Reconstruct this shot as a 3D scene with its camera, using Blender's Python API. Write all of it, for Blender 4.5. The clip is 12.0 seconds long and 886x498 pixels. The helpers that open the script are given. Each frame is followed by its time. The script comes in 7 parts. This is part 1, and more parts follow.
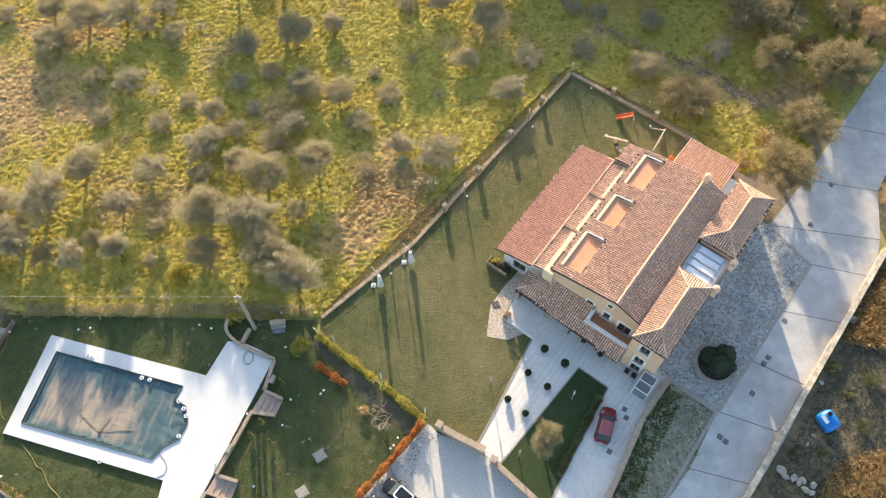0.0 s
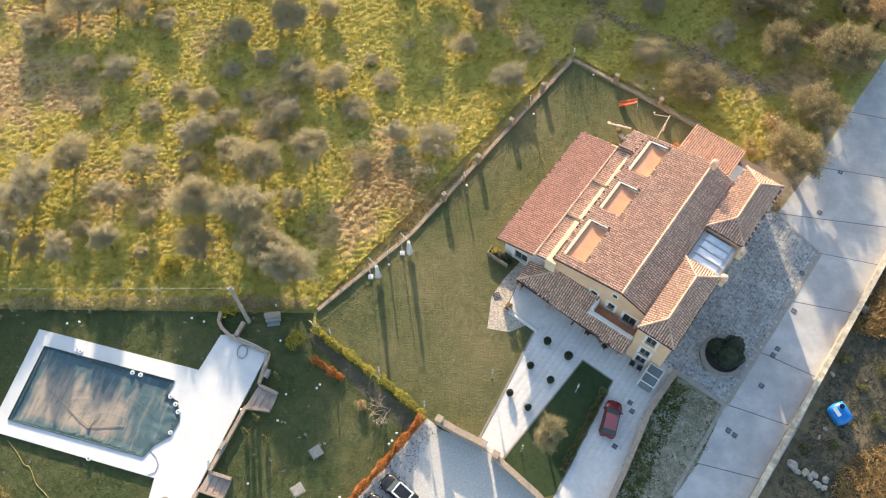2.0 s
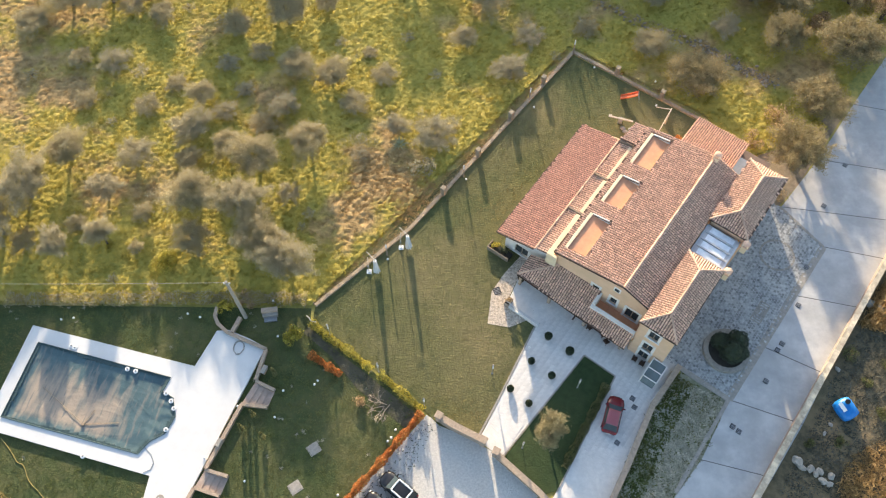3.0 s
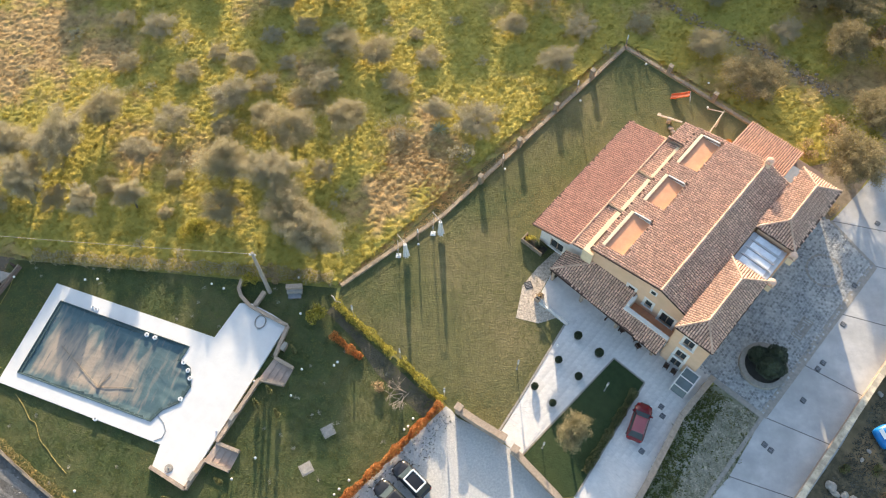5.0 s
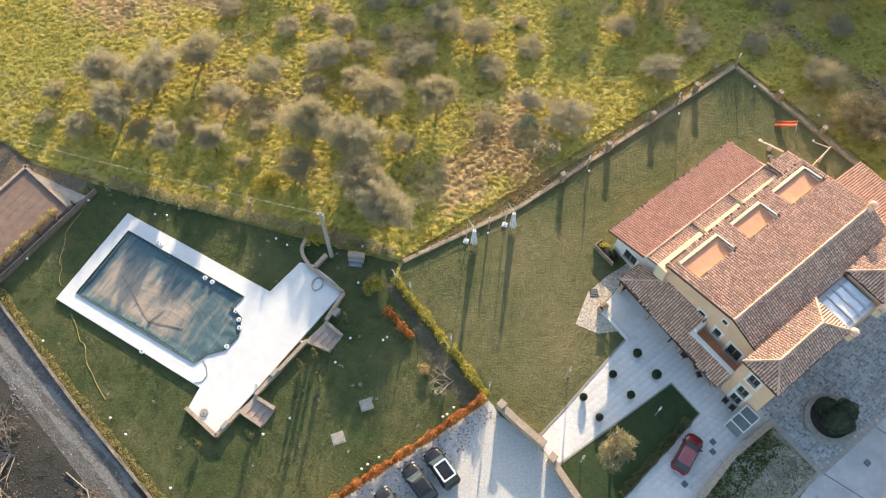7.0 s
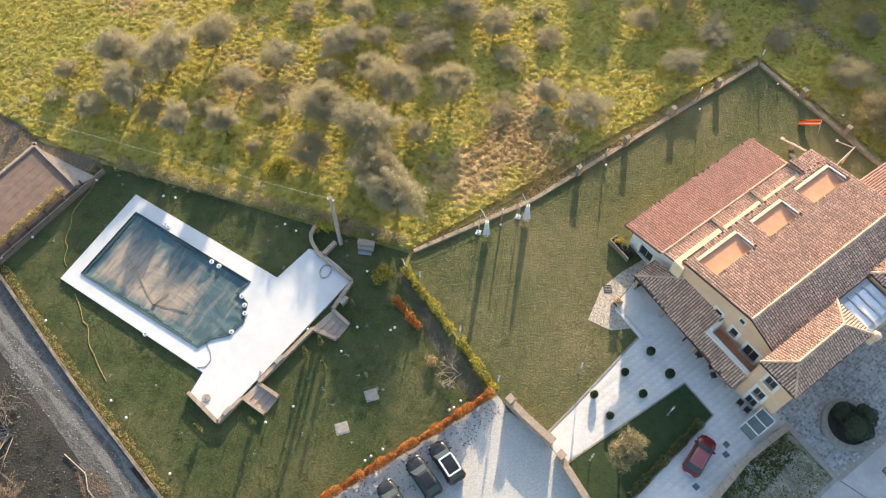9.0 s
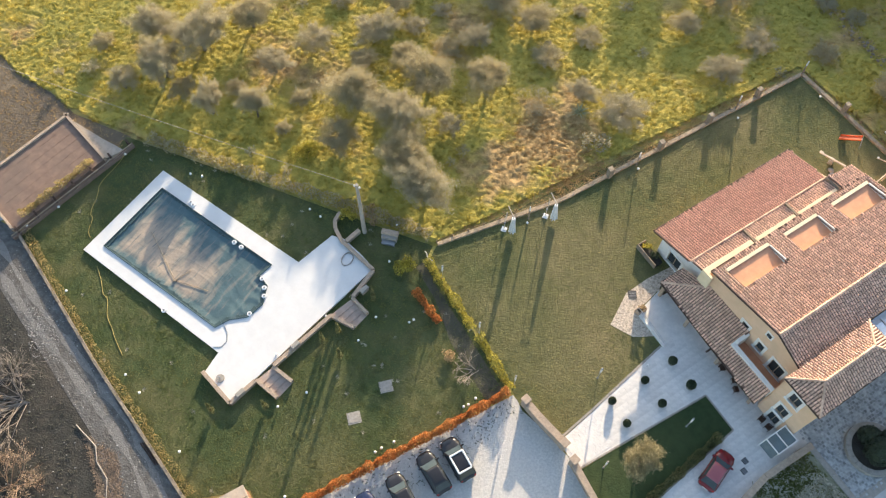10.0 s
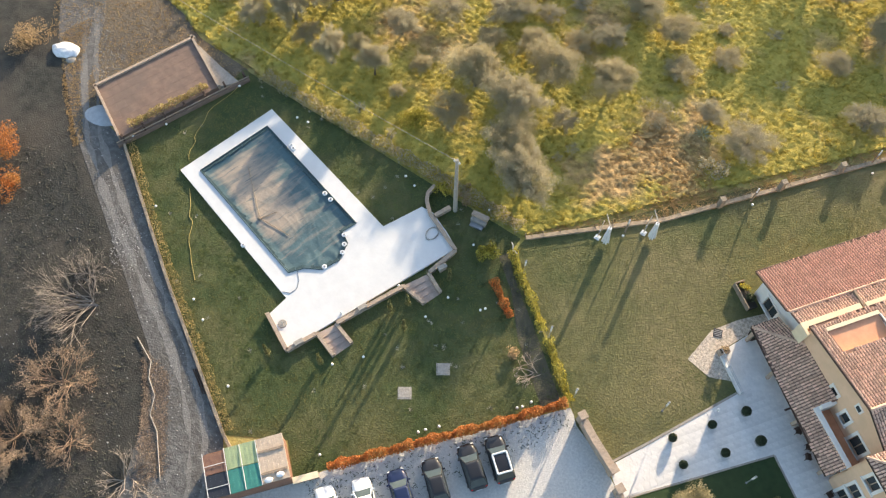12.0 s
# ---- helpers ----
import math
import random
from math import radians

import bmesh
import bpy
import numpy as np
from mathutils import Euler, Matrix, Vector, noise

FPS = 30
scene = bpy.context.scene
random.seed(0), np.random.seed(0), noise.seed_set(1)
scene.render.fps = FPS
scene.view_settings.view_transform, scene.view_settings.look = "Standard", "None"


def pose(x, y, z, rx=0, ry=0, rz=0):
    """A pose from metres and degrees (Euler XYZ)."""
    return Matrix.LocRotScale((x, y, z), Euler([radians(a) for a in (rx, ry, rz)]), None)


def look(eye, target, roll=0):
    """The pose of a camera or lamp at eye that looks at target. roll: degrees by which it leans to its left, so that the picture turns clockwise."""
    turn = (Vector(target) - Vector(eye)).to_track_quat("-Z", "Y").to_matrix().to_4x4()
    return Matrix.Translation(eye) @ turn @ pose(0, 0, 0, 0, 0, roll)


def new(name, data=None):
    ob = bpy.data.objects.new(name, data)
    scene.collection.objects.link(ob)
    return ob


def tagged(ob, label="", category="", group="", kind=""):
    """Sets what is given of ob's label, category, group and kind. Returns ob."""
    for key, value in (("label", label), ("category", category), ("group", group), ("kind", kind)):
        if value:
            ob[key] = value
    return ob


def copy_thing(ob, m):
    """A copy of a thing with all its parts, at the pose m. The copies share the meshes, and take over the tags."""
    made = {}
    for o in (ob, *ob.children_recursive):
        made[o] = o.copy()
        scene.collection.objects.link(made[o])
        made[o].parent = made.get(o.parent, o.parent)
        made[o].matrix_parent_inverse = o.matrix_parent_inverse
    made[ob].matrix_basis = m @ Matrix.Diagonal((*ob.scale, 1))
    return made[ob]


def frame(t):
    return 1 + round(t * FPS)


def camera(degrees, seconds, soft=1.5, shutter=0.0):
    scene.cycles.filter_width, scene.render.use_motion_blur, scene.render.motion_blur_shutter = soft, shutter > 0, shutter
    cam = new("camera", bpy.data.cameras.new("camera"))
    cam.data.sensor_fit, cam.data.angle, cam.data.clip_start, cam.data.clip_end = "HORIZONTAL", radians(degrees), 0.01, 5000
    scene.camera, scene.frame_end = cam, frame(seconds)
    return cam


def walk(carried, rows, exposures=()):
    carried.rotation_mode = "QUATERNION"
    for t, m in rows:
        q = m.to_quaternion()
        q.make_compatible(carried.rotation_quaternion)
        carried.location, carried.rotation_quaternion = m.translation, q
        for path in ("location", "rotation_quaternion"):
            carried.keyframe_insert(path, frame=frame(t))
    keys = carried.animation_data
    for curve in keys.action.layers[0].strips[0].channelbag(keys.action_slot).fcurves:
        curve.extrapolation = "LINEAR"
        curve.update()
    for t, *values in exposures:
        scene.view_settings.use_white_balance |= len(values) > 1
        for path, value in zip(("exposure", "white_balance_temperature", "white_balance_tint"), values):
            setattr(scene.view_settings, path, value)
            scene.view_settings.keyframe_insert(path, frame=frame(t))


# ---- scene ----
cam = camera(56.47, 12.0, 1.15)
PATH = [
    (0, (0.000, 0.000, 87.500), (-0.910, 45.507, -1.541), -0.17),
    (0.5, (-0.025, 0.084, 86.775), (-0.902, 45.576, -2.274), -0.16),
    (1, (-0.046, 0.152, 86.060), (-0.886, 45.630, -2.996), -0.18),
    (1.5, (-0.053, 0.205, 85.343), (-0.865, 45.681, -3.715), -0.25),
    (2, (-0.039, 0.244, 84.619), (-0.831, 45.726, -4.435), -0.30),
    (2.5, (-0.013, 0.255, 83.900), (-0.778, 45.743, -5.152), -0.34),
    (3, (0.013, 0.235, 83.181), (-0.768, 45.744, -5.860), -0.39),
    (3.2, (0.060, 0.207, 82.908), (-0.743, 45.738, -6.122), -0.38),
    (4.8, (0.133, 0.094, 80.578), (-3.805, 45.698, -8.330), -0.43),
    (5, (0.070, 0.052, 80.216), (-4.649, 45.540, -8.714), -0.47),
    (5.5, (0.075, 0.001, 79.509), (-6.835, 45.284, -9.382), -0.45),
    (6, (0.085, -0.039, 78.819), (-8.959, 44.875, -10.068), -0.36),
    (6.5, (0.095, -0.074, 78.158), (-10.899, 44.432, -10.715), -0.26),
    (7, (0.091, -0.128, 77.552), (-12.642, 43.861, -11.346), -0.18),
    (7.2, (0.132, -0.100, 77.321), (-13.120, 43.804, -11.543), -0.12),
    (8.8, (0.223, -0.324, 75.657), (-13.685, 43.633, -13.080), 0.10),
    (9, (0.121, -0.442, 75.432), (-13.934, 43.437, -13.321), 0.05),
    (9.5, (0.125, -0.464, 74.838), (-15.114, 42.981, -13.933), 0.16),
    (10, (0.128, -0.442, 74.205), (-16.644, 42.422, -14.572), 0.37),
    (10.5, (0.120, -0.384, 73.556), (-18.390, 41.661, -15.268), 0.59),
    (11, (0.101, -0.298, 72.915), (-20.272, 40.742, -15.971), 0.74),
    (11.5, (0.075, -0.203, 72.279), (-22.703, 39.311, -16.714), 0.80),
    (12, (0.052, -0.109, 71.654), (-25.573, 37.321, -17.466), 0.92),
]
walk(cam, [(t, look(eye, target, roll)) for t, eye, target, roll in PATH], [(0, 1.57, 6610, 10), (12, 1.5, 6610, 10)])
SKY, SUN = 0.15, 4.2

# ---- light ----
SUN_AZ = radians(-8.5)      # from +y towards +x, the sun stands ahead and a little to the left
SUN_EL = radians(13.5)
world = bpy.data.worlds.new("sky")
scene.world = world
world.use_nodes = True
wn = world.node_tree.nodes
wl = world.node_tree.links
sky = wn.new("ShaderNodeTexSky")
sky.sky_type = "NISHITA"
sky.sun_disc = False
sky.sun_elevation = SUN_EL
sky.sun_rotation = SUN_AZ
sky.air_density, sky.dust_density, sky.ozone_density = 1.0, 1.5, 1.0
wl.new(sky.outputs[0], wn["Background"].inputs[0])
wn["Background"].inputs[1].default_value = SKY
sun = new("sun", bpy.data.lights.new("sun", "SUN"))
sun.data.energy, sun.data.angle, sun.data.color = SUN, radians(0.8), (1.0, 0.80, 0.56)
sun_dir = Vector((math.sin(SUN_AZ) * math.cos(SUN_EL), math.cos(SUN_AZ) * math.cos(SUN_EL), math.sin(SUN_EL)))
sun.matrix_world = look(sun_dir * 300, (0, 0, 0))


# ---- materials ----
def mat(name, a, b, scale=2.0, rough=0.8, bump=0.15, big=None, bigscale=0.08, bigmix=0.5, metal=0.0, island=0.0, translucent=0.0, obj=0.0, spec=0.4, fine=9.0, crisp=0.0, stretch=None):
    """Two-tone noise at a fine scale, a third tone in large patches, relief, and per-piece variation."""
    m = bpy.data.materials.new(name)
    m.use_nodes = True
    n, l = m.node_tree.nodes, m.node_tree.links
    bs = n["Principled BSDF"]
    bs.inputs["Roughness"].default_value = rough
    bs.inputs["Metallic"].default_value = metal
    bs.inputs["Specular IOR Level"].default_value = spec
    tc = n.new("ShaderNodeTexCoord")

    def noise_at(s, detail=5.0, lo=0.35, hi=0.65):
        t = n.new("ShaderNodeTexNoise")
        t.inputs["Scale"].default_value = s
        t.inputs["Detail"].default_value = detail
        t.inputs["Roughness"].default_value = 0.62
        if stretch:
            mp = n.new("ShaderNodeMapping")
            mp.inputs["Scale"].default_value = stretch
            l.new(tc.outputs["Object"], mp.inputs["Vector"])
            l.new(mp.outputs[0], t.inputs["Vector"])
        else:
            l.new(tc.outputs["Object"], t.inputs["Vector"])
        r = n.new("ShaderNodeMapRange")
        r.inputs["From Min"].default_value, r.inputs["From Max"].default_value = lo, hi
        l.new(t.outputs["Fac"], r.inputs["Value"])
        return t, r

    def blend(fac, x, y):
        k = n.new("ShaderNodeMix")
        k.data_type = "RGBA"
        if isinstance(fac, float):
            k.inputs[0].default_value = fac
        else:
            l.new(fac, k.inputs[0])
        for slot, v in ((6, x), (7, y)):
            if isinstance(v, tuple):
                k.inputs[slot].default_value = (*v, 1)
            else:
                l.new(v, k.inputs[slot])
        return k.outputs[2]

    t1, r1 = noise_at(scale, 6.0, 0.35 + crisp, 0.65 - crisp)
    col = blend(r1.outputs[0], a, b)
    if big:
        t2, r2 = noise_at(bigscale, 4.0, 0.42, 0.62)
        k = n.new("ShaderNodeMath")
        k.operation = "MULTIPLY"
        k.inputs[1].default_value = bigmix
        l.new(r2.outputs[0], k.inputs[0])
        col = blend(k.outputs[0], col, big)
    if island or obj:
        if island:
            g = n.new("ShaderNodeNewGeometry")
            src = g.outputs["Random Per Island"]
        else:
            g = n.new("ShaderNodeObjectInfo")
            src = g.outputs["Random"]
        r = n.new("ShaderNodeMapRange")
        amount = island or obj
        r.inputs["To Min"].default_value, r.inputs["To Max"].default_value = 1 - amount, 1 + amount
        l.new(src, r.inputs["Value"])
        hsv = n.new("ShaderNodeHueSaturation")
        l.new(r.outputs[0], hsv.inputs["Value"])
        l.new(col, hsv.inputs["Color"])
        col = hsv.outputs[0]
    l.new(col, bs.inputs["Base Color"])
    if bump:
        t3, _ = noise_at(scale * fine / 3, 4.0)
        bp = n.new("ShaderNodeBump")
        bp.inputs["Strength"].default_value = min(1.0, bump)
        bp.inputs["Distance"].default_value = 0.1
        l.new(t3.outputs["Fac"], bp.inputs["Height"])
        l.new(bp.outputs[0], bs.inputs["Normal"])
    if translucent:
        tr = n.new("ShaderNodeBsdfTranslucent")
        l.new(col, tr.inputs["Color"])
        mx = n.new("ShaderNodeMixShader")
        mx.inputs[0].default_value = translucent
        l.new(bs.outputs[0], mx.inputs[1])
        l.new(tr.outputs[0], mx.inputs[2])
        l.new(mx.outputs[0], n["Material Output"].inputs[0])
    return m


def plain_glass(name, tint, rough=0.04):
    m = mat(name, tint, tuple(0.8 * c for c in tint), 1.5, rough, 0.0, spec=0.25)
    return m


M_GROVE = mat("grove_ground", (0.38, 0.325, 0.085), (0.22, 0.22, 0.06), 1.6, 0.95, 0.8, (0.46, 0.34, 0.16), 0.045, 0.4)
M_LAWN = mat("mown_lawn", (0.115, 0.122, 0.044), (0.058, 0.074, 0.026), 1.1, 0.95, 0.9, (0.235, 0.185, 0.092), 0.045, 0.65, fine=14.0)
M_POOL_LAWN = mat("green_lawn", (0.066, 0.088, 0.028), (0.036, 0.057, 0.018), 0.8, 0.95, 0.8, (0.135, 0.125, 0.052), 0.16, 0.7, fine=26.0)
# very dark base: the shade on the western bank is put into this colour
M_SCRUB = mat("darkened_ground", (0.046, 0.046, 0.040), (0.018, 0.0205, 0.018), 0.9, 0.95, 0.9, (0.074, 0.063, 0.051), 0.10, 0.65, fine=20.0)
M_TRACK = mat("gravel_track", (0.165, 0.16, 0.152), (0.085, 0.083, 0.078), 1.6, 0.95, 0.9, (0.085, 0.078, 0.068), 0.2, 0.6)
M_GRAVEL = mat("pale_gravel", (0.62, 0.60, 0.56), (0.45, 0.44, 0.42), 5.0, 0.95, 0.9, (0.52, 0.51, 0.49), 0.2, 0.5)
M_CONCRETE = mat("worn_concrete", (0.49, 0.49, 0.48), (0.37, 0.37, 0.375), 0.5, 0.8, 0.25, (0.32, 0.315, 0.305), 0.22, 0.55, obj=0.05)
M_COBBLE = mat("grey_cobbles", (0.40, 0.41, 0.405), (0.225, 0.23, 0.235), 3.0, 0.8, 1.0, (0.46, 0.45, 0.42), 0.3, 0.45, island=0.4)
M_KERB = mat("kerb_stone", (0.36, 0.33, 0.29), (0.27, 0.25, 0.22), 3.0, 0.85, 0.4)
M_PAVE = mat("pale_paving", (0.69, 0.67, 0.64), (0.59, 0.58, 0.56), 2.2, 0.65, 0.3, (0.54, 0.53, 0.51), 0.5, 0.45, obj=0.05)
M_COBBLE_PATH = mat("tan_cobble_path", (0.62, 0.53, 0.43), (0.28, 0.24, 0.20), 4.0, 0.9, 1.0, island=0.15)
M_DECK = mat("white_deck_stone", (0.66, 0.66, 0.65), (0.60, 0.60, 0.595), 1.0, 0.6, 0.1, (0.58, 0.585, 0.58), 0.2, 0.5, obj=0.04)
M_TANSTONE = mat("tan_stone", (0.47, 0.36, 0.27), (0.33, 0.26, 0.20), 4.0, 0.9, 0.6, (0.30, 0.24, 0.19), 0.6, 0.4)
M_STEP = mat("worn_step_stone", (0.43, 0.33, 0.27), (0.31, 0.24, 0.20), 2.0, 0.9, 0.5, (0.36, 0.31, 0.27), 0.5, 0.4)
M_DRYSTONE = mat("dry_stone", (0.36, 0.30, 0.225), (0.22, 0.18, 0.14), 3.0, 0.95, 1.0, island=0.25)
M_OCHRE = mat("ochre_render", (0.76, 0.525, 0.355), (0.70, 0.48, 0.32), 1.2, 0.85, 0.2, (0.62, 0.44, 0.28), 0.5, 0.4)
M_WHITE = mat("white_render", (0.76, 0.74, 0.70), (0.68, 0.66, 0.63), 1.5, 0.8, 0.15)
M_CREAM = mat("cream_render", (0.78, 0.66, 0.46), (0.70, 0.58, 0.40), 1.5, 0.8, 0.2)
M_WORNCAP = mat("worn_cap_stone", (0.70, 0.61, 0.45), (0.42, 0.35, 0.26), 1.3, 0.85, 0.5, (0.30, 0.26, 0.21), 0.35, 0.45, crisp=0.05, obj=0.15)
M_TILE_RED = mat("red_roof_tiles", (0.62, 0.355, 0.265), (0.54, 0.30, 0.22), 1.5, 0.8, 0.3, (0.64, 0.40, 0.30), 0.3, 0.35, island=0.15)
M_TILE = mat("aged_roof_tiles", (0.72, 0.48, 0.355), (0.62, 0.40, 0.29), 1.6, 0.85, 0.3, (0.70, 0.50, 0.38), 0.25, 0.4, island=0.24)
# dark so that the gaps between tiles read as their shadows
M_TILE_BED = mat("shadow_dark_roof_bed", (0.23, 0.14, 0.11), (0.14, 0.088, 0.07), 3.0, 0.95, 0.4)
M_RIDGE = mat("pale_ridge_tiles", (0.62, 0.44, 0.33), (0.50, 0.33, 0.24), 2.5, 0.85, 0.3, island=0.2)
M_TERRACOTTA = mat("terracotta_floor", (0.66, 0.33, 0.19), (0.57, 0.28, 0.16), 1.5, 0.7, 0.15)
M_FASCIA = mat("dark_timber", (0.075, 0.045, 0.032), (0.05, 0.03, 0.022), 3.0, 0.8, 0.3)
M_TIMBER = mat("weathered_timber", (0.33, 0.26, 0.19), (0.22, 0.17, 0.125), 5.0, 0.85, 0.4)
M_GLASS = plain_glass("dark_window_glass", (0.045, 0.055, 0.06))
# base lighter than the other glass, to paint in the sky's reflection
M_CARGLASS = plain_glass("sky_tinted_windscreen_glass", (0.06, 0.085, 0.10), 0.05)
M_LEANGLASS = plain_glass("greenish_glass", (0.16, 0.20, 0.21))
M_SKYGLASS = plain_glass("pale_skylight_glass", (0.80, 0.84, 0.88), 0.3)
M_LEAD = mat("grey_metal", (0.30, 0.31, 0.32), (0.24, 0.25, 0.26), 2.0, 0.5, 0.1, metal=0.6)
M_GLAZEFRAME = mat("painted_glazing_bars", (0.52, 0.53, 0.54), (0.42, 0.43, 0.44), 2.0, 0.6, 0.1)
M_STEEL = mat("galvanised_steel", (0.62, 0.63, 0.64), (0.5, 0.51, 0.52), 4.0, 0.4, 0.05, metal=0.8)
M_IRON = mat("cast_iron", (0.045, 0.045, 0.05), (0.03, 0.03, 0.035), 8.0, 0.7, 0.5)
M_BARK = mat("olive_bark", (0.13, 0.10, 0.075), (0.07, 0.055, 0.042), 6.0, 0.95, 0.8)
M_OLIVE = mat("olive_leaves", (0.46, 0.405, 0.26), (0.345, 0.31, 0.20), 0.9, 0.8, 0.0, (0.39, 0.345, 0.23), 0.5, 0.5, island=0.12, translucent=0.4, spec=0.1)
M_OLIVE_GREY = mat("grey_olive_leaves", (0.44, 0.40, 0.28), (0.34, 0.312, 0.22), 0.9, 0.75, 0.0, (0.39, 0.345, 0.24), 0.5, 0.5, island=0.12, translucent=0.4, spec=0.1)
M_OAK_LEAF = mat("evergreen_leaves", (0.37, 0.31, 0.17), (0.25, 0.21, 0.115), 0.9, 0.8, 0.0, (0.35, 0.275, 0.15), 0.5, 0.5, island=0.15, translucent=0.35, spec=0.1)
M_TAN_LEAF = mat("tan_leaves", (0.50, 0.36, 0.20), (0.34, 0.245, 0.14), 0.9, 0.8, 0.0, island=0.4, translucent=0.4)
M_DARK_LEAF = mat("dark_leaves", (0.055, 0.075, 0.035), (0.03, 0.045, 0.022), 2.0, 0.6, 0.0, island=0.4, translucent=0.12)
M_YELLOW_LEAF = mat("yellow_hedge_leaves", (0.45, 0.38, 0.065), (0.26, 0.25, 0.045), 1.2, 0.7, 0.0, island=0.4, translucent=0.4)
M_STRAW_LEAF = mat("straw_hedge_leaves", (0.48, 0.37, 0.16), (0.28, 0.23, 0.09), 1.2, 0.8, 0.0, island=0.35, translucent=0.4)
M_ORANGE_LEAF = mat("orange_hedge_leaves", (0.52, 0.19, 0.05), (0.36, 0.135, 0.045), 0.8, 0.75, 0.0, (0.46, 0.30, 0.09), 0.4, 0.3, island=0.35, translucent=0.4)
M_GRASS = mat("tall_grass", (0.51, 0.40, 0.095), (0.37, 0.315, 0.07), 0.35, 0.9, 0.0, (0.335, 0.315, 0.075), 0.07, 0.55, island=0.12, translucent=0.45, spec=0.1)
M_DRYGRASS = mat("dry_grass", (0.54, 0.375, 0.175), (0.41, 0.285, 0.13), 0.5, 0.85, 0.0, island=0.3, translucent=0.5)
M_TURF = mat("lawn_blades", (0.205, 0.20, 0.07), (0.085, 0.105, 0.034), 0.8, 0.85, 0.0, (0.31, 0.24, 0.12), 0.06, 0.6, island=0.2, translucent=0.45)
M_TURF_GREEN = mat("green_lawn_blades", (0.125, 0.146, 0.041), (0.058, 0.09, 0.026), 0.7, 0.85, 0.0, (0.215, 0.19, 0.075), 0.14, 0.55, island=0.3, translucent=0.4)
M_TWIG = mat("bare_twigs", (0.30, 0.26, 0.215), (0.19, 0.16, 0.135), 3.0, 0.95, 0.0, island=0.3)
M_COVER = mat("pool_cover_mesh", (0.045, 0.085, 0.09), (0.03, 0.06, 0.066), 0.5, 0.55, 0.25, None, 0.12, 0.8)
def stained_cover():
    """Teal mesh that carries tan silt: most of it towards the shallow side, drawn out into streaks by the run-off."""
    m = mat("silty_cover", (0.07, 0.125, 0.14), (0.05, 0.095, 0.11), 0.8, 0.5, 0.3)
    n, l = m.node_tree.nodes, m.node_tree.links
    bs = n["Principled BSDF"]
    base = bs.inputs["Base Color"].links[0].from_socket
    tc = n.new("ShaderNodeTexCoord")
    turn = n.new("ShaderNodeMapping")
    turn.inputs["Rotation"].default_value = (0, 0, radians(14.3))
    turn.inputs["Location"].default_value = (50.05, -19.23, 0)
    l.new(tc.outputs["Object"], turn.inputs["Vector"])
    sep = n.new("ShaderNodeSeparateXYZ")
    l.new(turn.outputs[0], sep.inputs[0])

    def ramp(src, lo, hi):
        r = n.new("ShaderNodeMapRange")
        r.inputs["From Min"].default_value, r.inputs["From Max"].default_value = lo, hi
        l.new(src, r.inputs["Value"])
        return r.outputs[0]

    def calc(op, x, y):
        k = n.new("ShaderNodeMath")
        k.operation = op
        for i, v in enumerate((x, y)):
            if isinstance(v, (int, float)):
                k.inputs[i].default_value = v
            else:
                l.new(v, k.inputs[i])
        return k.outputs[0]

    def streak(sx, sy, detail):
        mp = n.new("ShaderNodeMapping")
        mp.inputs["Scale"].default_value = (sx, sy, 1)
        mp.inputs["Rotation"].default_value = (0, 0, radians(-10))
        l.new(turn.outputs[0], mp.inputs["Vector"])
        t = n.new("ShaderNodeTexNoise")
        t.inputs["Scale"].default_value = 1.0
        t.inputs["Detail"].default_value = detail
        t.inputs["Distortion"].default_value = 0.5
        l.new(mp.outputs[0], t.inputs["Vector"])
        return t.outputs["Fac"]

    body = calc("MULTIPLY", ramp(sep.outputs["Y"], -1.0, -4.2), calc("MULTIPLY", ramp(sep.outputs["X"], 13.8, 10.5), ramp(sep.outputs["X"], 0.4, 1.8)))
    body = calc("MULTIPLY", body, ramp(sep.outputs["Y"], -8.0, -7.0))
    field = calc("ADD", calc("MULTIPLY", body, 0.75), calc("MULTIPLY", calc("SUBTRACT", streak(1.5, 0.28, 5.0), 0.5), 1.7))
    fac = calc("MULTIPLY", ramp(field, 0.15, 0.80), 0.86)
    mx = n.new("ShaderNodeMix")
    mx.data_type = "RGBA"
    l.new(fac, mx.inputs[0])
    l.new(base, mx.inputs[6])
    mx.inputs[7].default_value = (0.37, 0.295, 0.225, 1)
    dark = n.new("ShaderNodeMix")
    dark.data_type = "RGBA"
    l.new(ramp(streak(3.0, 0.5, 6.0), 0.58, 0.70), dark.inputs[0])
    l.new(mx.outputs[2], dark.inputs[6])
    dark.inputs[7].default_value = (0.14, 0.15, 0.145, 1)
    l.new(dark.outputs[2], bs.inputs["Base Color"])
    return m


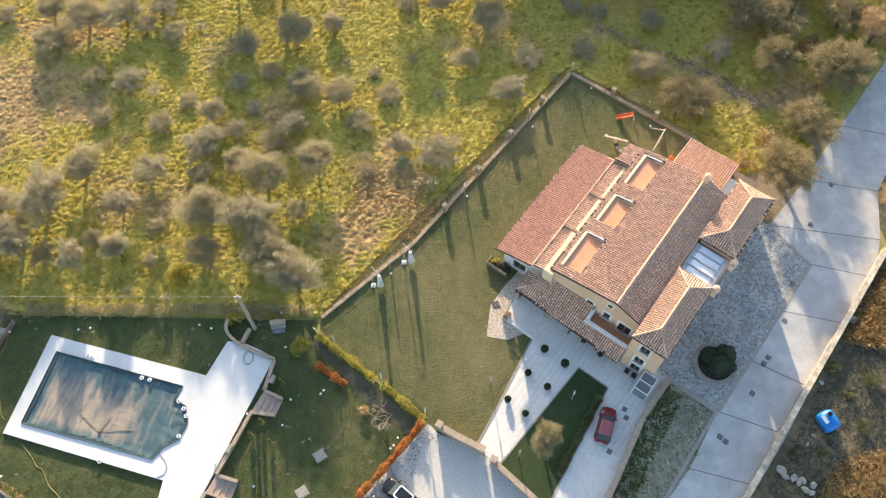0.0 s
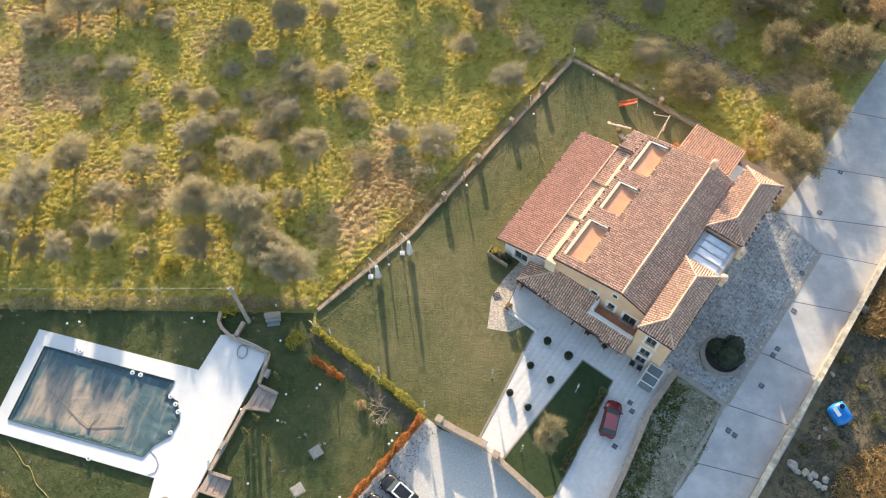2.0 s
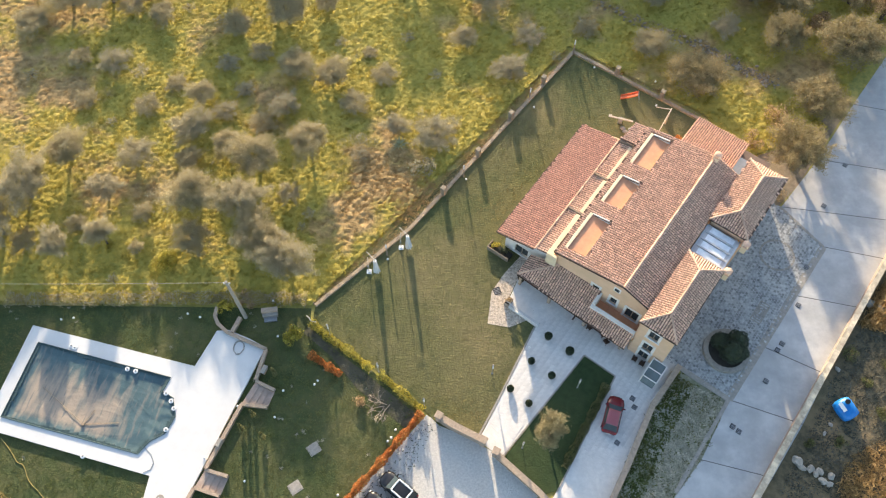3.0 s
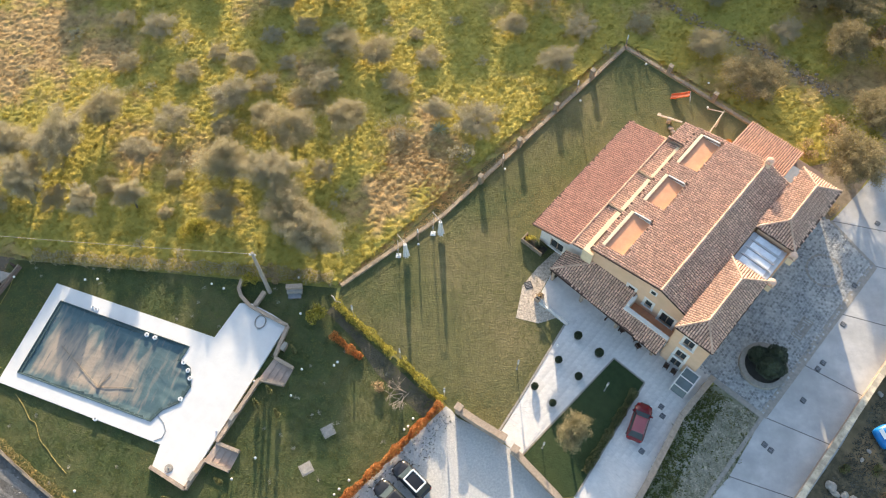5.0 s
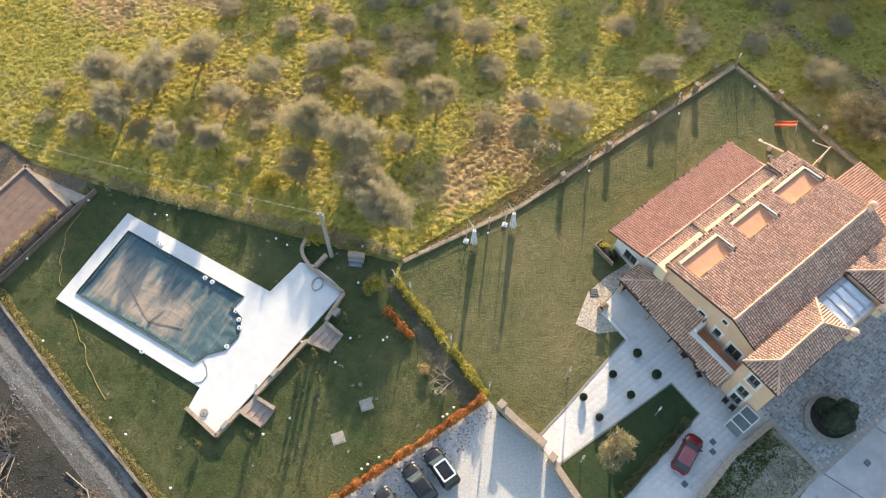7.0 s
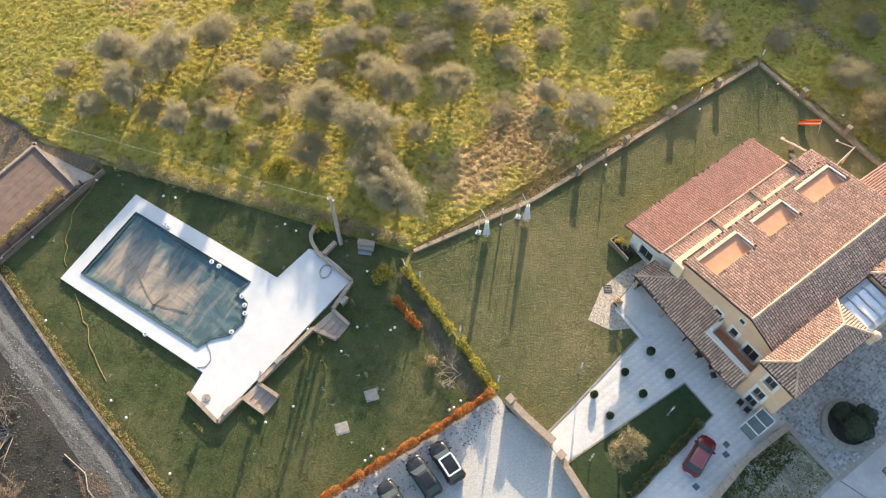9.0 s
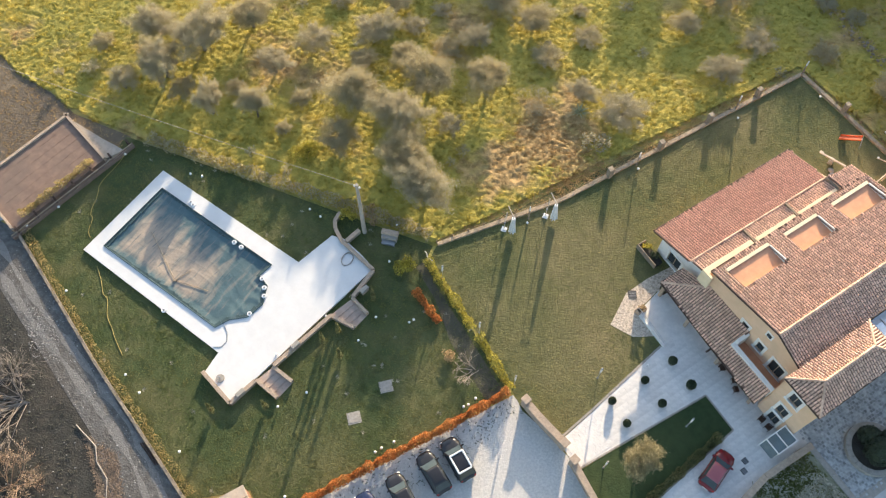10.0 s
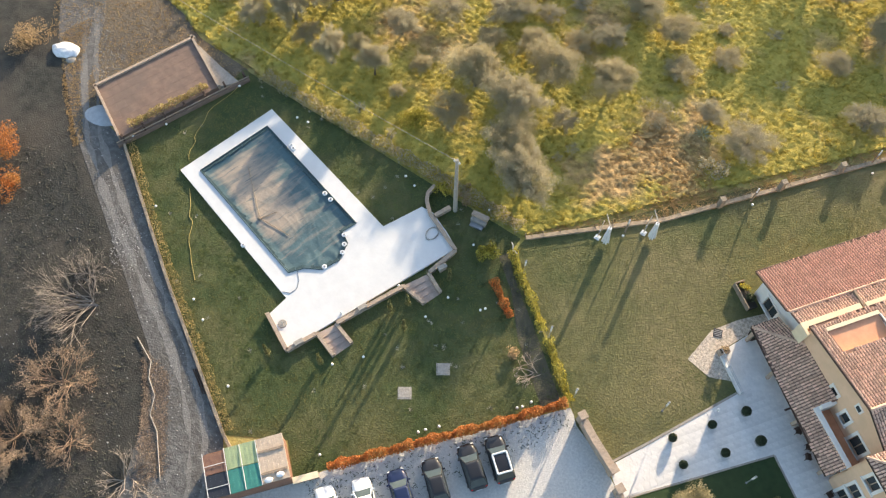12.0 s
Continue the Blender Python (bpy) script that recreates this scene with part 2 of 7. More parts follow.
def meadow():
    """Turf that runs from yellow-green to straw by its own dryness, with fibres and darker thatch."""
    m = mat("meadow_turf", (0.48, 0.365, 0.072), (0.32, 0.27, 0.055), 1.3, 0.95, 0.9, (0.265, 0.255, 0.055), 0.07, 0.55, fine=14.0)
    n, l = m.node_tree.nodes, m.node_tree.links
    bs = n["Principled BSDF"]
    green = bs.inputs["Base Color"].links[0].from_socket
    at = n.new("ShaderNodeAttribute")
    at.attribute_name = "dryness"
    tx = n.new("ShaderNodeTexNoise")
    tx.inputs["Scale"].default_value, tx.inputs["Detail"].default_value = 1.1, 6.0
    ramp = n.new("ShaderNodeValToRGB")
    ramp.color_ramp.elements[0].position, ramp.color_ramp.elements[0].color = 0.36, (0.27, 0.18, 0.075, 1)
    ramp.color_ramp.elements[1].position, ramp.color_ramp.elements[1].color = 0.64, (0.46, 0.31, 0.135, 1)
    tc = n.new("ShaderNodeTexCoord")
    l.new(tc.outputs["Object"], tx.inputs["Vector"])
    l.new(tx.outputs["Fac"], ramp.inputs[0])
    k = n.new("ShaderNodeMix")
    k.data_type = "RGBA"
    l.new(at.outputs["Fac"], k.inputs[0])
    l.new(green, k.inputs[6])
    l.new(ramp.outputs[0], k.inputs[7])
    l.new(k.outputs[2], bs.inputs["Base Color"])
    return m


M_SILT = stained_cover()
M_MEADOW = meadow()
M_VERGE = mat("rough_verge", (0.25, 0.245, 0.15), (0.12, 0.14, 0.068), 1.4, 0.95, 0.9, (0.42, 0.395, 0.33), 0.16, 0.75, fine=14.0)
M_EAST = mat("dry_slope", (0.17, 0.135, 0.08), (0.07, 0.068, 0.042), 1.5, 0.95, 0.9, (0.30, 0.215, 0.115), 0.12, 0.6, fine=14.0)
M_FENCESTONE = mat("fence_wall_stone", (0.44, 0.345, 0.24), (0.27, 0.21, 0.145), 3.0, 0.95, 0.7, (0.22, 0.18, 0.13), 0.5, 0.4)
# green turf with the villa's shade put into its colour
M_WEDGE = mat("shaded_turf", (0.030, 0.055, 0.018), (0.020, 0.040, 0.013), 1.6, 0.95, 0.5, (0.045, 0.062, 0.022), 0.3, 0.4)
M_EARTH = mat("bare_tan_earth", (0.30, 0.235, 0.165), (0.19, 0.15, 0.105), 1.5, 0.95, 0.8, (0.24, 0.20, 0.12), 0.3, 0.5, fine=14.0)
M_BED = mat("garden_soil", (0.095, 0.088, 0.06), (0.042, 0.045, 0.03), 1.2, 0.95, 0.9, (0.13, 0.115, 0.08), 0.3, 0.5, fine=14.0)
M_YARD = mat("dusty_yard", (0.145, 0.115, 0.082), (0.08, 0.066, 0.05), 1.4, 0.95, 0.8, (0.20, 0.155, 0.10), 0.12, 0.5)
M_RUT = mat("worn_wheel_rut", (0.215, 0.205, 0.19), (0.135, 0.13, 0.122), 3.0, 0.95, 0.6, (0.19, 0.18, 0.17), 0.3, 0.5)
M_WATER = mat("pool_wall_blue", (0.16, 0.27, 0.33), (0.11, 0.2, 0.26), 1.0, 0.3, 0.0)
M_BALL = mat("white_lamp_glass", (0.82, 0.81, 0.78), (0.76, 0.75, 0.72), 6.0, 0.35, 0.0)
M_PLASTIC_WHITE = mat("white_plastic_sheet", (0.78, 0.78, 0.78), (0.62, 0.63, 0.64), 4.0, 0.45, 0.5)
M_BLUE = mat("blue_plastic", (0.010, 0.20, 0.58), (0.008, 0.16, 0.48), 2.0, 0.35, 0.05)
M_ORANGE = mat("orange_plastic", (0.72, 0.15, 0.045), (0.6, 0.11, 0.035), 2.0, 0.4, 0.0)
M_HOSE = mat("yellow_hose", (0.42, 0.33, 0.10), (0.34, 0.26, 0.08), 8.0, 0.6, 0.0)
M_BROWNROOF = mat("brown_paved_terrace", (0.22, 0.15, 0.115), (0.165, 0.112, 0.088), 1.2, 0.85, 0.3, (0.15, 0.115, 0.095), 0.3, 0.5, obj=0.05)
M_RUBBER = mat("black_rubber", (0.022, 0.022, 0.024), (0.015, 0.015, 0.016), 8.0, 0.85, 0.1)
M_ROCK = mat("pale_rock", (0.40, 0.37, 0.32), (0.26, 0.24, 0.21), 1.5, 0.95, 0.8)


def paint(name, c):
    return mat(name, c, tuple(0.92 * v for v in c), 1.0, 0.08, 0.0, spec=0.4)


# ---- mesh helpers ----
def to_mesh(name, bm):
    me = bpy.data.meshes.new(name)
    bmesh.ops.recalc_face_normals(bm, faces=bm.faces[:])
    bm.to_mesh(me)
    bm.free()
    return me


def part(name, bm, material, parent=None, label=""):
    """Links a bmesh (or mesh) as one object, under a thing or a part where one is given."""
    me = to_mesh(name, bm) if isinstance(bm, bmesh.types.BMesh) else bm
    if not me.materials:
        me.materials.append(material)
    ob = new(name, me)
    ob.parent = parent
    return tagged(ob, label)


def thing(name, m, label, category, group="", kind=""):
    ob = new(name)
    ob.empty_display_size = 0.2
    ob.matrix_world = m
    return tagged(ob, label, category, group, kind)


def box(bm, x0, x1, y0, y1, z0, z1, bevel=0.0):
    vs = [bm.verts.new((x, y, z)) for z in (z0, z1) for x, y in ((x0, y0), (x1, y0), (x1, y1), (x0, y1))]
    fs = [bm.faces.new([vs[i] for i in f]) for f in ((3, 2, 1, 0), (4, 5, 6, 7), (0, 1, 5, 4), (1, 2, 6, 5), (2, 3, 7, 6), (3, 0, 4, 7))]
    if bevel:
        es = {e for f in fs for e in f.edges}
        bmesh.ops.bevel(bm, geom=list(es), offset=bevel, segments=2, affect="EDGES", profile=0.6)
    return bm


def prism(bm, pts, z0, z1):
    """An upright slab over a plan outline; z0 and z1 are heights or functions of x, y."""
    f0 = z0 if callable(z0) else (lambda x, y: z0)
    f1 = z1 if callable(z1) else (lambda x, y: z1)
    lo = [bm.verts.new((x, y, f0(x, y))) for x, y in pts]
    hi = [bm.verts.new((x, y, f1(x, y))) for x, y in pts]
    bm.faces.new(hi)
    bm.faces.new(lo[::-1])
    for i in range(len(pts)):
        j = (i + 1) % len(pts)
        bm.faces.new((lo[i], lo[j], hi[j], hi[i]))
    return bm


def tube(bm, p, q, r0, r1=None, n=8, caps=True):
    p, q = Vector(p), Vector(q)
    r1 = r0 if r1 is None else r1
    turn = (q - p).to_track_quat("Z", "Y")
    rings = []
    for c, r in ((p, r0), (q, r1)):
        rings.append([bm.verts.new(c + turn @ Vector((r * math.cos(a), r * math.sin(a), 0))) for a in (2 * math.pi * k / n for k in range(n))])
    for k in range(n):
        j = (k + 1) % n
        bm.faces.new((rings[0][k], rings[0][j], rings[1][j], rings[1][k]))
    if caps:
        bm.faces.new(rings[0][::-1])
        bm.faces.new(rings[1])
    return bm


def pipe(bm, pts, r, n=6):
    for p, q in zip(pts, pts[1:]):
        tube(bm, p, q, r, r, n)
    return bm


def ball(bm, c, r, sub=2, squash=(1, 1, 1)):
    m = Matrix.Translation(c) @ Matrix.Diagonal((r * squash[0], r * squash[1], r * squash[2], 1))
    bmesh.ops.create_icosphere(bm, subdivisions=sub, radius=1.0, matrix=m)
    return bm


def smooth(ob):
    for p in ob.data.polygons:
        p.use_smooth = True
    return ob


def ground_sheet(name, pts, z, material, label, category, kind="structure", thick=0.3):
    bm = prism(bmesh.new(), pts, z - thick, z)
    return tagged(part(name, bm, material), label, category, "", kind)


def inside(x, y, pts):
    odd, j = False, len(pts) - 1
    for i in range(len(pts)):
        (xi, yi), (xj, yj) = pts[i], pts[j]
        if (yi > y) != (yj > y) and x < (xj - xi) * (y - yi) / (yj - yi) + xi:
            odd = not odd
        j = i
    return odd


def leaf_mesh(name, centres, normals_out, size, rng, material, long=2.0):
    """Many small leaf quads in one mesh, by their centres; each leaf leans at random."""
    n = len(centres)
    a = rng.normal(size=(n, 3))
    a = a / np.linalg.norm(a, axis=1, keepdims=True)
    b = np.cross(a, rng.normal(size=(n, 3)))
    b = b / np.linalg.norm(b, axis=1, keepdims=True)
    s = size * rng.uniform(0.6, 1.3, (n, 1))
    a, b = a * s * long / 2, b * s / 2
    co = np.stack([centres - a, centres + b * 0.9, centres + a, centres - b * 0.9], 1).reshape(-1, 3)
    me = bpy.data.meshes.new(name)
    me.vertices.add(4 * n)
    me.vertices.foreach_set("co", co.ravel())
    me.loops.add(4 * n)
    me.loops.foreach_set("vertex_index", np.arange(4 * n))
    me.polygons.add(n)
    me.polygons.foreach_set("loop_start", np.arange(0, 4 * n, 4))
    me.polygons.foreach_set("loop_total", np.full(n, 4))
    me.update(calc_edges=True)
    me.materials.append(material)
    return me


def blade_mesh(name, xy, height, spread, per, rng, material, z=0.0, width=0.045):
    """Tufts of grass: per blades round each place, each a tapered triangle pair that bends outwards."""
    n = len(xy) * per
    base = np.repeat(xy, per, 0) + rng.normal(size=(n, 2)) * spread * 0.35
    ang = rng.uniform(0, 2 * math.pi, n)
    tall = height if isinstance(height, np.ndarray) else np.full(len(xy), height)
    h = np.repeat(tall * rng.uniform(0.5, 1.35, len(xy)), per) * rng.uniform(0.6, 1.2, n)
    lean = spread * rng.uniform(0.3, 1.3, n)
    d = np.stack([np.cos(ang), np.sin(ang)], 1)
    s = np.stack([-d[:, 1], d[:, 0]], 1) * width * rng.uniform(0.6, 1.6, (n, 1))
    co = np.zeros((n, 4, 3))
    co[:, 0, :2], co[:, 0, 2] = base - s, z - 0.02
    co[:, 1, :2], co[:, 1, 2] = base + s, z - 0.02
    co[:, 2, :2], co[:, 2, 2] = base + s * 0.7 + d * lean[:, None] * 0.5, z + h * 0.75
    co[:, 3, :2], co[:, 3, 2] = base - s * 0.2 + d * lean[:, None], z + h
    me = bpy.data.meshes.new(name)
    me.vertices.add(4 * n)
    me.vertices.foreach_set("co", co.ravel())
    me.loops.add(4 * n)
    me.loops.foreach_set("vertex_index", np.arange(4 * n))
    me.polygons.add(n)
    me.polygons.foreach_set("loop_start", np.arange(0, 4 * n, 4))
    me.polygons.foreach_set("loop_total", np.full(n, 4))
    me.update(calc_edges=True)
    me.materials.append(material)
    return me


def scatter(rng, n, pts, avoid=()):
    """n places inside a plan outline, outside the others."""
    xs, ys = [p[0] for p in pts], [p[1] for p in pts]
    out = []
    while len(out) < n:
        x, y = rng.uniform(min(xs), max(xs)), rng.uniform(min(ys), max(ys))
        if inside(x, y, pts) and not any(inside(x, y, a) for a in avoid):
            out.append((x, y))
    return np.array(out)


# ---- setting: ground, lawns, road, paving ----
GARDEN = [(-51.0, 35.4), (-15.0, 35.3), (-15.0, 34.0), (-2.6, 23.8), (-16.6, 6.8), (-18.0, 4.4), (-20.8, 6.9), (-25.5, 4.1), (-39.7, 12.0), (-55.0, 21.2), (-51.1, 31.7)]
LAWN = [(-14.6, 35.4), (15.6, 71.0), (31.0, 60.2), (32.0, 52.0), (24.0, 44.0), (9.4, 33.4), (5.1, 24.8), (3.1, 21.0), (-0.9, 22.5), (-2.4, 24.0), (-14.7, 34.1)]
PATIO = [(3.1, 21.0), (5.1, 24.8), (9.4, 33.4), (6.3, 35.9), (7.6, 38.9), (10.5, 41.0), (20.0, 35.0), (24.2, 29.2), (23.4, 28.4), (20.6, 24.2), (17.3, 17.8), (15.6, 15.0), (12.2, 9.0), (7.6, 11.4), (10.8, 16.1), (17.46, 27.9), (14.42, 30.16), (5.4, 19.3)]
TRIANGLE = [(14.42, 30.16), (17.46, 27.9), (10.8, 16.1), (9.0, 15.6), (5.6, 19.2)]
LOT = [(-2.2, 23.6), (-0.6, 22.6), (4.4, 20.0), (8.9, 15.6), (7.6, 11.4), (12.2, 9.0), (6.0, -3.0), (-14.0, -12.0), (-24.0, -3.0), (-18.0, 4.4), (-16.6, 6.6)]
VERGE = [(24.6, 28.6), (28.9, 25.5), (25.6, 19.4), (21.8, 14.9), (16.9, 6.4), (14.0, 1.5), (10.0, 6.0), (15.6, 15.0), (17.3, 17.8), (20.6, 24.2)]
COURT = [(22.2, 30.4), (29.05, 25.45), (42.3, 43.35), (38.2, 48.6), (33.5, 52.0), (26.0, 42.0)]
TRACK = [(-62.0, 22.2), (-55.4, 21.2), (-39.9, 11.8), (-25.6, 3.9), (-22.0, 0.0), (-18.0, -8.0), (-26.0, -12.0), (-33.0, 2.6), (-36.5, 6.0), (-47.6, 12.2), (-60.0, 19.0), (-71.0, 27.0), (-84.0, 40.0), (-80.0, 44.0), (-68.0, 31.0)]
ROUGH_WEST = [(-60.0, 19.0), (-47.6, 12.2), (-36.5, 6.0), (-33.0, 2.6), (-26.0, -12.0), (-40.0, -30.0), (-120.0, 0.0), (-110.0, 60.0), (-84.0, 42.0), (-71.0, 27.0)]
ROUGH_EAST = [(31.0, 16.2), (39.6, 28.2), (52.2, 45.4), (51.2, 52.0), (56.0, 60.6), (66.0, 74.0), (110.0, 74.0), (110.0, -10.0), (18.5, -2.0)]

bm = bmesh.new()
bmesh.ops.create_grid(bm, x_segments=60, y_segments=60, size=1500)
ground = tagged(part("ground", bm, M_GROVE), "rough yellow-green olive grove meadow with dry patches", "ground", "", "structure")

ground_sheet("garden_lawn", GARDEN, 0.03, M_POOL_LAWN, "short green winter lawn round the pool", "lawn")
ground_sheet("hedge_bed", [(-15.2, 33.4), (-13.4, 31.6), (-8.2, 27.6), (-3.2, 23.6), (-4.4, 22.2), (-9.6, 26.4), (-12.4, 29.8), (-15.6, 32.4)], 0.045, M_BED, "strip of bare dark soil beside the hedge", "soil")
ground_sheet("villa_lawn", LAWN, 0.035, M_LAWN, "mown olive-brown lawn behind the villa fence", "lawn")
ground_sheet("triangle_lawn", TRIANGLE, 0.09, M_WEDGE, "small green lawn wedge inside the paving, coloured dark for shade", "lawn")
ground_sheet("verge", VERGE, 0.025, M_VERGE, "rough grass verge with frosted low plants", "verge")
# flat sheet; its dark colour stands in for a bank sloping out of the sun
ground_sheet("rough_ground_west", ROUGH_WEST, 0.012, M_SCRUB, "scrubby bare ground beside the gravel track, darkened in colour for shade", "ground")
ground_sheet("rough_ground_east", ROUGH_EAST, 0.016, M_EAST, "dark scrubby slope below the road wall", "ground")
YARD = [(-62.0, 22.2), (-66.0, 28.0), (-84.0, 42.0), (-82.0, 45.0), (-67.0, 38.3), (-61.9, 37.4), (-57.9, 35.9), (-50.5, 35.6), (-51.0, 31.0), (-55.2, 21.4)]
ground_sheet("dusty_yard", YARD, 0.02, M_YARD, "dusty brown yard behind the terrace building", "yard")
ground_sheet("gravel_track", TRACK, 0.03, M_TRACK, "grey gravel farm track with wheel ruts", "track")
ground_sheet("earth_apron", [(33.4, 52.1), (38.2, 48.7), (41.2, 51.8), (43.9, 55.6), (49.9, 63.6), (48.8, 64.0), (42.0, 57.4), (36.0, 55.4)], 0.015, M_EARTH, "bare tan earth between the villa end and the road", "ground")
M_RUBBLE = mat("pale_rubble", (0.30, 0.29, 0.275), (0.17, 0.165, 0.155), 3.0, 0.9, 0.5, island=0.4)
# two worn wheel ruts down the track, ragged at their edges
rut_line = [(-71.0, 32.0), (-64.5, 25.5), (-57.7, 19.5), (-52.1, 16.3), (-47.0, 13.6), (-42.4, 11.5), (-37.6, 9.2), (-34.2, 7.5), (-30.8, 5.3), (-27.4, 2.6), (-24.6, -0.6), (-22.0, -5.0), (-21.0, -9.0)]
ruts = thing("wheel_ruts", Matrix(), "two pale worn wheel ruts along the farm track", "track", "", "structure")
for side in (-0.65, 0.65):
    left, right = [], []
    for i, p in enumerate(rut_line):
        p, q0, q1 = Vector(p), Vector(rut_line[max(0, i - 1)]), Vector(rut_line[min(len(rut_line) - 1, i + 1)])
        d = (q1 - q0).normalized()
        s = Vector((-d.y, d.x))
        nxt = Vector(rut_line[min(len(rut_line) - 1, i + 1)])
        for k in range(8 if i < len(rut_line) - 1 else 1):
            c = p.lerp(nxt, k / 8) + s * side
            w = 0.26 + 0.34 * noise.noise(Vector((c.x * 0.6, c.y * 0.6, side)))
            left.append(tuple(c + s * w)), right.append(tuple(c - s * w))
    bm = bmesh.new()
    va, vb = [bm.verts.new((*p, 0.036)) for p in left], [bm.verts.new((*p, 0.036)) for p in right]
    for i in range(len(va) - 1):
        bm.faces.new((va[i], vb[i], vb[i + 1], va[i + 1]))
    part("rut", bm, M_RUT, ruts)
ground_sheet("car_park", LOT, 0.03, M_GRAVEL, "pale gravel car park", "car park")
patio = ground_sheet("patio", PATIO, 0.06, M_PAVE, "pale stone patio and driveway", "paving")
court = ground_sheet("courtyard", COURT, 0.05, M_COBBLE, "grey cobbled entrance courtyard", "courtyard")

# concrete road, slab by slab
M_JOINT = mat("joint_filler", (0.16, 0.155, 0.15), (0.10, 0.098, 0.095), 3.0, 0.9, 0.3)
road = thing("road", Matrix(), "pale concrete road cast in large slabs", "road", "", "structure")
JOINTS = [((8.0, -6.0), (16.5, -9.0)), ((16.7, 6.5), (21.4, 4.6)), ((21.6, 14.8), (28.2, 12.6)), ((25.4, 19.3), (32.2, 17.6)), ((29.1, 25.5), (36.2, 23.0)), ((33.5, 31.4), (39.7, 28.3)),
          ((37.9, 37.4), (45.2, 35.9)), ((42.4, 43.4), (49.6, 41.8)), ((38.5, 48.6), (51.4, 46.8)), ((44.0, 55.2), (52.6, 53.6)), ((50.0, 63.4), (57.6, 61.6)), ((56.9, 72.4), (65.0, 71.0)), ((64.6, 82.6), (72.0, 81.0)), ((72.0, 93.0), (79.6, 91.0))]
for (a, b), (d, c) in zip(JOINTS, JOINTS[1:]):
    la, lb, lc, ld = (Vector(p) for p in (a, b, c, d))
    along = ((ld + lc) - (la + lb)).normalized() * 0.05
    part("slab", prism(bmesh.new(), [tuple(p) for p in (la + along, lb + along, lc - along, ld - along)], -0.25, 0.045), M_CONCRETE, road)
bm = bmesh.new()
for (a, b), (d, c) in zip(JOINTS, JOINTS[1:]):
    prism(bm, [a, b, c, d], -0.3, 0.03)
part("joint_bed", bm, M_JOINT, road, "dark joint filler between slabs")
# kerb between courtyard and road, and along the verge
kerb = thing("kerb", Matrix(), "low stone kerb along courtyard and verge", "kerb", "", "structure")


def kerb_run(p, q, w=0.32, h=0.11, n=None):
    p, q = Vector(p), Vector(q)
    d = (q - p).normalized()
    s = Vector((-d.y, d.x)) * w / 2
    n = n or max(1, int((q - p).length / 2.0))
    for k in range(n):
        a, b = p.lerp(q, k / n) + d * 0.012, p.lerp(q, (k + 1) / n) - d * 0.012
        part("kerb_stone", prism(bmesh.new(), [tuple(v) for v in (a - s, b - s, b + s, a + s)], -0.2, h), M_KERB, kerb)


kerb_run((29.0, 25.5), (42.3, 43.4), 0.8, 0.075)
kerb_run((24.4, 28.9), (29.0, 25.5), 0.55, 0.13)
kerb_run((22.4, 16.0), (29.0, 25.5), 0.4, 0.12)
kerb_run((42.3, 43.4), (38.3, 48.6), 0.35, 0.075)
kerb_run((3.0, 21.2), (5.0, 24.9), 0.2, 0.10)
kerb_run((5.0, 24.9), (9.3, 33.4), 0.2, 0.10)
kerb_run((5.5, 19.35), (14.42, 30.2), 0.16, 0.12)
kerb_run((14.42, 30.2), (17.5, 27.9), 0.16, 0.12)
kerb_run((17.5, 27.9), (10.8, 16.0), 0.16, 0.12)

# pale paving flags of the patio
rng = np.random.default_rng(3)
bed = bmesh.new()
stones = []
ax, ay = Vector((math.cos(radians(54.2)), math.sin(radians(54.2)))), Vector((math.sin(radians(54.2)), -math.cos(radians(54.2))))
for i in range(-60, 60):
    for j in range(-40, 60):
        u, v = i * 0.62 + (0.31 if j % 2 else 0.0), j * 0.62
        c = Vector((12, 28)) + ax * u + ay * v
        corners = [tuple(c + ax * (sx * 0.305) + ay * (sy * 0.305)) for sx, sy in ((-1, -1), (1, -1), (1, 1), (-1, 1))]
        if all(inside(x, y, PATIO) for x, y in corners):
            stones.append((c, corners))
stones.sort(key=lambda s: (s[0] - Vector((13, 27))).length)
me = to_mesh("flagstone", prism(bmesh.new(), [(-0.303, -0.303), (0.303, -0.303), (0.303, 0.303), (-0.303, 0.303)], -0.04, 0.0))
me.materials.append(M_PAVE)
for k, (c, corners) in enumerate(stones):
    if k < 290:
        ob = part("flagstone", me, M_PAVE, patio)
        ob.matrix_basis = pose(c.x, c.y, 0.078 + 0.004 * (k % 3), 0, 0, 54.2)
    else:
        prism(bed, corners, 0.03, 0.078 + 0.004 * (k % 3))
tagged(part("flagstones", bed, M_PAVE, patio, "pale stone flags"), kind="stuff")

# tan cobbled path corner
ground_sheet("cobbled_path", [(4.2, 33.7), (4.7, 37.5), (6.2, 39.8), (8.6, 42.6), (10.0, 41.4), (7.5, 38.8), (6.2, 36.0), (8.6, 34.2), (6.6, 33.3)], 0.055, M_COBBLE_PATH, "tan cobbled garden path", "path")
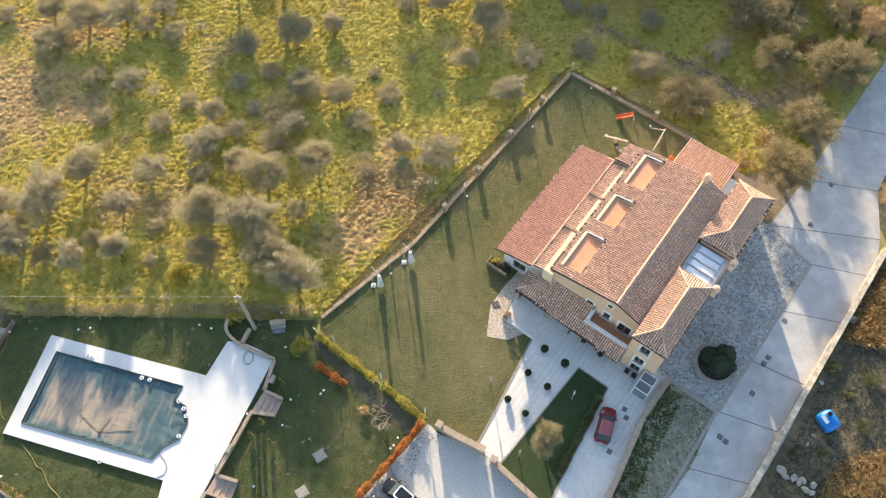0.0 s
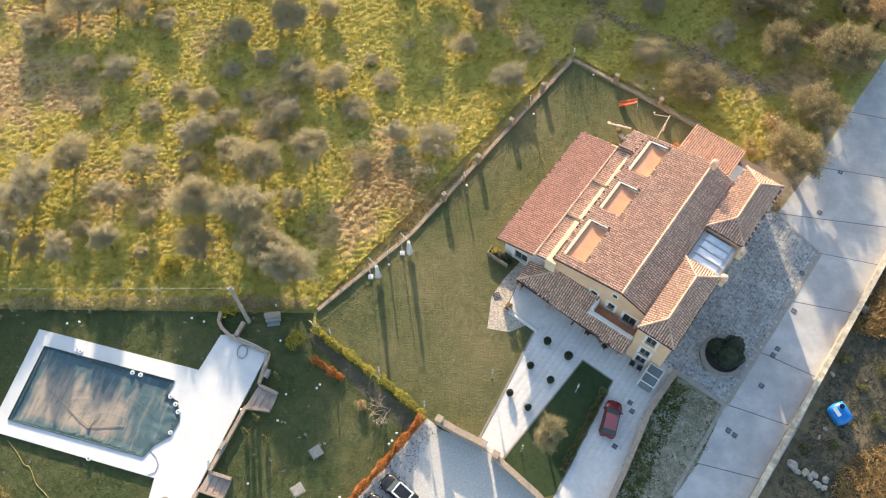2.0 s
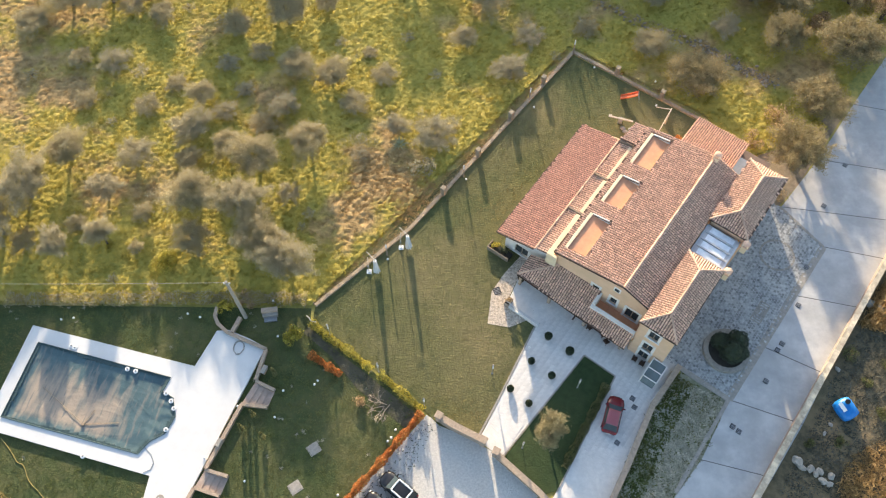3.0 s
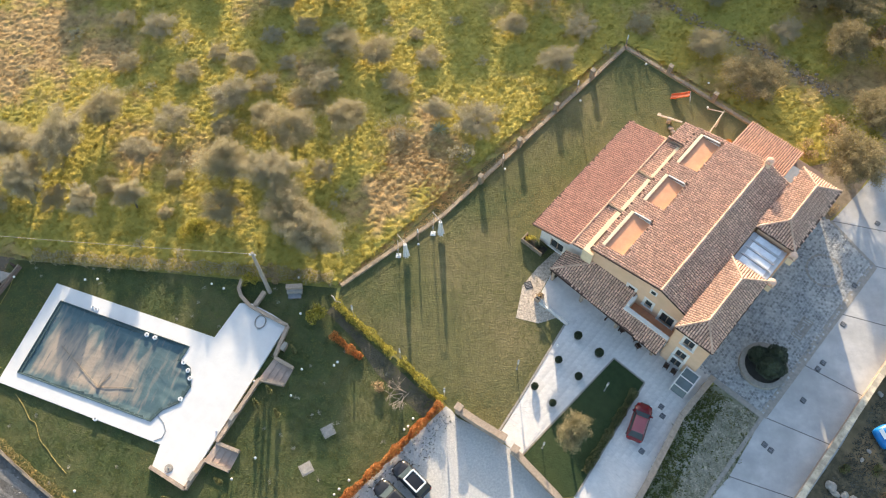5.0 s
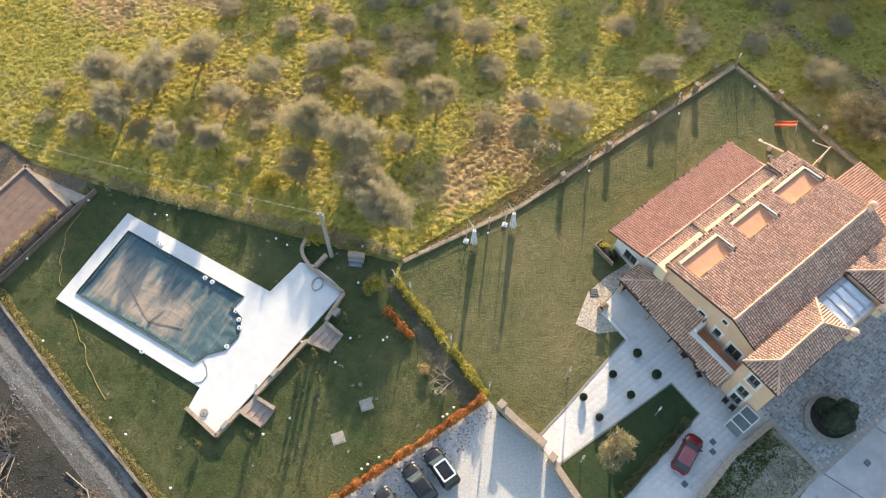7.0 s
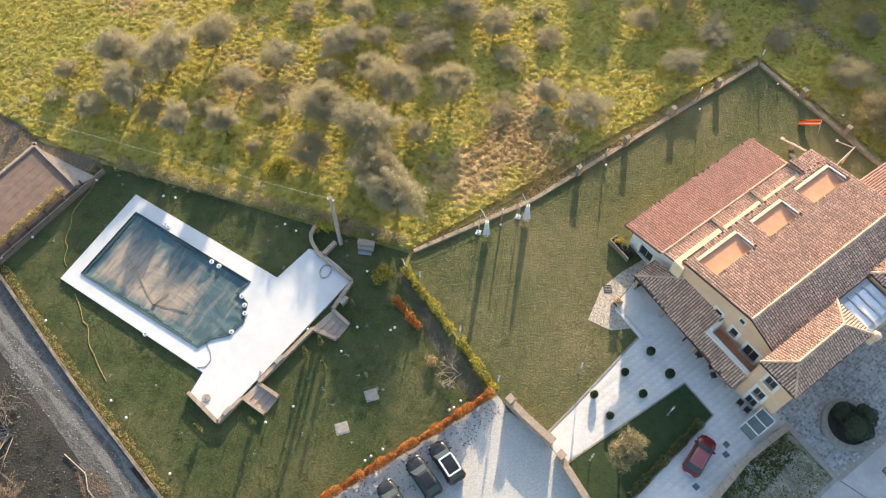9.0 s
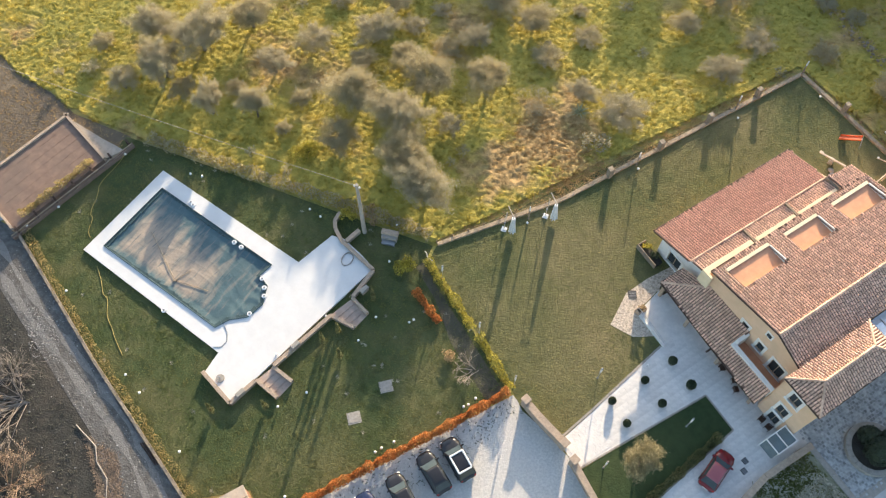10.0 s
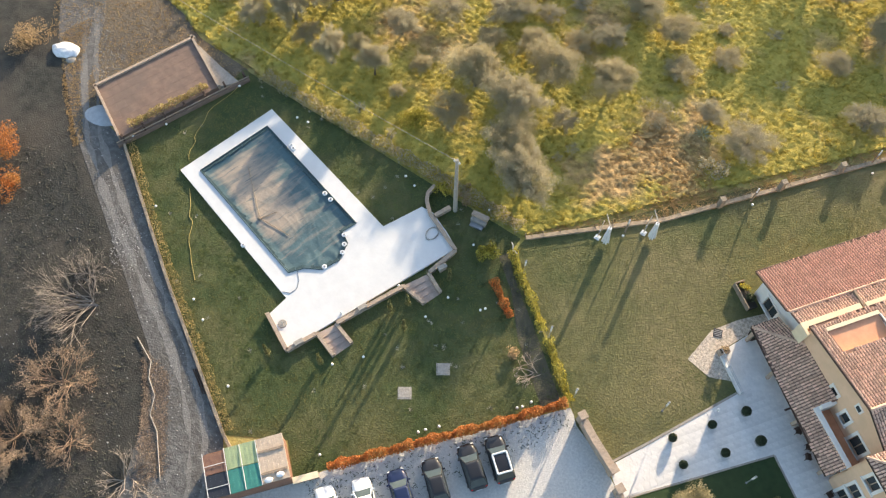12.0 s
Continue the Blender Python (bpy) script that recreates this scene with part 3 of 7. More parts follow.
# rows of setts in the courtyard, uneven in height
rng = np.random.default_rng(5)
verts, faces = [], []
for i in range(-14, 90):
    for j in range(-6, 62):
        c = Vector((24.0, 27.0)) + ax * (i * 0.30 + 0.15 * (j % 2)) + ay * (-j * 0.30 + 6.0)
        if not inside(c.x, c.y, COURT) or (c - Vector((29.4, 30.8))).length < 2.5:
            continue
        z = 0.062 + rng.uniform(0, 0.03)
        hw = 0.125 + rng.uniform(0, 0.015)
        k = len(verts)
        for s, zz in ((1.0, 0.03), (0.82, z)):
            for sx, sy in ((-1, -1), (1, -1), (1, 1), (-1, 1)):
                p = c + ax * (sx * hw * s) + ay * (sy * hw * s)
                verts.append((p.x, p.y, zz))
        faces += [(k + 4, k + 5, k + 6, k + 7)] + [(k + a, k + (a + 1) % 4, k + 4 + (a + 1) % 4, k + 4 + a) for a in range(4)]
me = bpy.data.meshes.new("cobblestones")
me.from_pydata(verts, [], faces)
tagged(part("cobblestones", me, M_COBBLE, court, "worn grey cobblestones"), kind="stuff")
# inlaid pale rectangle and ring in the cobbles
inlay = thing("stone_inlay", Matrix(), "pale stone rectangle inlaid in the cobbles", "inlay", "", "structure")
for k in range(4):
    s = 1.0 - 0.24 * k
    c = Vector((33.86, 35.3))
    a, b = ax * 1.28 * s, ay * 0.55 * s
    for p, q in ((c - a - b, c + a - b), (c + a - b, c + a + b), (c + a + b, c - a + b), (c - a + b, c - a - b)):
        d = (q - p).normalized()
        n = Vector((-d.y, d.x)) * 0.055
        part("inlay_strip", prism(bmesh.new(), [tuple(v) for v in (p - n, q - n, q + n, p + n)], 0.03, 0.105 + 0.001 * k), M_KERB, inlay)
ring = thing("stone_ring", Matrix(), "pale round stone ring set in the cobbles", "inlay", "", "structure")
for k in range(24):
    a0, a1 = 2 * math.pi * k / 24, 2 * math.pi * (k + 0.85) / 24
    pts = [(36.9 + r * math.cos(a), 42.3 + r * math.sin(a)) for r, a in ((1.75, a0), (2.0, a0), (2.0, a1), (1.75, a1))]
    part("ring_stone", prism(bmesh.new(), pts[::1], 0.03, 0.10), M_KERB, ring)


def drain(x, y, s=0.52, turn=54.2):
    d = thing("drain_cover", pose(x, y, 0.085, 0, 0, turn), "dark cast-iron drain cover set in the paving", "drain cover", "drain covers")
    part("frame", box(bmesh.new(), -s / 2, s / 2, -s / 2, s / 2, -0.08, 0.012), M_IRON, d)
    for k in range(4):
        y0 = -s / 2 + s * (k + 0.6) / 4.6
        part("bar", box(bmesh.new(), -s * 0.42, s * 0.42, y0 - 0.03, y0 + 0.03, 0.012, 0.022), M_LEAD, d)


for x, y in ((47.06, 54.4), (43.43, 48.75), (38.16, 36.18), (35.0, 31.0), (35.6, 31.7), (33.18, 27.53), (29.55, 22.2), (29.0, 22.7), (39.9, 40.8), (19.09, 25.53), (19.2, 24.6), (17.1, 20.91)):
    drain(x, y)
drain(5.3, 37.6, 0.8, 20)


# rubble strewn along the track and over the western ground
rng = np.random.default_rng(17)
bm = bmesh.new()
for x, y in np.concatenate([scatter(rng, 1500, TRACK), scatter(rng, 500, [(-49.5, 14.6), (-46.0, 14.6), (-43.0, 10.8), (-46.0, 10.2)]), scatter(rng, 420, [(-69.0, 31.0), (-64.0, 30.5), (-60.0, 26.0), (-62.5, 24.8)]), scatter(rng, 420, [(-60.0, 18.0), (-37.0, 5.8), (-30.0, -6.0), (-46.0, -10.0), (-70.0, 14.0)])]):
    ball(bm, (x, y, 0.03), rng.uniform(0.02, 0.075), 1, (rng.uniform(0.8, 1.9), rng.uniform(0.6, 1.2), 0.6))
tagged(part("track_rubble", bm, M_RUBBLE), "pale grey rubble strewn along the farm track", "rubble", "", "stuff")


# ---- stone walls and parapets ----
def wall_line(name, pts, h, w, material, label, category="wall", cap=None, capmat=None, kind="structure", seg=2.4):
    """A wall along a line, built in lengths, with cap stones where asked."""
    t = thing(name, Matrix(), label, category, "", kind)
    for p, q in zip(pts, pts[1:]):
        p, q = Vector(p), Vector(q)
        d = (q - p).normalized()
        s = Vector((-d.y, d.x))
        part("wall", prism(bmesh.new(), [tuple(v) for v in (p - s * w / 2, q - s * w / 2, q + s * w / 2, p + s * w / 2)], -0.3, h), material, t)
        if cap:
            n = max(1, int((q - p).length / seg))
            for k in range(n):
                a, b = p.lerp(q, k / n) + d * 0.01, p.lerp(q, (k + 1) / n) - d * 0.01
                part("cap_stone", box_along(a, b, cap, h - 0.01, h + 0.09), capmat or material, t)
    return t


def box_along(a, b, w, z0, z1, bevel=0.0):
    a, b = Vector(a), Vector(b)
    d = (b - a).normalized()
    s = Vector((-d.y, d.x)) * w / 2
    return prism(bmesh.new(), [tuple(v) for v in (a - s, b - s, b + s, a + s)], z0, z1)


wall_line("road_parapet", [(19.0, 0.0), (31.0, 16.9), (39.4, 28.6), (51.4, 45.2)], 0.95, 0.55, M_TANSTONE, "long pale worn parapet wall beside the road", "wall", 0.62, M_WORNCAP)
wall_line("driveway_wall", [(24.2, 28.9), (20.9, 24.6), (17.5, 17.9), (12.8, 9.4)], 0.85, 0.4, M_TANSTONE, "low stone driveway wall with flat cap stones", "wall", 0.6, M_TANSTONE)
wall_line("gate_wall", [(-0.6, 22.9), (0.8, 22.1), (3.4, 20.8)], 1.4, 0.55, M_TANSTONE, "rendered wall beside the car park gate", "wall", 0.66, M_TANSTONE, seg=1.3)
wall_line("lower_gate_wall", [(4.9, 19.4), (8.9, 15.8), (10.2, 14.4)], 1.1, 0.4, M_TANSTONE, "stone boundary wall between lawn and car park", "wall", 0.6, M_TANSTONE)
for x, y in ((3.55, 20.65), (4.8, 19.55), (-0.9, 23.1)):
    p = thing("gate_pillar", pose(x, y, 0, 0, 0, 62), "square tan stone gate pillar with cap", "pillar", "gate pillars")
    part("shaft", box(bmesh.new(), -0.28, 0.28, -0.28, 0.28, -0.1, 1.75, 0.02), M_TANSTONE, p)
    part("cap", box(bmesh.new(), -0.38, 0.38, -0.38, 0.38, 1.75, 1.88, 0.03), M_TANSTONE, p)
wall_line("garden_retaining_wall", [(-22.2, 2.6), (-25.6, 4.0), (-39.8, 11.9), (-55.2, 21.2)], 0.3, 0.28, M_DRYSTONE, "low grey retaining wall along the track", "wall", 0.26, M_DRYSTONE)
wall_line("shed_side_wall", [(-18.0, 4.4), (-16.6, 6.1)], 0.8, 0.35, M_TANSTONE, "short stone wall beside the shed", "wall", 0.55, M_CREAM)

# dry-stone wall ruin in the far grove
rng = np.random.default_rng(11)
rub = bmesh.new()
for a, b in (((14.0, 85.0), (23.7, 76.8)), ((23.7, 76.8), (32.4, 72.4)), ((32.4, 72.4), (37.5, 68.2)), ((37.5, 68.2), (40.5, 66.6))):
    for k in range(100):
        p = Vector(a).lerp(Vector(b), k / 100) + Vector(rng.normal(size=2) * 0.5)
        ball(rub, (p.x, p.y, rng.uniform(0.02, 0.3)), rng.uniform(0.08, 0.24), 1, (rng.uniform(0.8, 1.4), rng.uniform(0.7, 1.2), 0.7))
tagged(part("dry_stone_wall", rub, M_DRYSTONE), "tumbled grey dry-stone wall across the grove", "wall", "", "stuff")


# ---- pool terrace ----
DECK = [(-44.85, 32.95), (-47.45, 21.75), (-29.5, 17.1), (-29.75, 14.9), (-26.15, 13.25), (-19.45, 30.65), (-21.2, 31.6), (-23.6, 32.6), (-24.9, 32.5), (-26.7, 28.5)]
POOL = [(-43.7, 30.9), (-45.6, 22.9), (-31.1, 19.3), (-30.2, 20.5), (-28.7, 21.4), (-28.0, 23.1), (-28.5, 25.0), (-29.7, 25.7), (-29.15, 27.2)]
deck = thing("pool_deck", Matrix(), "large white stone pool terrace", "terrace", "", "structure")
bm = bmesh.new()
outer = [bm.verts.new((x, y, 0.30)) for x, y in DECK]
inner = [bm.verts.new((x, y, 0.30)) for x, y in POOL]
edges = [bm.edges.new((r[i], r[(i + 1) % len(r)])) for r in (outer, inner) for i in range(len(r))]
bmesh.ops.triangle_fill(bm, edges=edges, use_beauty=True)
top = bm.faces[:]
ex = bmesh.ops.extrude_face_region(bm, geom=top)
bmesh.ops.translate(bm, verts=[g for g in ex["geom"] if isinstance(g, bmesh.types.BMVert)], vec=(0, 0, -0.5))
part("paving", bm, M_DECK, deck)
pool = thing("swimming_pool", Matrix(), "swimming pool under a sagging winter cover", "pool")
bm = bmesh.new()
for i in range(len(POOL)):
    a, b = Vector(POOL[i]), Vector(POOL[(i + 1) % len(POOL)])
    d = (b - a).normalized()
    n = Vector((-d.y, d.x)) * 0.12
    prism(bm, [tuple(v) for v in (a + n * 0.1, b + n * 0.1, b + n * 1.1, a + n * 1.1)], -0.3, 0.26)
part("basin_wall", bm, M_WATER, pool)


# the cover: a sheet that sags in long folds, darker at its rim, silt in the middle
bm = bmesh.new()
px, py = (Vector((-29.15, 27.2)) - Vector((-43.7, 30.9))).normalized(), (Vector((-45.6, 22.9)) - Vector((-43.7, 30.9))).normalized()
grid = {}
N1, N2 = 174, 84
for i in range(N1 + 1):
    for j in range(N2 + 1):
        u, v = i / N1 * 17.4, j / N2 * 8.4
        p = Vector((-43.75, 31.0)) + px * u + py * v
        d = max(0.0, min(u, v, 8.4 - v, 15.6 - u))
        swell = 0.07 * noise.noise(Vector((u * 0.22, v * 0.35, 3.0))) + 0.035 * noise.noise(Vector((u * 0.9, v * 0.4, 8.0)))
        # creases: short ones that run in from the rim, long ones that bow round the middle
        rim = 0.022 * math.exp(-d / 0.8) * math.sin((u if min(v, 8.4 - v) < min(u, 15.6 - u) else v) * 5.2 + 3.0 * noise.noise(Vector((u * 0.6, v * 0.6, 1.0))))
        bow = math.hypot((u - 8.5) * 0.55, v - 6.8)
        crease = 0.012 * max(0.0, 1 - 4.5 * abs(noise.noise(Vector((bow * 1.1, math.atan2(v - 6.8, u - 8.5) * 0.9, 5.0)))))
        grid[i, j] = (p, 0.31 - 0.16 * min(1.0, d / 0.9) ** 0.6 + swell + rim + crease)
GROWN = [(x + (x + 36.5) * 0.012, y + (y - 25.0) * 0.012) for x, y in POOL]
vs = {k: bm.verts.new((p.x, p.y, s)) for k, (p, s) in grid.items()}
for i in range(N1):
    for j in range(N2):
        c = (grid[i, j][0] + grid[i + 1, j + 1][0]) / 2
        if inside(c.x, c.y, GROWN):
            bm.faces.new((vs[i, j], vs[i, j + 1], vs[i + 1, j + 1], vs[i + 1, j]))
bmesh.ops.delete(bm, geom=[v for v in bm.verts if not v.link_faces], context="VERTS")
cover = smooth(part("cover", bm, M_SILT, pool, "dark mesh cover stained with pale silt"))
bm = bmesh.new()
loop = [(x, y, 0.36) for x, y in GROWN]
pipe(bm, loop + loop[:1], 0.06, 7)
part("cover_roll", bm, M_COVER, pool, "rolled dark green cover edge")
for i in range(len(GROWN)):
    a, b = Vector(GROWN[i]), Vector(GROWN[(i + 1) % len(GROWN)])
    inn = Vector((-37.0, 24.9))
    n = max(1, int((b - a).length / 0.55))
    for k in range(n):
        # a gathered hem, pulled into short crumpled lengths
        c0, c1 = a.lerp(b, k / n), a.lerp(b, (k + 0.92) / n)
        w = 0.42 + 0.2 * noise.noise(Vector((c0.x * 1.7, c0.y * 1.7, 2.0)))
        hem = (inn - c0).normalized() * w
        part("cover_hem", prism(bmesh.new(), [tuple(v) for v in (c0, c1, c1 + hem, c0 + hem * 0.7)], 0.24, 0.33 + 0.03 * noise.noise(Vector((c0.x, c0.y, 0)))), M_COVER, pool, "gathered dark green cover hem")
for a, b in (((-42.2, 26.1), (-37.2, 22.2)), ((-37.2, 22.2), (-33.6, 22.4)), ((-37.2, 22.2), (-36.3, 23.7))):
    part("support_pole", tube(bmesh.new(), (*a, 0.2), (*b, 0.24), 0.034, 0.03, 7), M_TIMBER, pool, "pole lying on the cover")
part("pole_block", box(bmesh.new(), -37.36, -37.04, 22.04, 22.36, 0.05, 0.34, 0.04), M_TIMBER, pool)
for x, y in ((-40.15, 30.59), (-39.75, 30.4), (-33.71, 28.09), (-32.8, 27.86), (-29.2, 25.5), (-28.55, 24.7), (-28.15, 23.9), (-28.6, 21.7), (-36.5, 18.95)):
    w = thing("cover_weight", pose(x, y, 0.30, 0, 0, 20), "round white weight on the pool edge", "weight", "cover weights")
    bm = bmesh.new()
    tube(bm, (0, 0, 0), (0, 0, 0.14), 0.26, 0.24, 14)
    part("body", bm, M_PLASTIC_WHITE, w)
    part("cap", tube(bmesh.new(), (0, 0, 0.14), (0, 0, 0.2), 0.1, 0.08, 10), M_LEAD, w)
# tan parapet along the lawn sides of the terrace
wall_line("terrace_parapet", [(-25.2, 35.2), (-25.3, 34.1), (-24.85, 33.25), (-23.65, 32.2), (-21.4, 31.25), (-19.35, 30.4), (-20.05, 27.0)], 0.5, 0.3, M_TANSTONE, "low tan stone parapet round the pool terrace", "wall", 0.38, M_TANSTONE, seg=1.6)
wall_line("terrace_parapet", [(-23.2, 32.3), (-22.5, 34.0)], 0.56, 0.3, M_TANSTONE, "short tan stone wall from the terrace to the utility pole", "wall", 0.42, M_TANSTONE, seg=0.9)
wall_line("terrace_parapet", [(-21.2, 24.4), (-24.0, 17.8)], 0.5, 0.3, M_TANSTONE, "low tan stone parapet between the terrace steps", "wall", 0.38, M_TANSTONE, seg=1.6)
wall_line("terrace_parapet", [(-24.9, 15.9), (-26.05, 13.1), (-29.9, 14.85)], 0.5, 0.3, M_TANSTONE, "low tan stone parapet at the terrace end", "wall", 0.38, M_TANSTONE, seg=1.6)
for a, b, c, d in (((-21.31, 24.45), (-20.07, 26.9), (-18.6, 24.15), (-18.0, 25.95)), ((-24.9, 16.0), (-24.06, 17.75), (-22.3, 15.2), (-21.7, 17.1))):
    st = thing("garden_steps", Matrix(), "short flight of tan stone steps with side walls", "steps", "terrace steps")
    a, b, c, d = (Vector(v) for v in (a, b, c, d))
    for k in range(4):
        f0, f1 = k / 4, (k + 1) / 4
        pts = [a.lerp(c, f0), b.lerp(d, f0), b.lerp(d, f1), a.lerp(c, f1)]
        part("step", prism(bmesh.new(), [tuple(v) for v in pts], -0.1, 0.28 - 0.07 * k), M_STEP, st)
    part("side_wall", box_along(a, c, 0.34, -0.1, 0.5), M_TANSTONE, st)
    part("side_wall", box_along(b, d, 0.34, -0.1, 0.5), M_TANSTONE, st)


# ---- the villa; local x runs along the ridge (u), local y is minus v ----
VILLA = Matrix.Translation((5.46, 42.4, 0)) @ pose(0, 0, 0, 0, 0, 54.2)
villa = thing("villa", VILLA, "ochre villa with terracotta tiled roofs and roof terraces", "house")


def uv(pts):
    return [(u, -v) for u, v in pts]


def wall_run(name, p, q, z0, top0, top1, thick, material, parent, openings=(), label=""):
    """An upright wall from p to q (u, v), with a straight sloping top and openings (s0, s1, z0, z1) cut through."""
    p, q = Vector((p[0], -p[1])), Vector((q[0], -q[1]))
    length = (q - p).length
    d = (q - p) / length
    n = Vector((-d.y, d.x)) * thick / 2
    ss = sorted({0.0, length, *(o[0] for o in openings), *(o[1] for o in openings)})
    zs = sorted({z0, *(o[2] for o in openings), *(o[3] for o in openings)})
    bm = bmesh.new()
    for s0, s1 in zip(ss, ss[1:]):
        for k, za in enumerate(zs):
            last = k == len(zs) - 1
            mid_s = (s0 + s1) / 2
            if not last and any(o[0] <= mid_s <= o[1] and o[2] <= (za + zs[k + 1]) / 2 <= o[3] for o in openings):
                continue
            a, b = p + d * s0, p + d * s1
            t0 = top0 + (top1 - top0) * s0 / length if last else zs[k + 1]
            t1 = top0 + (top1 - top0) * s1 / length if last else zs[k + 1]
            lo = [bm.verts.new((*v, za)) for v in (a - n, b - n, b + n, a + n)]
            hi = [bm.verts.new((v.x, v.y, z)) for v, z in ((a - n, t0), (b - n, t1), (b + n, t1), (a + n, t0))]
            bm.faces.new(hi), bm.faces.new(lo[::-1])
            for i in range(4):
                bm.faces.new((lo[i], lo[(i + 1) % 4], hi[(i + 1) % 4], hi[i]))
    bmesh.ops.remove_doubles(bm, verts=bm.verts[:], dist=0.001)
    return part(name, bm, material, parent, label)


def window(u, v0, v1, z0, z1, parent, outward=-1, bars=1, name="window", surround=0.26):
    """A window in a wall that runs along v: white stone surround, frame, panes."""
    w = part(name, box(bmesh.new(), u - 0.02 * outward - 0.03, u - 0.02 * outward + 0.03, -v1, -v0, z0, z1), M_GLASS, parent)
    x0, x1 = sorted((u + outward * 0.10, u + outward * 0.26))
    for name2, (a0, a1, b0, b1) in (("jamb", (v0 - surround, v0, z0 - 0.1, z1 + surround)), ("jamb", (v1, v1 + surround, z0 - 0.1, z1 + surround)), ("lintel", (v0, v1, z1, z1 + surround)), ("sill", (v0 - surround - 0.05, v1 + surround + 0.05, z0 - 0.16, z0))):
        part(name2, box(bmesh.new(), x0 - (0.06 if name2 == "sill" else 0), x1, -a1, -a0, b0, b1, 0.01), M_WHITE, w, "white stone surround")
    fx0, fx1 = sorted((u + outward * 0.02, u + outward * 0.09))
    for k in range(bars + 2):
        c = v0 + (v1 - v0) * k / (bars + 1)
        part("frame_bar", box(bmesh.new(), fx0, fx1, -c - 0.045, -c + 0.045, z0, z1), M_TIMBER, w)
    return w


# roof planes, as heights over (u, v)
def z_low(u, v):
    return 4.6 + 0.29 * v


def z_main(u, v):
    return 8.5 - 0.19 * (14.45 - v) if v < 14.45 else 8.5 - 0.40 * (v - 14.45)


def z_porch(u, v):
    return 2.95 + 0.58 * (u + 2.2 + 0.045 * (v - 3.9))


def z_ne(u, v):
    return 6.2 - 0.2 * (u - 20.0)


# tiles: rows of half-round tiles down each slope, course by course
def tile_cover(name, outline, zf, down, material, parent, holes=(), pitch=0.26, course=0.34, seed=1, label=""):
    rng = np.random.default_rng(seed)
    dn = Vector(down).normalized()
    cr = Vector((-dn.y, dn.x))
    al = [Vector(p).dot(dn) for p in outline]
    ac = [Vector(p).dot(cr) for p in outline]
    verts, faces = [], []
    a = min(ac) + pitch / 2
    while a < max(ac):
        b = min(al) + course * (0.5 + rng.uniform(-0.22, 0.22))
        while b < max(al):
            c = dn * b + cr * a
            if inside(c.x, c.y, outline) and not any(h[0] - 0.1 < c.x < h[1] + 0.3 and h[2] - 0.4 < c.y < h[3] + 0.12 for h in holes):
                k = len(verts)
                jig = rng.normal(size=2) * 0.008
                # short of a full course: the dark bed in the gap stands for shadow
                for end, (wid, hgt) in ((-0.43, (0.29, 0.03)), (0.45, (0.39, 0.14))):
                    for off, hh in ((-1.0, 0.0), (-0.55, 0.8), (0.0, 1.0), (0.55, 0.8), (1.0, 0.0)):
                        p = c + dn * (end * course) + cr * (off * wid * pitch + jig[0])
                        verts.append((p.x, -p.y, zf(p.x, p.y) + 0.02 + hh * hgt + jig[1]))
                faces += [(k + i, k + i + 1, k + 6 + i, k + 5 + i) for i in range(4)]
                faces.append((k + 5, k + 6, k + 7, k + 8, k + 9))
            b += course
        a += pitch
    me = bpy.data.meshes.new(name)
    me.from_pydata(verts, [], faces)
    return tagged(part(name, me, material, parent, label), kind="stuff")


def roof_slab(name, outline, zf, parent, thick=0.2, material=None, holes=()):
    """The solid slab under the tiles, with square holes (u0, u1, v0, v1) where roof terraces are let in."""
    bm = bmesh.new()
    if not holes:
        prism(bm, uv(outline), lambda x, y: zf(x, -y) - thick, lambda x, y: zf(x, -y))
    else:
        us = sorted({*(p[0] for p in outline), *(h[0] for h in holes), *(h[1] for h in holes)})
        vs = sorted({*(p[1] for p in outline), *(h[2] for h in holes), *(h[3] for h in holes)})
        for u0, u1 in zip(us, us[1:]):
            for v0, v1 in zip(vs, vs[1:]):
                if not any(h[0] <= (u0 + u1) / 2 <= h[1] and h[2] <= (v0 + v1) / 2 <= h[3] for h in holes):
                    prism(bm, uv([(u0, v0), (u1, v0), (u1, v1), (u0, v1)]), lambda x, y: zf(x, -y) - thick, lambda x, y: zf(x, -y))
        bmesh.ops.remove_doubles(bm, verts=bm.verts[:], dist=0.001)
    return part(name, bm, material or M_TILE_BED, parent)


def ridge_row(p, q, parent, r=0.15, name="ridge_tiles", step=0.45):
    p, q = Vector((p[0], -p[1], p[2])), Vector((q[0], -q[1], q[2]))
    n = max(1, int((q - p).length / step))
    bm = bmesh.new()
    for k in range(n):
        tube(bm, p.lerp(q, k / n), p.lerp(q, (k + 0.98) / n), r, r * 0.88, 8)
    return part(name, bm, M_RIDGE, parent, "pale rounded ridge tiles")


def fascia(p, q, parent, drop=0.2, name="gutter"):
    p, q = Vector((p[0], -p[1], p[2])), Vector((q[0], -q[1], q[2]))
    return part(name, tube(bmesh.new(), p, q, 0.075, 0.075, 7), M_FASCIA, parent, "dark brown gutter")


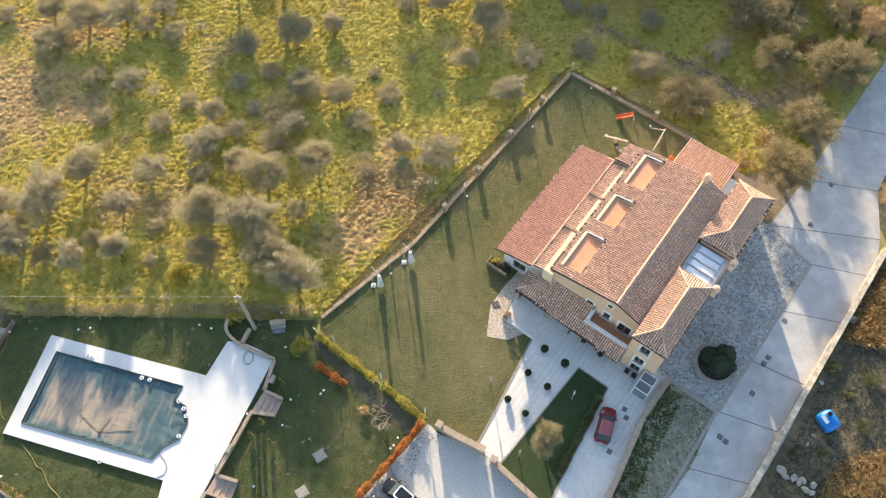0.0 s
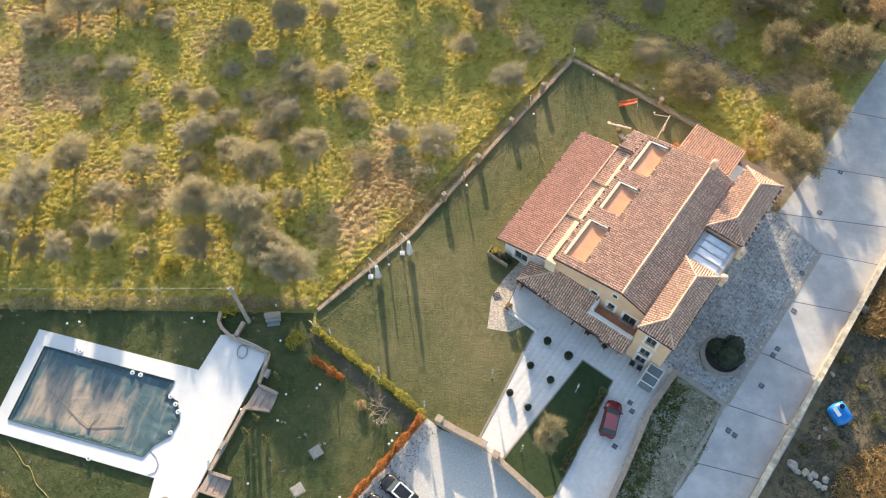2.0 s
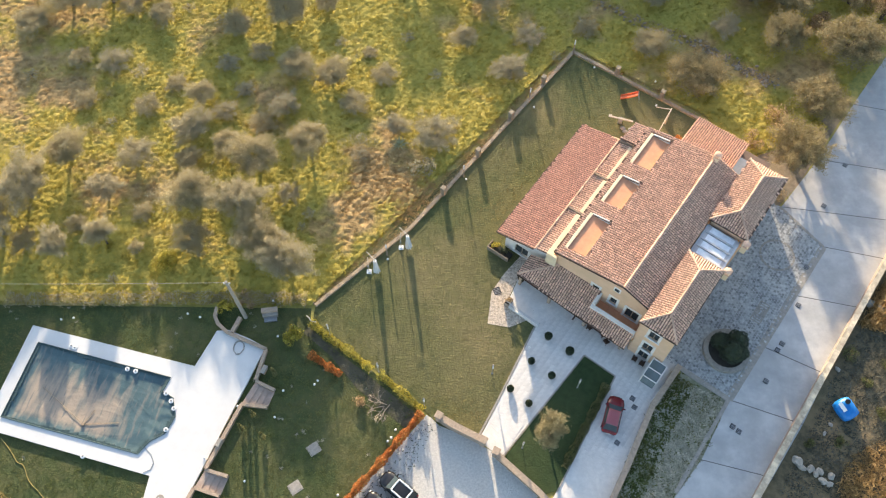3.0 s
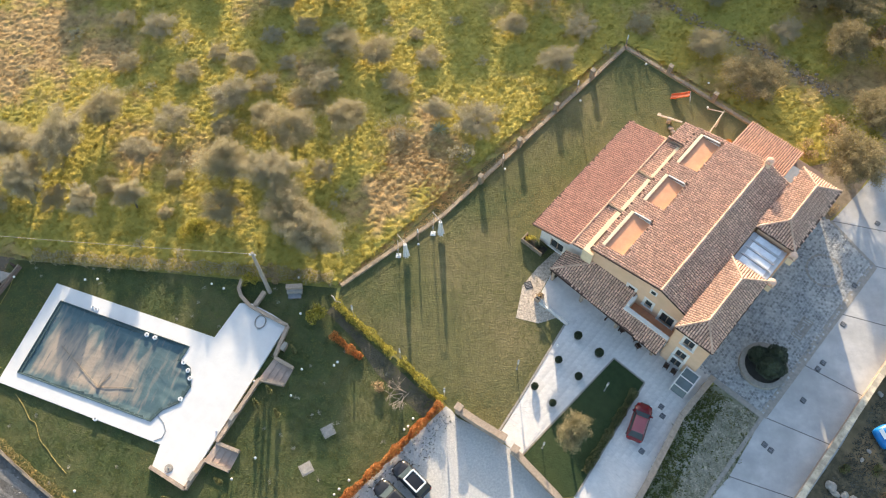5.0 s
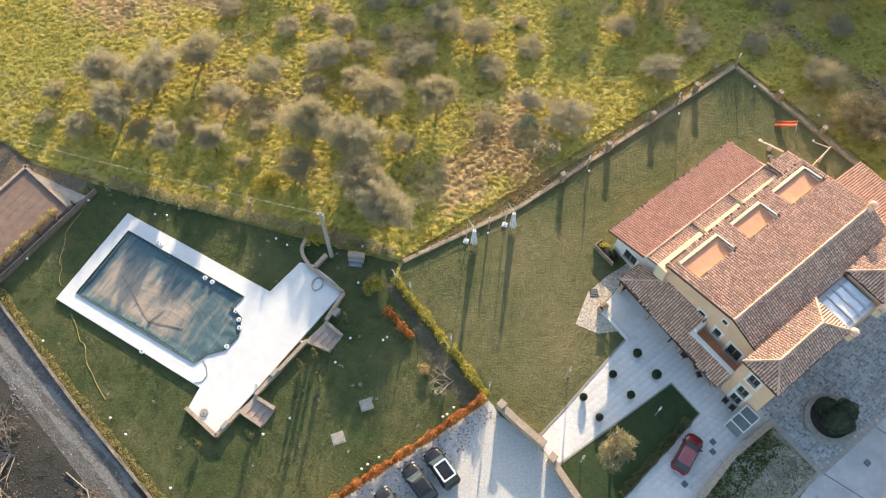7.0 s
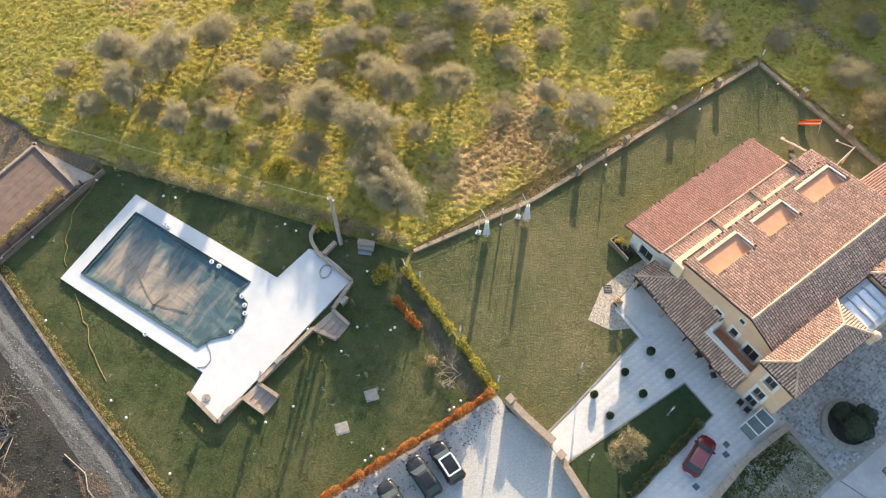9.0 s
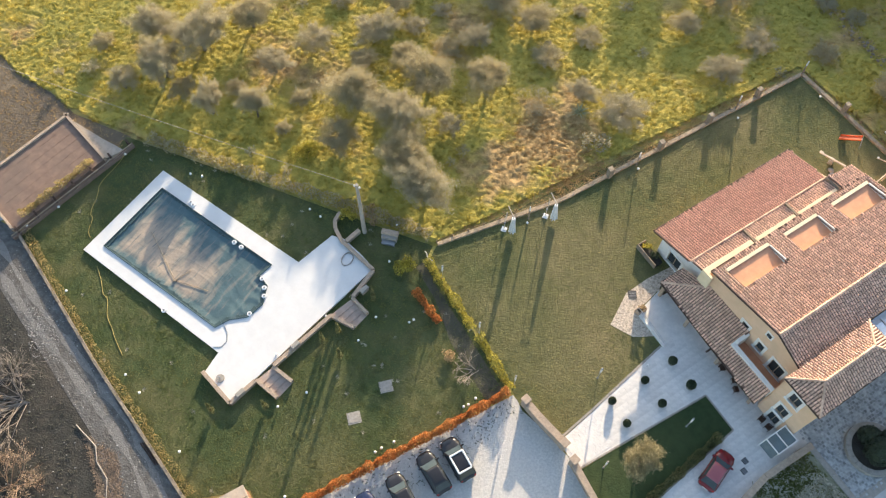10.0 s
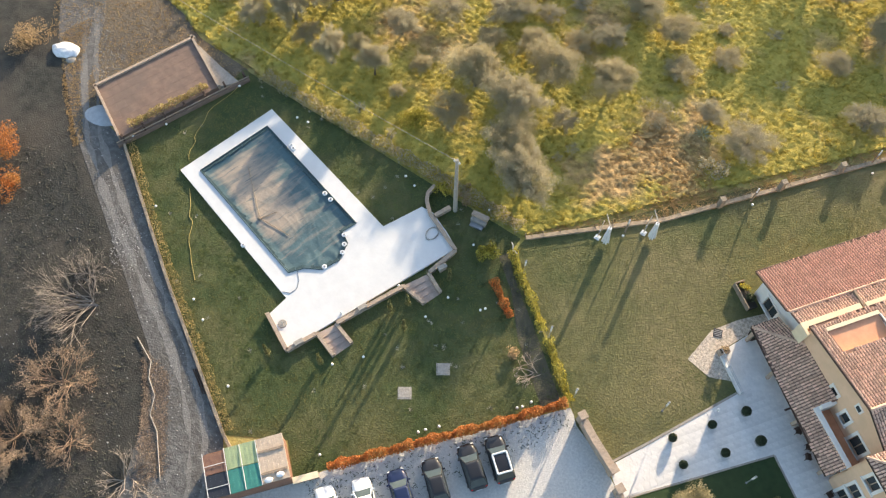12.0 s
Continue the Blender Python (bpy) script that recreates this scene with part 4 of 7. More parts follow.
# low wing along the lawn
wall_run("wall", (1.3, 0.4), (17.3, 0.4), 0, 4.55, 4.55, 0.35, M_OCHRE, villa, [(2.5, 3.7, 0.9, 2.3), (6.5, 7.7, 0.9, 2.3), (10.5, 11.7, 0.9, 2.3), (14.0, 15.2, 0.9, 2.3)])
wall_run("wall", (1.3, 6.0), (1.3, 0.2), 0, 6.1, 4.5, 0.35, M_WHITE, villa, [(2.6, 4.6, 0.1, 2.3)], "white rendered end wall")
wall_run("wall", (17.3, 0.2), (17.3, 6.4), 0, 4.5, 6.2, 0.35, M_OCHRE, villa)
window(1.3, 1.55, 3.2, 0.5, 2.3, villa, -1, 1)
low = [(0.0, -0.3), (17.6, -0.3), (17.2, 4.35), (0.0, 4.3)]
roof = roof_slab("roof", low, z_low, villa)
tile_cover("roof_tiles", low, z_low, (0, -1), M_TILE_RED, roof, seed=2, label="clean red barrel tiles")
fascia((-0.05, -0.42, 4.5), (17.6, -0.42, 4.5), roof)
fascia((-0.08, -0.3, 4.52), (-0.08, 4.2, 5.8), roof, name="verge_board")
ridge_row((0.0, 4.38, 5.98), (17.2, 4.42, 5.98), roof, 0.11)
# strip of older tiles above it, in three bays, each with its cream parapet
for u0, u1, sh in ((0.15, 6.2, 0.0), (6.3, 11.5, 0.12), (11.6, 16.9, 0.2)):
    strip = [(u0, 4.5), (u1, 4.5), (u1, 5.75 + sh), (u0, 5.75 + sh)]
    r2 = roof_slab("roof", strip, z_low, villa)
    tile_cover("roof_tiles", strip, z_low, (0, -1), M_TILE, r2, seed=int(u0) + 5, label="aged pinkish barrel tiles")
    zc = z_low(0, 5.75 + sh)
    part("parapet", box(bmesh.new(), u0 + 0.05, u1 - 0.25, -6.38, -5.72 - sh, 4.6, zc + 0.16, 0.02), M_CREAM, villa, "cream rendered parapet top")
    part("bay_step", box(bmesh.new(), u1 - 0.1, u1 + 0.1, -6.38, -4.5, 4.9, zc + 0.12), M_TIMBER, villa, "weathered strip between roof bays")
part("channel_floor", box(bmesh.new(), 0.38, 1.2, -6.75, -6.40, 5.2, 6.1), M_TERRACOTTA, villa, "terracotta floored roof channel")
part("parapet", box(bmesh.new(), 0.1, 0.38, -6.9, -5.72, 4.4, z_low(0, 5.75) + 0.17, 0.02), M_CREAM, villa, "cream rendered parapet end")

# main block
GW = 0.75
wall_run("wall", (GW, 6.6), (GW, 14.45), 0, 6.75, 8.25, 0.4, M_OCHRE, villa, [(4.75, 5.5, 4.05, 5.2), (6.95, 7.7, 3.6, 4.9)])
wall_run("wall", (GW, 14.45), (GW, 17.5), 0, 8.25, 7.1, 0.4, M_OCHRE, villa, [(1.05, 2.5, 2.75, 4.75)])
window(GW, 11.35, 12.1, 4.05, 5.2, villa, -1, 0)
window(GW, 13.55, 14.3, 3.6, 4.9, villa, -1, 0)
window(GW, 15.5, 16.95, 2.75, 4.75, villa, -1, 1, "french_window")
part("vent_frame", box(bmesh.new(), GW - 0.26, GW - 0.12, -14.3, -13.5, 6.5, 7.3, 0.01), M_WHITE, villa, "white framed attic vent")
part("vent_grille", box(bmesh.new(), GW - 0.28, GW - 0.262, -14.15, -13.65, 6.65, 7.15), M_GLASS, villa)
wall_run("wall", (19.5, 6.4), (19.5, 14.45), 0, 6.75, 8.25, 0.4, M_OCHRE, villa)
wall_run("wall", (19.5, 14.45), (19.5, 17.5), 0, 8.25, 7.1, 0.4, M_OCHRE, villa)
wall_run("wall", (GW, 6.75), (19.5, 6.75), 0, 6.72, 6.72, 0.35, M_CREAM, villa)
wall_run("wall", (GW, 17.35), (19.5, 17.35), 0, 7.05, 7.05, 0.35, M_OCHRE, villa)
PITS = [(1.55, 6.45, 7.3, 9.35), (8.5, 12.4, 7.4, 9.45), (14.55, 19.05, 7.4, 9.45)]
north = [(0.42, 6.45), (19.85, 6.45), (19.85, 14.45), (0.42, 14.45)]
south = [(0.42, 14.45), (19.85, 14.45), (19.85, 17.45), (0.42, 17.45)]
roof = roof_slab("roof", north, z_main, villa, holes=PITS)
tile_cover("roof_tiles", north, z_main, (0, -1), M_TILE, roof, PITS, seed=21, label="aged pinkish barrel tiles")
roof_s = roof_slab("roof", south, z_main, villa)
tile_cover("roof_tiles", south, z_main, (0, 1), M_TILE, roof_s, seed=22, label="aged lichen-spotted barrel tiles")
ridge_row((0.4, 14.45, 8.58), (19.9, 14.45, 8.58), roof, 0.15)
fascia((0.36, 6.4, 6.93), (0.36, 14.45, 8.45), roof, name="verge_board")
fascia((0.36, 14.45, 8.45), (0.36, 17.5, 7.28), roof_s, name="verge_board")
fascia((0.4, 6.38, 6.9), (19.9, 6.38, 6.9), roof)
for u0, u1, v0, v1 in PITS:
    zb = z_main(0, v0) - 0.10
    part("terrace_floor", box(bmesh.new(), u0, u1, -v1, -v0, zb - 0.1, zb), M_TERRACOTTA, villa, "terracotta paved roof terrace")
    part("terrace_wall", box(bmesh.new(), u0 - 0.1, u1 + 0.1, -v0, -v0 + 0.34, zb - 0.1, z_main(0, v0) + 0.08, 0.02), M_CREAM, villa, "cream rendered terrace kerb")
    part("terrace_wall", box(bmesh.new(), u0, u1, -v1 - 0.12, -v1, zb - 0.1, z_main(0, v1) - 0.02), M_CREAM, villa, "cream rendered terrace wall")
    for x0, x1, up in ((u0 - 0.14, u0, -0.02), (u1, u1 + 0.10, 0.16)):
        part("terrace_wall", prism(bmesh.new(), [(x0, -v1), (x1, -v1), (x1, -v0), (x0, -v0)], zb - 0.1, lambda x, y, k=up: z_main(0, -y) + k), M_WHITE, villa, "white rendered terrace wall")
    part("coping", box(bmesh.new(), u1 - 0.04, u1 + 0.2, -v1 - 0.14, -v1 + 0.12, z_main(0, v1) + 0.16, z_main(0, v1) + 0.22), M_FASCIA, villa, "dark coping")
# stepped roof piece at the far end of the parapets
tail = [(16.95, 4.55), (19.85, 4.9), (19.85, 6.45), (16.95, 6.45)]
r3 = roof_slab("roof", tail, lambda u, v: z_main(u, v) - 0.05, villa)
tile_cover("roof_tiles", tail, lambda u, v: z_main(u, v) - 0.05, (0, -1), M_TILE, r3, seed=25, label="aged pinkish barrel tiles")
wall_run("wall", (17.1, 4.8), (19.6, 5.1), 0, 6.3, 6.3, 0.3, M_OCHRE, villa)
wall_run("wall", (17.05, 4.66), (17.05, 6.4), 4.5, 6.35, 6.65, 0.2, M_OCHRE, villa)
wall_run("wall", (19.5, 5.0), (19.5, 6.5), 0, 6.4, 6.65, 0.3, M_OCHRE, villa)


# hipped wings towards the courtyard
def hipped_wing(u0, u1, v0, v1, eave, rise, seed, inset=2.05):
    vm = (v0 + v1) / 2
    half = (v1 - v0) / 2
    ua, ub = u0 + inset, u1 - inset
    zt = eave + rise
    slopes = [
        ([(u0, v0), (u1, v0), (ub, vm), (ua, vm)], lambda u, v: eave + rise * (v - v0) / half, (0, -1)),
        ([(u0, v1), (ua, vm), (ub, vm), (u1, v1)], lambda u, v: eave + rise * (v1 - v) / half, (0, 1)),
        ([(u0, v0), (ua, vm), (u0, v1)], lambda u, v: eave + rise * (u - u0) / inset, (-1, 0)),
        ([(u1, v0), (u1, v1), (ub, vm)], lambda u, v: eave + rise * (u1 - u) / inset, (1, 0)),
    ]
    for k, (pts, zf, dn) in enumerate(slopes):
        r = roof_slab("roof", pts, zf, villa, 0.18)
        tile_cover("roof_tiles", pts, zf, dn, M_TILE, r, seed=seed + k, label="aged barrel tiles on a hipped roof")
    ridge_row((ua, vm, zt + 0.1), (ub, vm, zt + 0.1), villa, 0.14)
    for cu, cv, eu in ((u0, v0, ua), (u0, v1, ua), (u1, v0, ub), (u1, v1, ub)):
        ridge_row((cu, cv, eave + 0.1), (eu, vm, zt + 0.1), villa, 0.12, "hip_tiles")
    for a, b in (((u0, v0), (u0, v1)), ((u0, v1), (u1, v1)), ((u1, v1), (u1, v0))):
        fascia((*a, eave - 0.06), (*b, eave - 0.06), villa)


hipped_wing(-1.45, 8.4, 17.5, 21.6, 7.65, 1.05, 40)
hipped_wing(12.9, 22.2, 17.5, 21.9, 7.65, 1.05, 50)
AU = -1.15
wall_run("wall", (AU, 17.75), (AU, 21.25), -0.1, 7.6, 7.6, 0.35, M_OCHRE, villa, [(1.1, 2.15, -0.1, 1.85), (1.1, 2.15, 2.35, 4.0), (1.1, 2.15, 5.45, 7.1)])
window(AU, 18.85, 19.9, 5.45, 7.1, villa, -1, 1)
window(AU, 18.85, 19.9, 2.35, 4.0, villa, -1, 1)
window(AU, 18.85, 19.9, 0.0, 1.85, villa, -1, 1, "door")
wall_run("wall", (AU, 17.75), (8.2, 17.75), 0, 7.6, 7.6, 0.3, M_OCHRE, villa)
wall_run("wall", (AU - 0.17, 21.25), (8.2, 21.25), 0, 7.6, 7.6, 0.35, M_OCHRE, villa, [(2.0, 3.1, 1.0, 2.6), (6.0, 7.1, 1.0, 2.6), (2.0, 3.1, 4.2, 5.7), (6.0, 7.1, 4.2, 5.7)])
wall_run("wall", (8.1, 17.8), (8.1, 21.25), 0, 7.6, 7.6, 0.3, M_OCHRE, villa)
wall_run("wall", (13.2, 17.8), (13.2, 21.5), 0, 7.6, 7.6, 0.3, M_OCHRE, villa)
wall_run("wall", (13.1, 21.5), (22.0, 21.5), 0, 7.6, 7.6, 0.35, M_OCHRE, villa, [(2.0, 3.1, 1.0, 2.6), (5.6, 6.7, 1.0, 2.6), (2.0, 3.1, 4.2, 5.7), (5.6, 6.7, 4.2, 5.7)])
wall_run("wall", (21.9, 17.8), (21.9, 21.5), 0, 7.6, 7.6, 0.35, M_OCHRE, villa)
# glazed entrance roof between the wings
gl = part("glass_roof", box(bmesh.new(), 8.55, 12.75, -21.3, -17.6, 6.75, 6.95, 0.02), M_GLAZEFRAME, villa, "grey metal framed glass roof")
wall_run("wall", (8.2, 20.9), (13.1, 20.9), 0, 6.75, 6.75, 0.3, M_OCHRE, villa, [(1.6, 3.3, 0.1, 2.4)])
for k in range(4):
    u0 = 8.85 + 0.98 * k
    bm = bmesh.new()
    prism(bm, [(u0 + 0.08, -20.9), (u0 + 0.82, -20.9), (u0 + 0.82, -18.2), (u0 + 0.08, -18.2)], 6.96, lambda x, y: 7.08 + 0.05 * (y + 18.2))
    part("pane", bm, M_SKYGLASS, gl, "pale frosted pane")
    part("glazing_bar", box(bmesh.new(), u0 - 0.08, u0 + 0.04, -21.1, -17.9, 6.96, 7.16), M_GLAZEFRAME, gl)
part("gutter", box(bmesh.new(), 8.5, 12.8, -21.42, -21.2, 6.8, 7.0), M_STEEL, gl)


def chimney(u, v, z0, h=1.3):
    c = part("chimney", box(bmesh.new(), u - 0.3, u + 0.3, -v - 0.3, -v + 0.3, z0, z0 + h, 0.02), M_CREAM, villa, "pale rendered chimney")
    part("chimney_cap", box(bmesh.new(), u - 0.42, u + 0.42, -v - 0.42, -v + 0.42, z0 + h, z0 + h + 0.1, 0.02), M_RIDGE, c)
    for su in (-1, 1):
        for sv in (-1, 1):
            part("cap_leg", box(bmesh.new(), u + su * 0.26 - 0.06, u + su * 0.26 + 0.06, -v + sv * 0.26 - 0.06, -v + sv * 0.26 + 0.06, z0 + h + 0.1, z0 + h + 0.34), M_CREAM, c)
    part("cap_dome", ball(bmesh.new(), (u, -v, z0 + h + 0.36), 0.4, 2, (1, 1, 0.45)), M_RIDGE, c)


chimney(19.3, 14.6, 8.2, 0.9)
chimney(12.5, 22.0, 6.2, 1.2)
chimney(8.6, 21.9, 6.2, 1.2)

# north-east wing
ne = [(19.9, 10.0), (25.95, 10.0), (25.95, 16.4), (19.9, 16.4)]
r4 = roof_slab("roof", ne, z_ne, villa)
tile_cover("roof_tiles", ne, z_ne, (1, 0), M_TILE_RED, r4, seed=61, label="red barrel tiles")
wall_run("wall", (19.7, 10.3), (25.6, 10.3), 0, 6.0, 4.9, 0.35, M_OCHRE, villa)
wall_run("wall", (25.6, 10.15), (25.6, 16.25), 0, 4.85, 4.85, 0.35, M_OCHRE, villa)
wall_run("wall", (19.7, 16.1), (25.6, 16.1), 0, 6.0, 4.9, 0.35, M_FASCIA, villa)
part("flat_roof", box(bmesh.new(), 21.9, 26.2, -19.6, -16.35, 3.3, 3.55, 0.02), M_BROWNROOF, villa, "flat brown roof terrace")
wall_run("wall", (22.1, 19.4), (26.0, 19.4), 0, 3.3, 3.3, 0.3, M_OCHRE, villa)
wall_run("wall", (26.0, 16.5), (26.0, 19.4), 0, 3.3, 3.3, 0.3, M_OCHRE, villa)
part("flat_canopy", box(bmesh.new(), 20.1, 22.6, -17.45, -16.5, 6.5, 6.62), M_LEAD, villa, "pale metal roof strip")

# porch roof with the first-floor terrace let into it
porch = [(-2.2, 3.9), (-2.75, 17.55), (-1.1, 17.55), (-1.1, 12.45), (0.55, 12.45), (0.55, 7.2)]
r5 = roof_slab("porch_roof", porch, z_porch, villa, 0.18)
tile_cover("roof_tiles", porch, z_porch, (-1, 0), M_TILE, r5, seed=71, label="aged lichen-spotted barrel tiles")


def z_hip(u, v):
    return 2.95 + 0.495 * (v - 3.9)


hip_top = [(-2.2, 3.9), (0.55, 7.2), (0.55, 3.9)]
r6 = roof_slab("porch_roof", hip_top, z_hip, villa, 0.18)
tile_cover("roof_tiles", hip_top, z_hip, (0, -1), M_TILE, r6, seed=72, label="aged pinkish barrel tiles")
ridge_row((-2.2, 3.9, 3.03), (0.55, 7.2, 4.66), villa, 0.13, "hip_tiles")
fascia((-2.28, 3.9, 2.9), (-2.83, 17.55, 2.9), villa)
fascia((-2.2, 3.85, 2.92), (0.5, 3.85, 2.92), villa)
part("terrace_floor", box(bmesh.new(), -0.95, 0.6, -17.6, -12.55, 2.6, 2.72), M_TERRACOTTA, villa, "terracotta paved first-floor terrace")
part("terrace_parapet", box(bmesh.new(), -1.3, -0.88, -17.6, -12.3, 2.5, 4.0, 0.02), M_WHITE, villa, "white terrace parapet")
part("terrace_parapet", box(bmesh.new(), -0.88, 0.5, -12.65, -12.3, 2.5, 4.5, 0.02), M_WHITE, villa, "white terrace parapet")
for v in (4.2, 8.0, 12.5, 17.0):
    post = part("porch_post", box(bmesh.new(), -1.95, -1.65, -v - 0.15, -v + 0.15, 0, 2.85, 0.02), M_TANSTONE, villa)
part("porch_beam", box(bmesh.new(), -1.98, -1.62, -17.5, -4.0, 2.62, 2.85), M_FASCIA, villa)
for v in (11.5, 13.2):
    part("rafter_end", box(bmesh.new(), -3.05, -2.5, -v - 0.08, -v + 0.08, 2.55, 2.72), M_FASCIA, villa)
# glazed lean-to beside the annexe
lean = thing("glazed_lean_to", VILLA, "small white framed glass lean-to against the annexe", "lean-to")
for su in range(3):
    u = -3.75 + su * 1.1
    part("frame_post", box(bmesh.new(), u - 0.05, u + 0.05, -20.55, -20.45, 0, 2.2), M_WHITE, lean)
    part("frame_bar", box(bmesh.new(), u - 0.05, u + 0.05, -22.1, -20.45, 2.2, 2.28), M_WHITE, lean)
for v in (20.5, 22.05):
    part("frame_rail", box(bmesh.new(), -3.8, -1.45, -v - 0.05, -v + 0.05, 2.28, 2.35), M_WHITE, lean)
part("pane", box(bmesh.new(), -3.7, -1.45, -22.0, -20.55, 2.15, 2.18), M_LEANGLASS, lean, "greenish glass roof")
part("end_pane", box(bmesh.new(), -3.77, -3.73, -22.0, -20.55, 0.4, 2.14), M_LEANGLASS, lean)


# ---- olive trees and other plants ----
def crown_points(rng, n, clumps, rx, rz, zc, cr=(0.45, 0.85), hollow=0.35):
    """Leaf places for a crown: uneven clumps spread through a flattened ball."""
    cen = []
    while len(cen) < clumps:
        p = rng.uniform(-1, 1, 3)
        if 0.12 < np.dot(p, p) < 1 and p[2] > -0.75:
            cen.append(p)
    cen = np.array(cen) * (rx * 0.8, rx * 0.8, rz * 0.8) + (0, 0, zc)
    pick = rng.integers(0, clumps, n)
    d = rng.normal(size=(n, 3))
    d /= np.linalg.norm(d, axis=1, keepdims=True)
    rad = rng.uniform(cr[0], cr[1], clumps)[pick] * rng.uniform(hollow, 1.0, n) ** 0.5
    return cen[pick] + d * rad[:, None] * (1, 1, 0.8), cen


def sprig_points(rng, n, sprigs, rx, rz, zc, floor=-0.45):
    """Leaf places for an olive crown: upright feathery sprigs that fan out from the limbs, with gaps between."""
    start, tip = [], []
    lobes = rng.uniform(0.68, 1.15, 7)
    while len(start) < sprigs:
        p = rng.normal(size=3)
        p /= np.linalg.norm(p)
        if p[2] < floor:
            continue
        k = lobes[int((math.atan2(p[1], p[0]) + math.pi) / 6.2832 * 6.99)] * rng.uniform(0.8, 1.06)
        k *= 0.92 + 0.55 * noise.noise(Vector(p) * 2.1 + Vector((lobes[0] * 40, lobes[1] * 40, 0)))
        start.append(p * k * rng.uniform(0.25, 0.6))
        tip.append(p * k + (0, 0, 0.10))
    start, tip = np.array(start) * (rx, rx, rz) + (0, 0, zc), np.array(tip) * (rx, rx, rz) + (0, 0, zc)
    pick = rng.integers(0, sprigs, n)
    f = rng.uniform(0, 1, n) ** 0.75
    wide = (0.19 * (1 - 0.5 * f) + 0.035)[:, None]
    return start[pick] + (tip - start)[pick] * f[:, None] + rng.normal(size=(n, 3)) * wide, start


def trunk_bm(rng, h, r, tips, lean=0.25):
    bm = bmesh.new()
    base, top = Vector((0, 0, -0.1)), Vector((rng.normal() * lean, rng.normal() * lean, h))
    mid = base.lerp(top, 0.5) + Vector((rng.normal() * 0.1, rng.normal() * 0.1, 0))
    tube(bm, base, mid, r * 1.25, r * 0.9, 8)
    tube(bm, mid, top, r * 0.92, r * 0.75, 8)
    for t in tips:
        t = Vector(t)
        m = top.lerp(t, 0.5) + Vector((0, 0, -0.15))
        tube(bm, top - Vector((0, 0, 0.1)), m, r * 0.5, r * 0.32, 6)
        tube(bm, m, t, r * 0.33, r * 0.1, 6)
    return bm


def tree_kind(seed, name, label, leaf, n=30000, rx=2.35, rz=1.2, zc=1.85, clumps=175, h=1.15, r=0.14, size=0.046, category="olive tree", group="olive trees"):
    rng = np.random.default_rng(seed)
    t = thing(name, pose(0, 0, 0), label, category, group)
    pts, cen = sprig_points(rng, n, clumps, rx, rz, zc)
    part("trunk", trunk_bm(rng, h, r, cen[:: max(1, clumps // 8)]), M_BARK, t)
    part("crown", leaf_mesh("crown", pts, None, size, rng, leaf), leaf, t)
    return t


OLIVE_LABEL = "grey-green olive tree with a short dark trunk in grass"
kinds = [tree_kind(101, "olive_tree", OLIVE_LABEL, M_OLIVE), tree_kind(102, "olive_tree", OLIVE_LABEL, M_OLIVE_GREY, clumps=140, rz=1.25, zc=1.95, h=1.15),
         tree_kind(103, "olive_tree", OLIVE_LABEL, M_OLIVE, clumps=160, rz=1.1), tree_kind(104, "olive_tree", OLIVE_LABEL, M_OLIVE_GREY, clumps=115, n=24000),
         tree_kind(105, "olive_sapling", "small thin grey-green olive sapling in the grass", M_OLIVE_GREY, clumps=40, n=7000, zc=1.8, h=1.0, r=0.11)]
GROVE_WEST = [(-47.1, 68.9, 1.7), (-42.1, 67.6, 2.4), (-44.9, 62.5, 2.2), (-37.3, 61.6, 2.4), (-45.3, 54.5, 2.8), (-37.4, 54.6, 2.5), (-54.8, 49.0, 2.9), (-48.9, 49.2, 2.9), (-51.2, 44.3, 2.4), (-48.1, 43.0, 2.2),
              (-54.9, 41.4, 1.9), (-39.8, 49.5, 1.6), (-35.4, 47.0, 1.7), (-42.8, 45.5, 1.8), (-44.1, 42.1, 1.5), (-39.4, 43.6, 1.3), (-35.6, 42.7, 1.2), (-34.2, 65.2, 1.9), (-30.6, 63.3, 1.8), (-60.3, 45.6, 1.9)]
GROVE_MIDDLE = [(-28.2, 68.6, 1.6), (-27.5, 60.8, 1.6), (-25.4, 64.3, 1.4), (-24.2, 70.1, 2.2), (-19.4, 67.3, 2.3), (-20.2, 61.4, 1.6), (-14.6, 66.2, 2.1), (-11.9, 62.1, 2.6), (-8.4, 66.4, 2.5), (-10.4, 70.5, 1.4),
                (-31.0, 57.9, 2.3), (-22.7, 59.3, 2.4), (-26.6, 55.8, 1.7), (-30.9, 53.7, 1.5), (-22.6, 53.4, 2.9), (-16.9, 55.9, 2.4), (-6.5, 58.8, 1.4), (-29.4, 48.5, 2.6), (-29.0, 43.5, 3.1), (-23.9, 47.2, 2.7),
                (-18.5, 49.5, 1.6), (-21.4, 43.1, 2.6), (-17.9, 40.1, 2.6), (-1.6, 57.0, 3.0)]
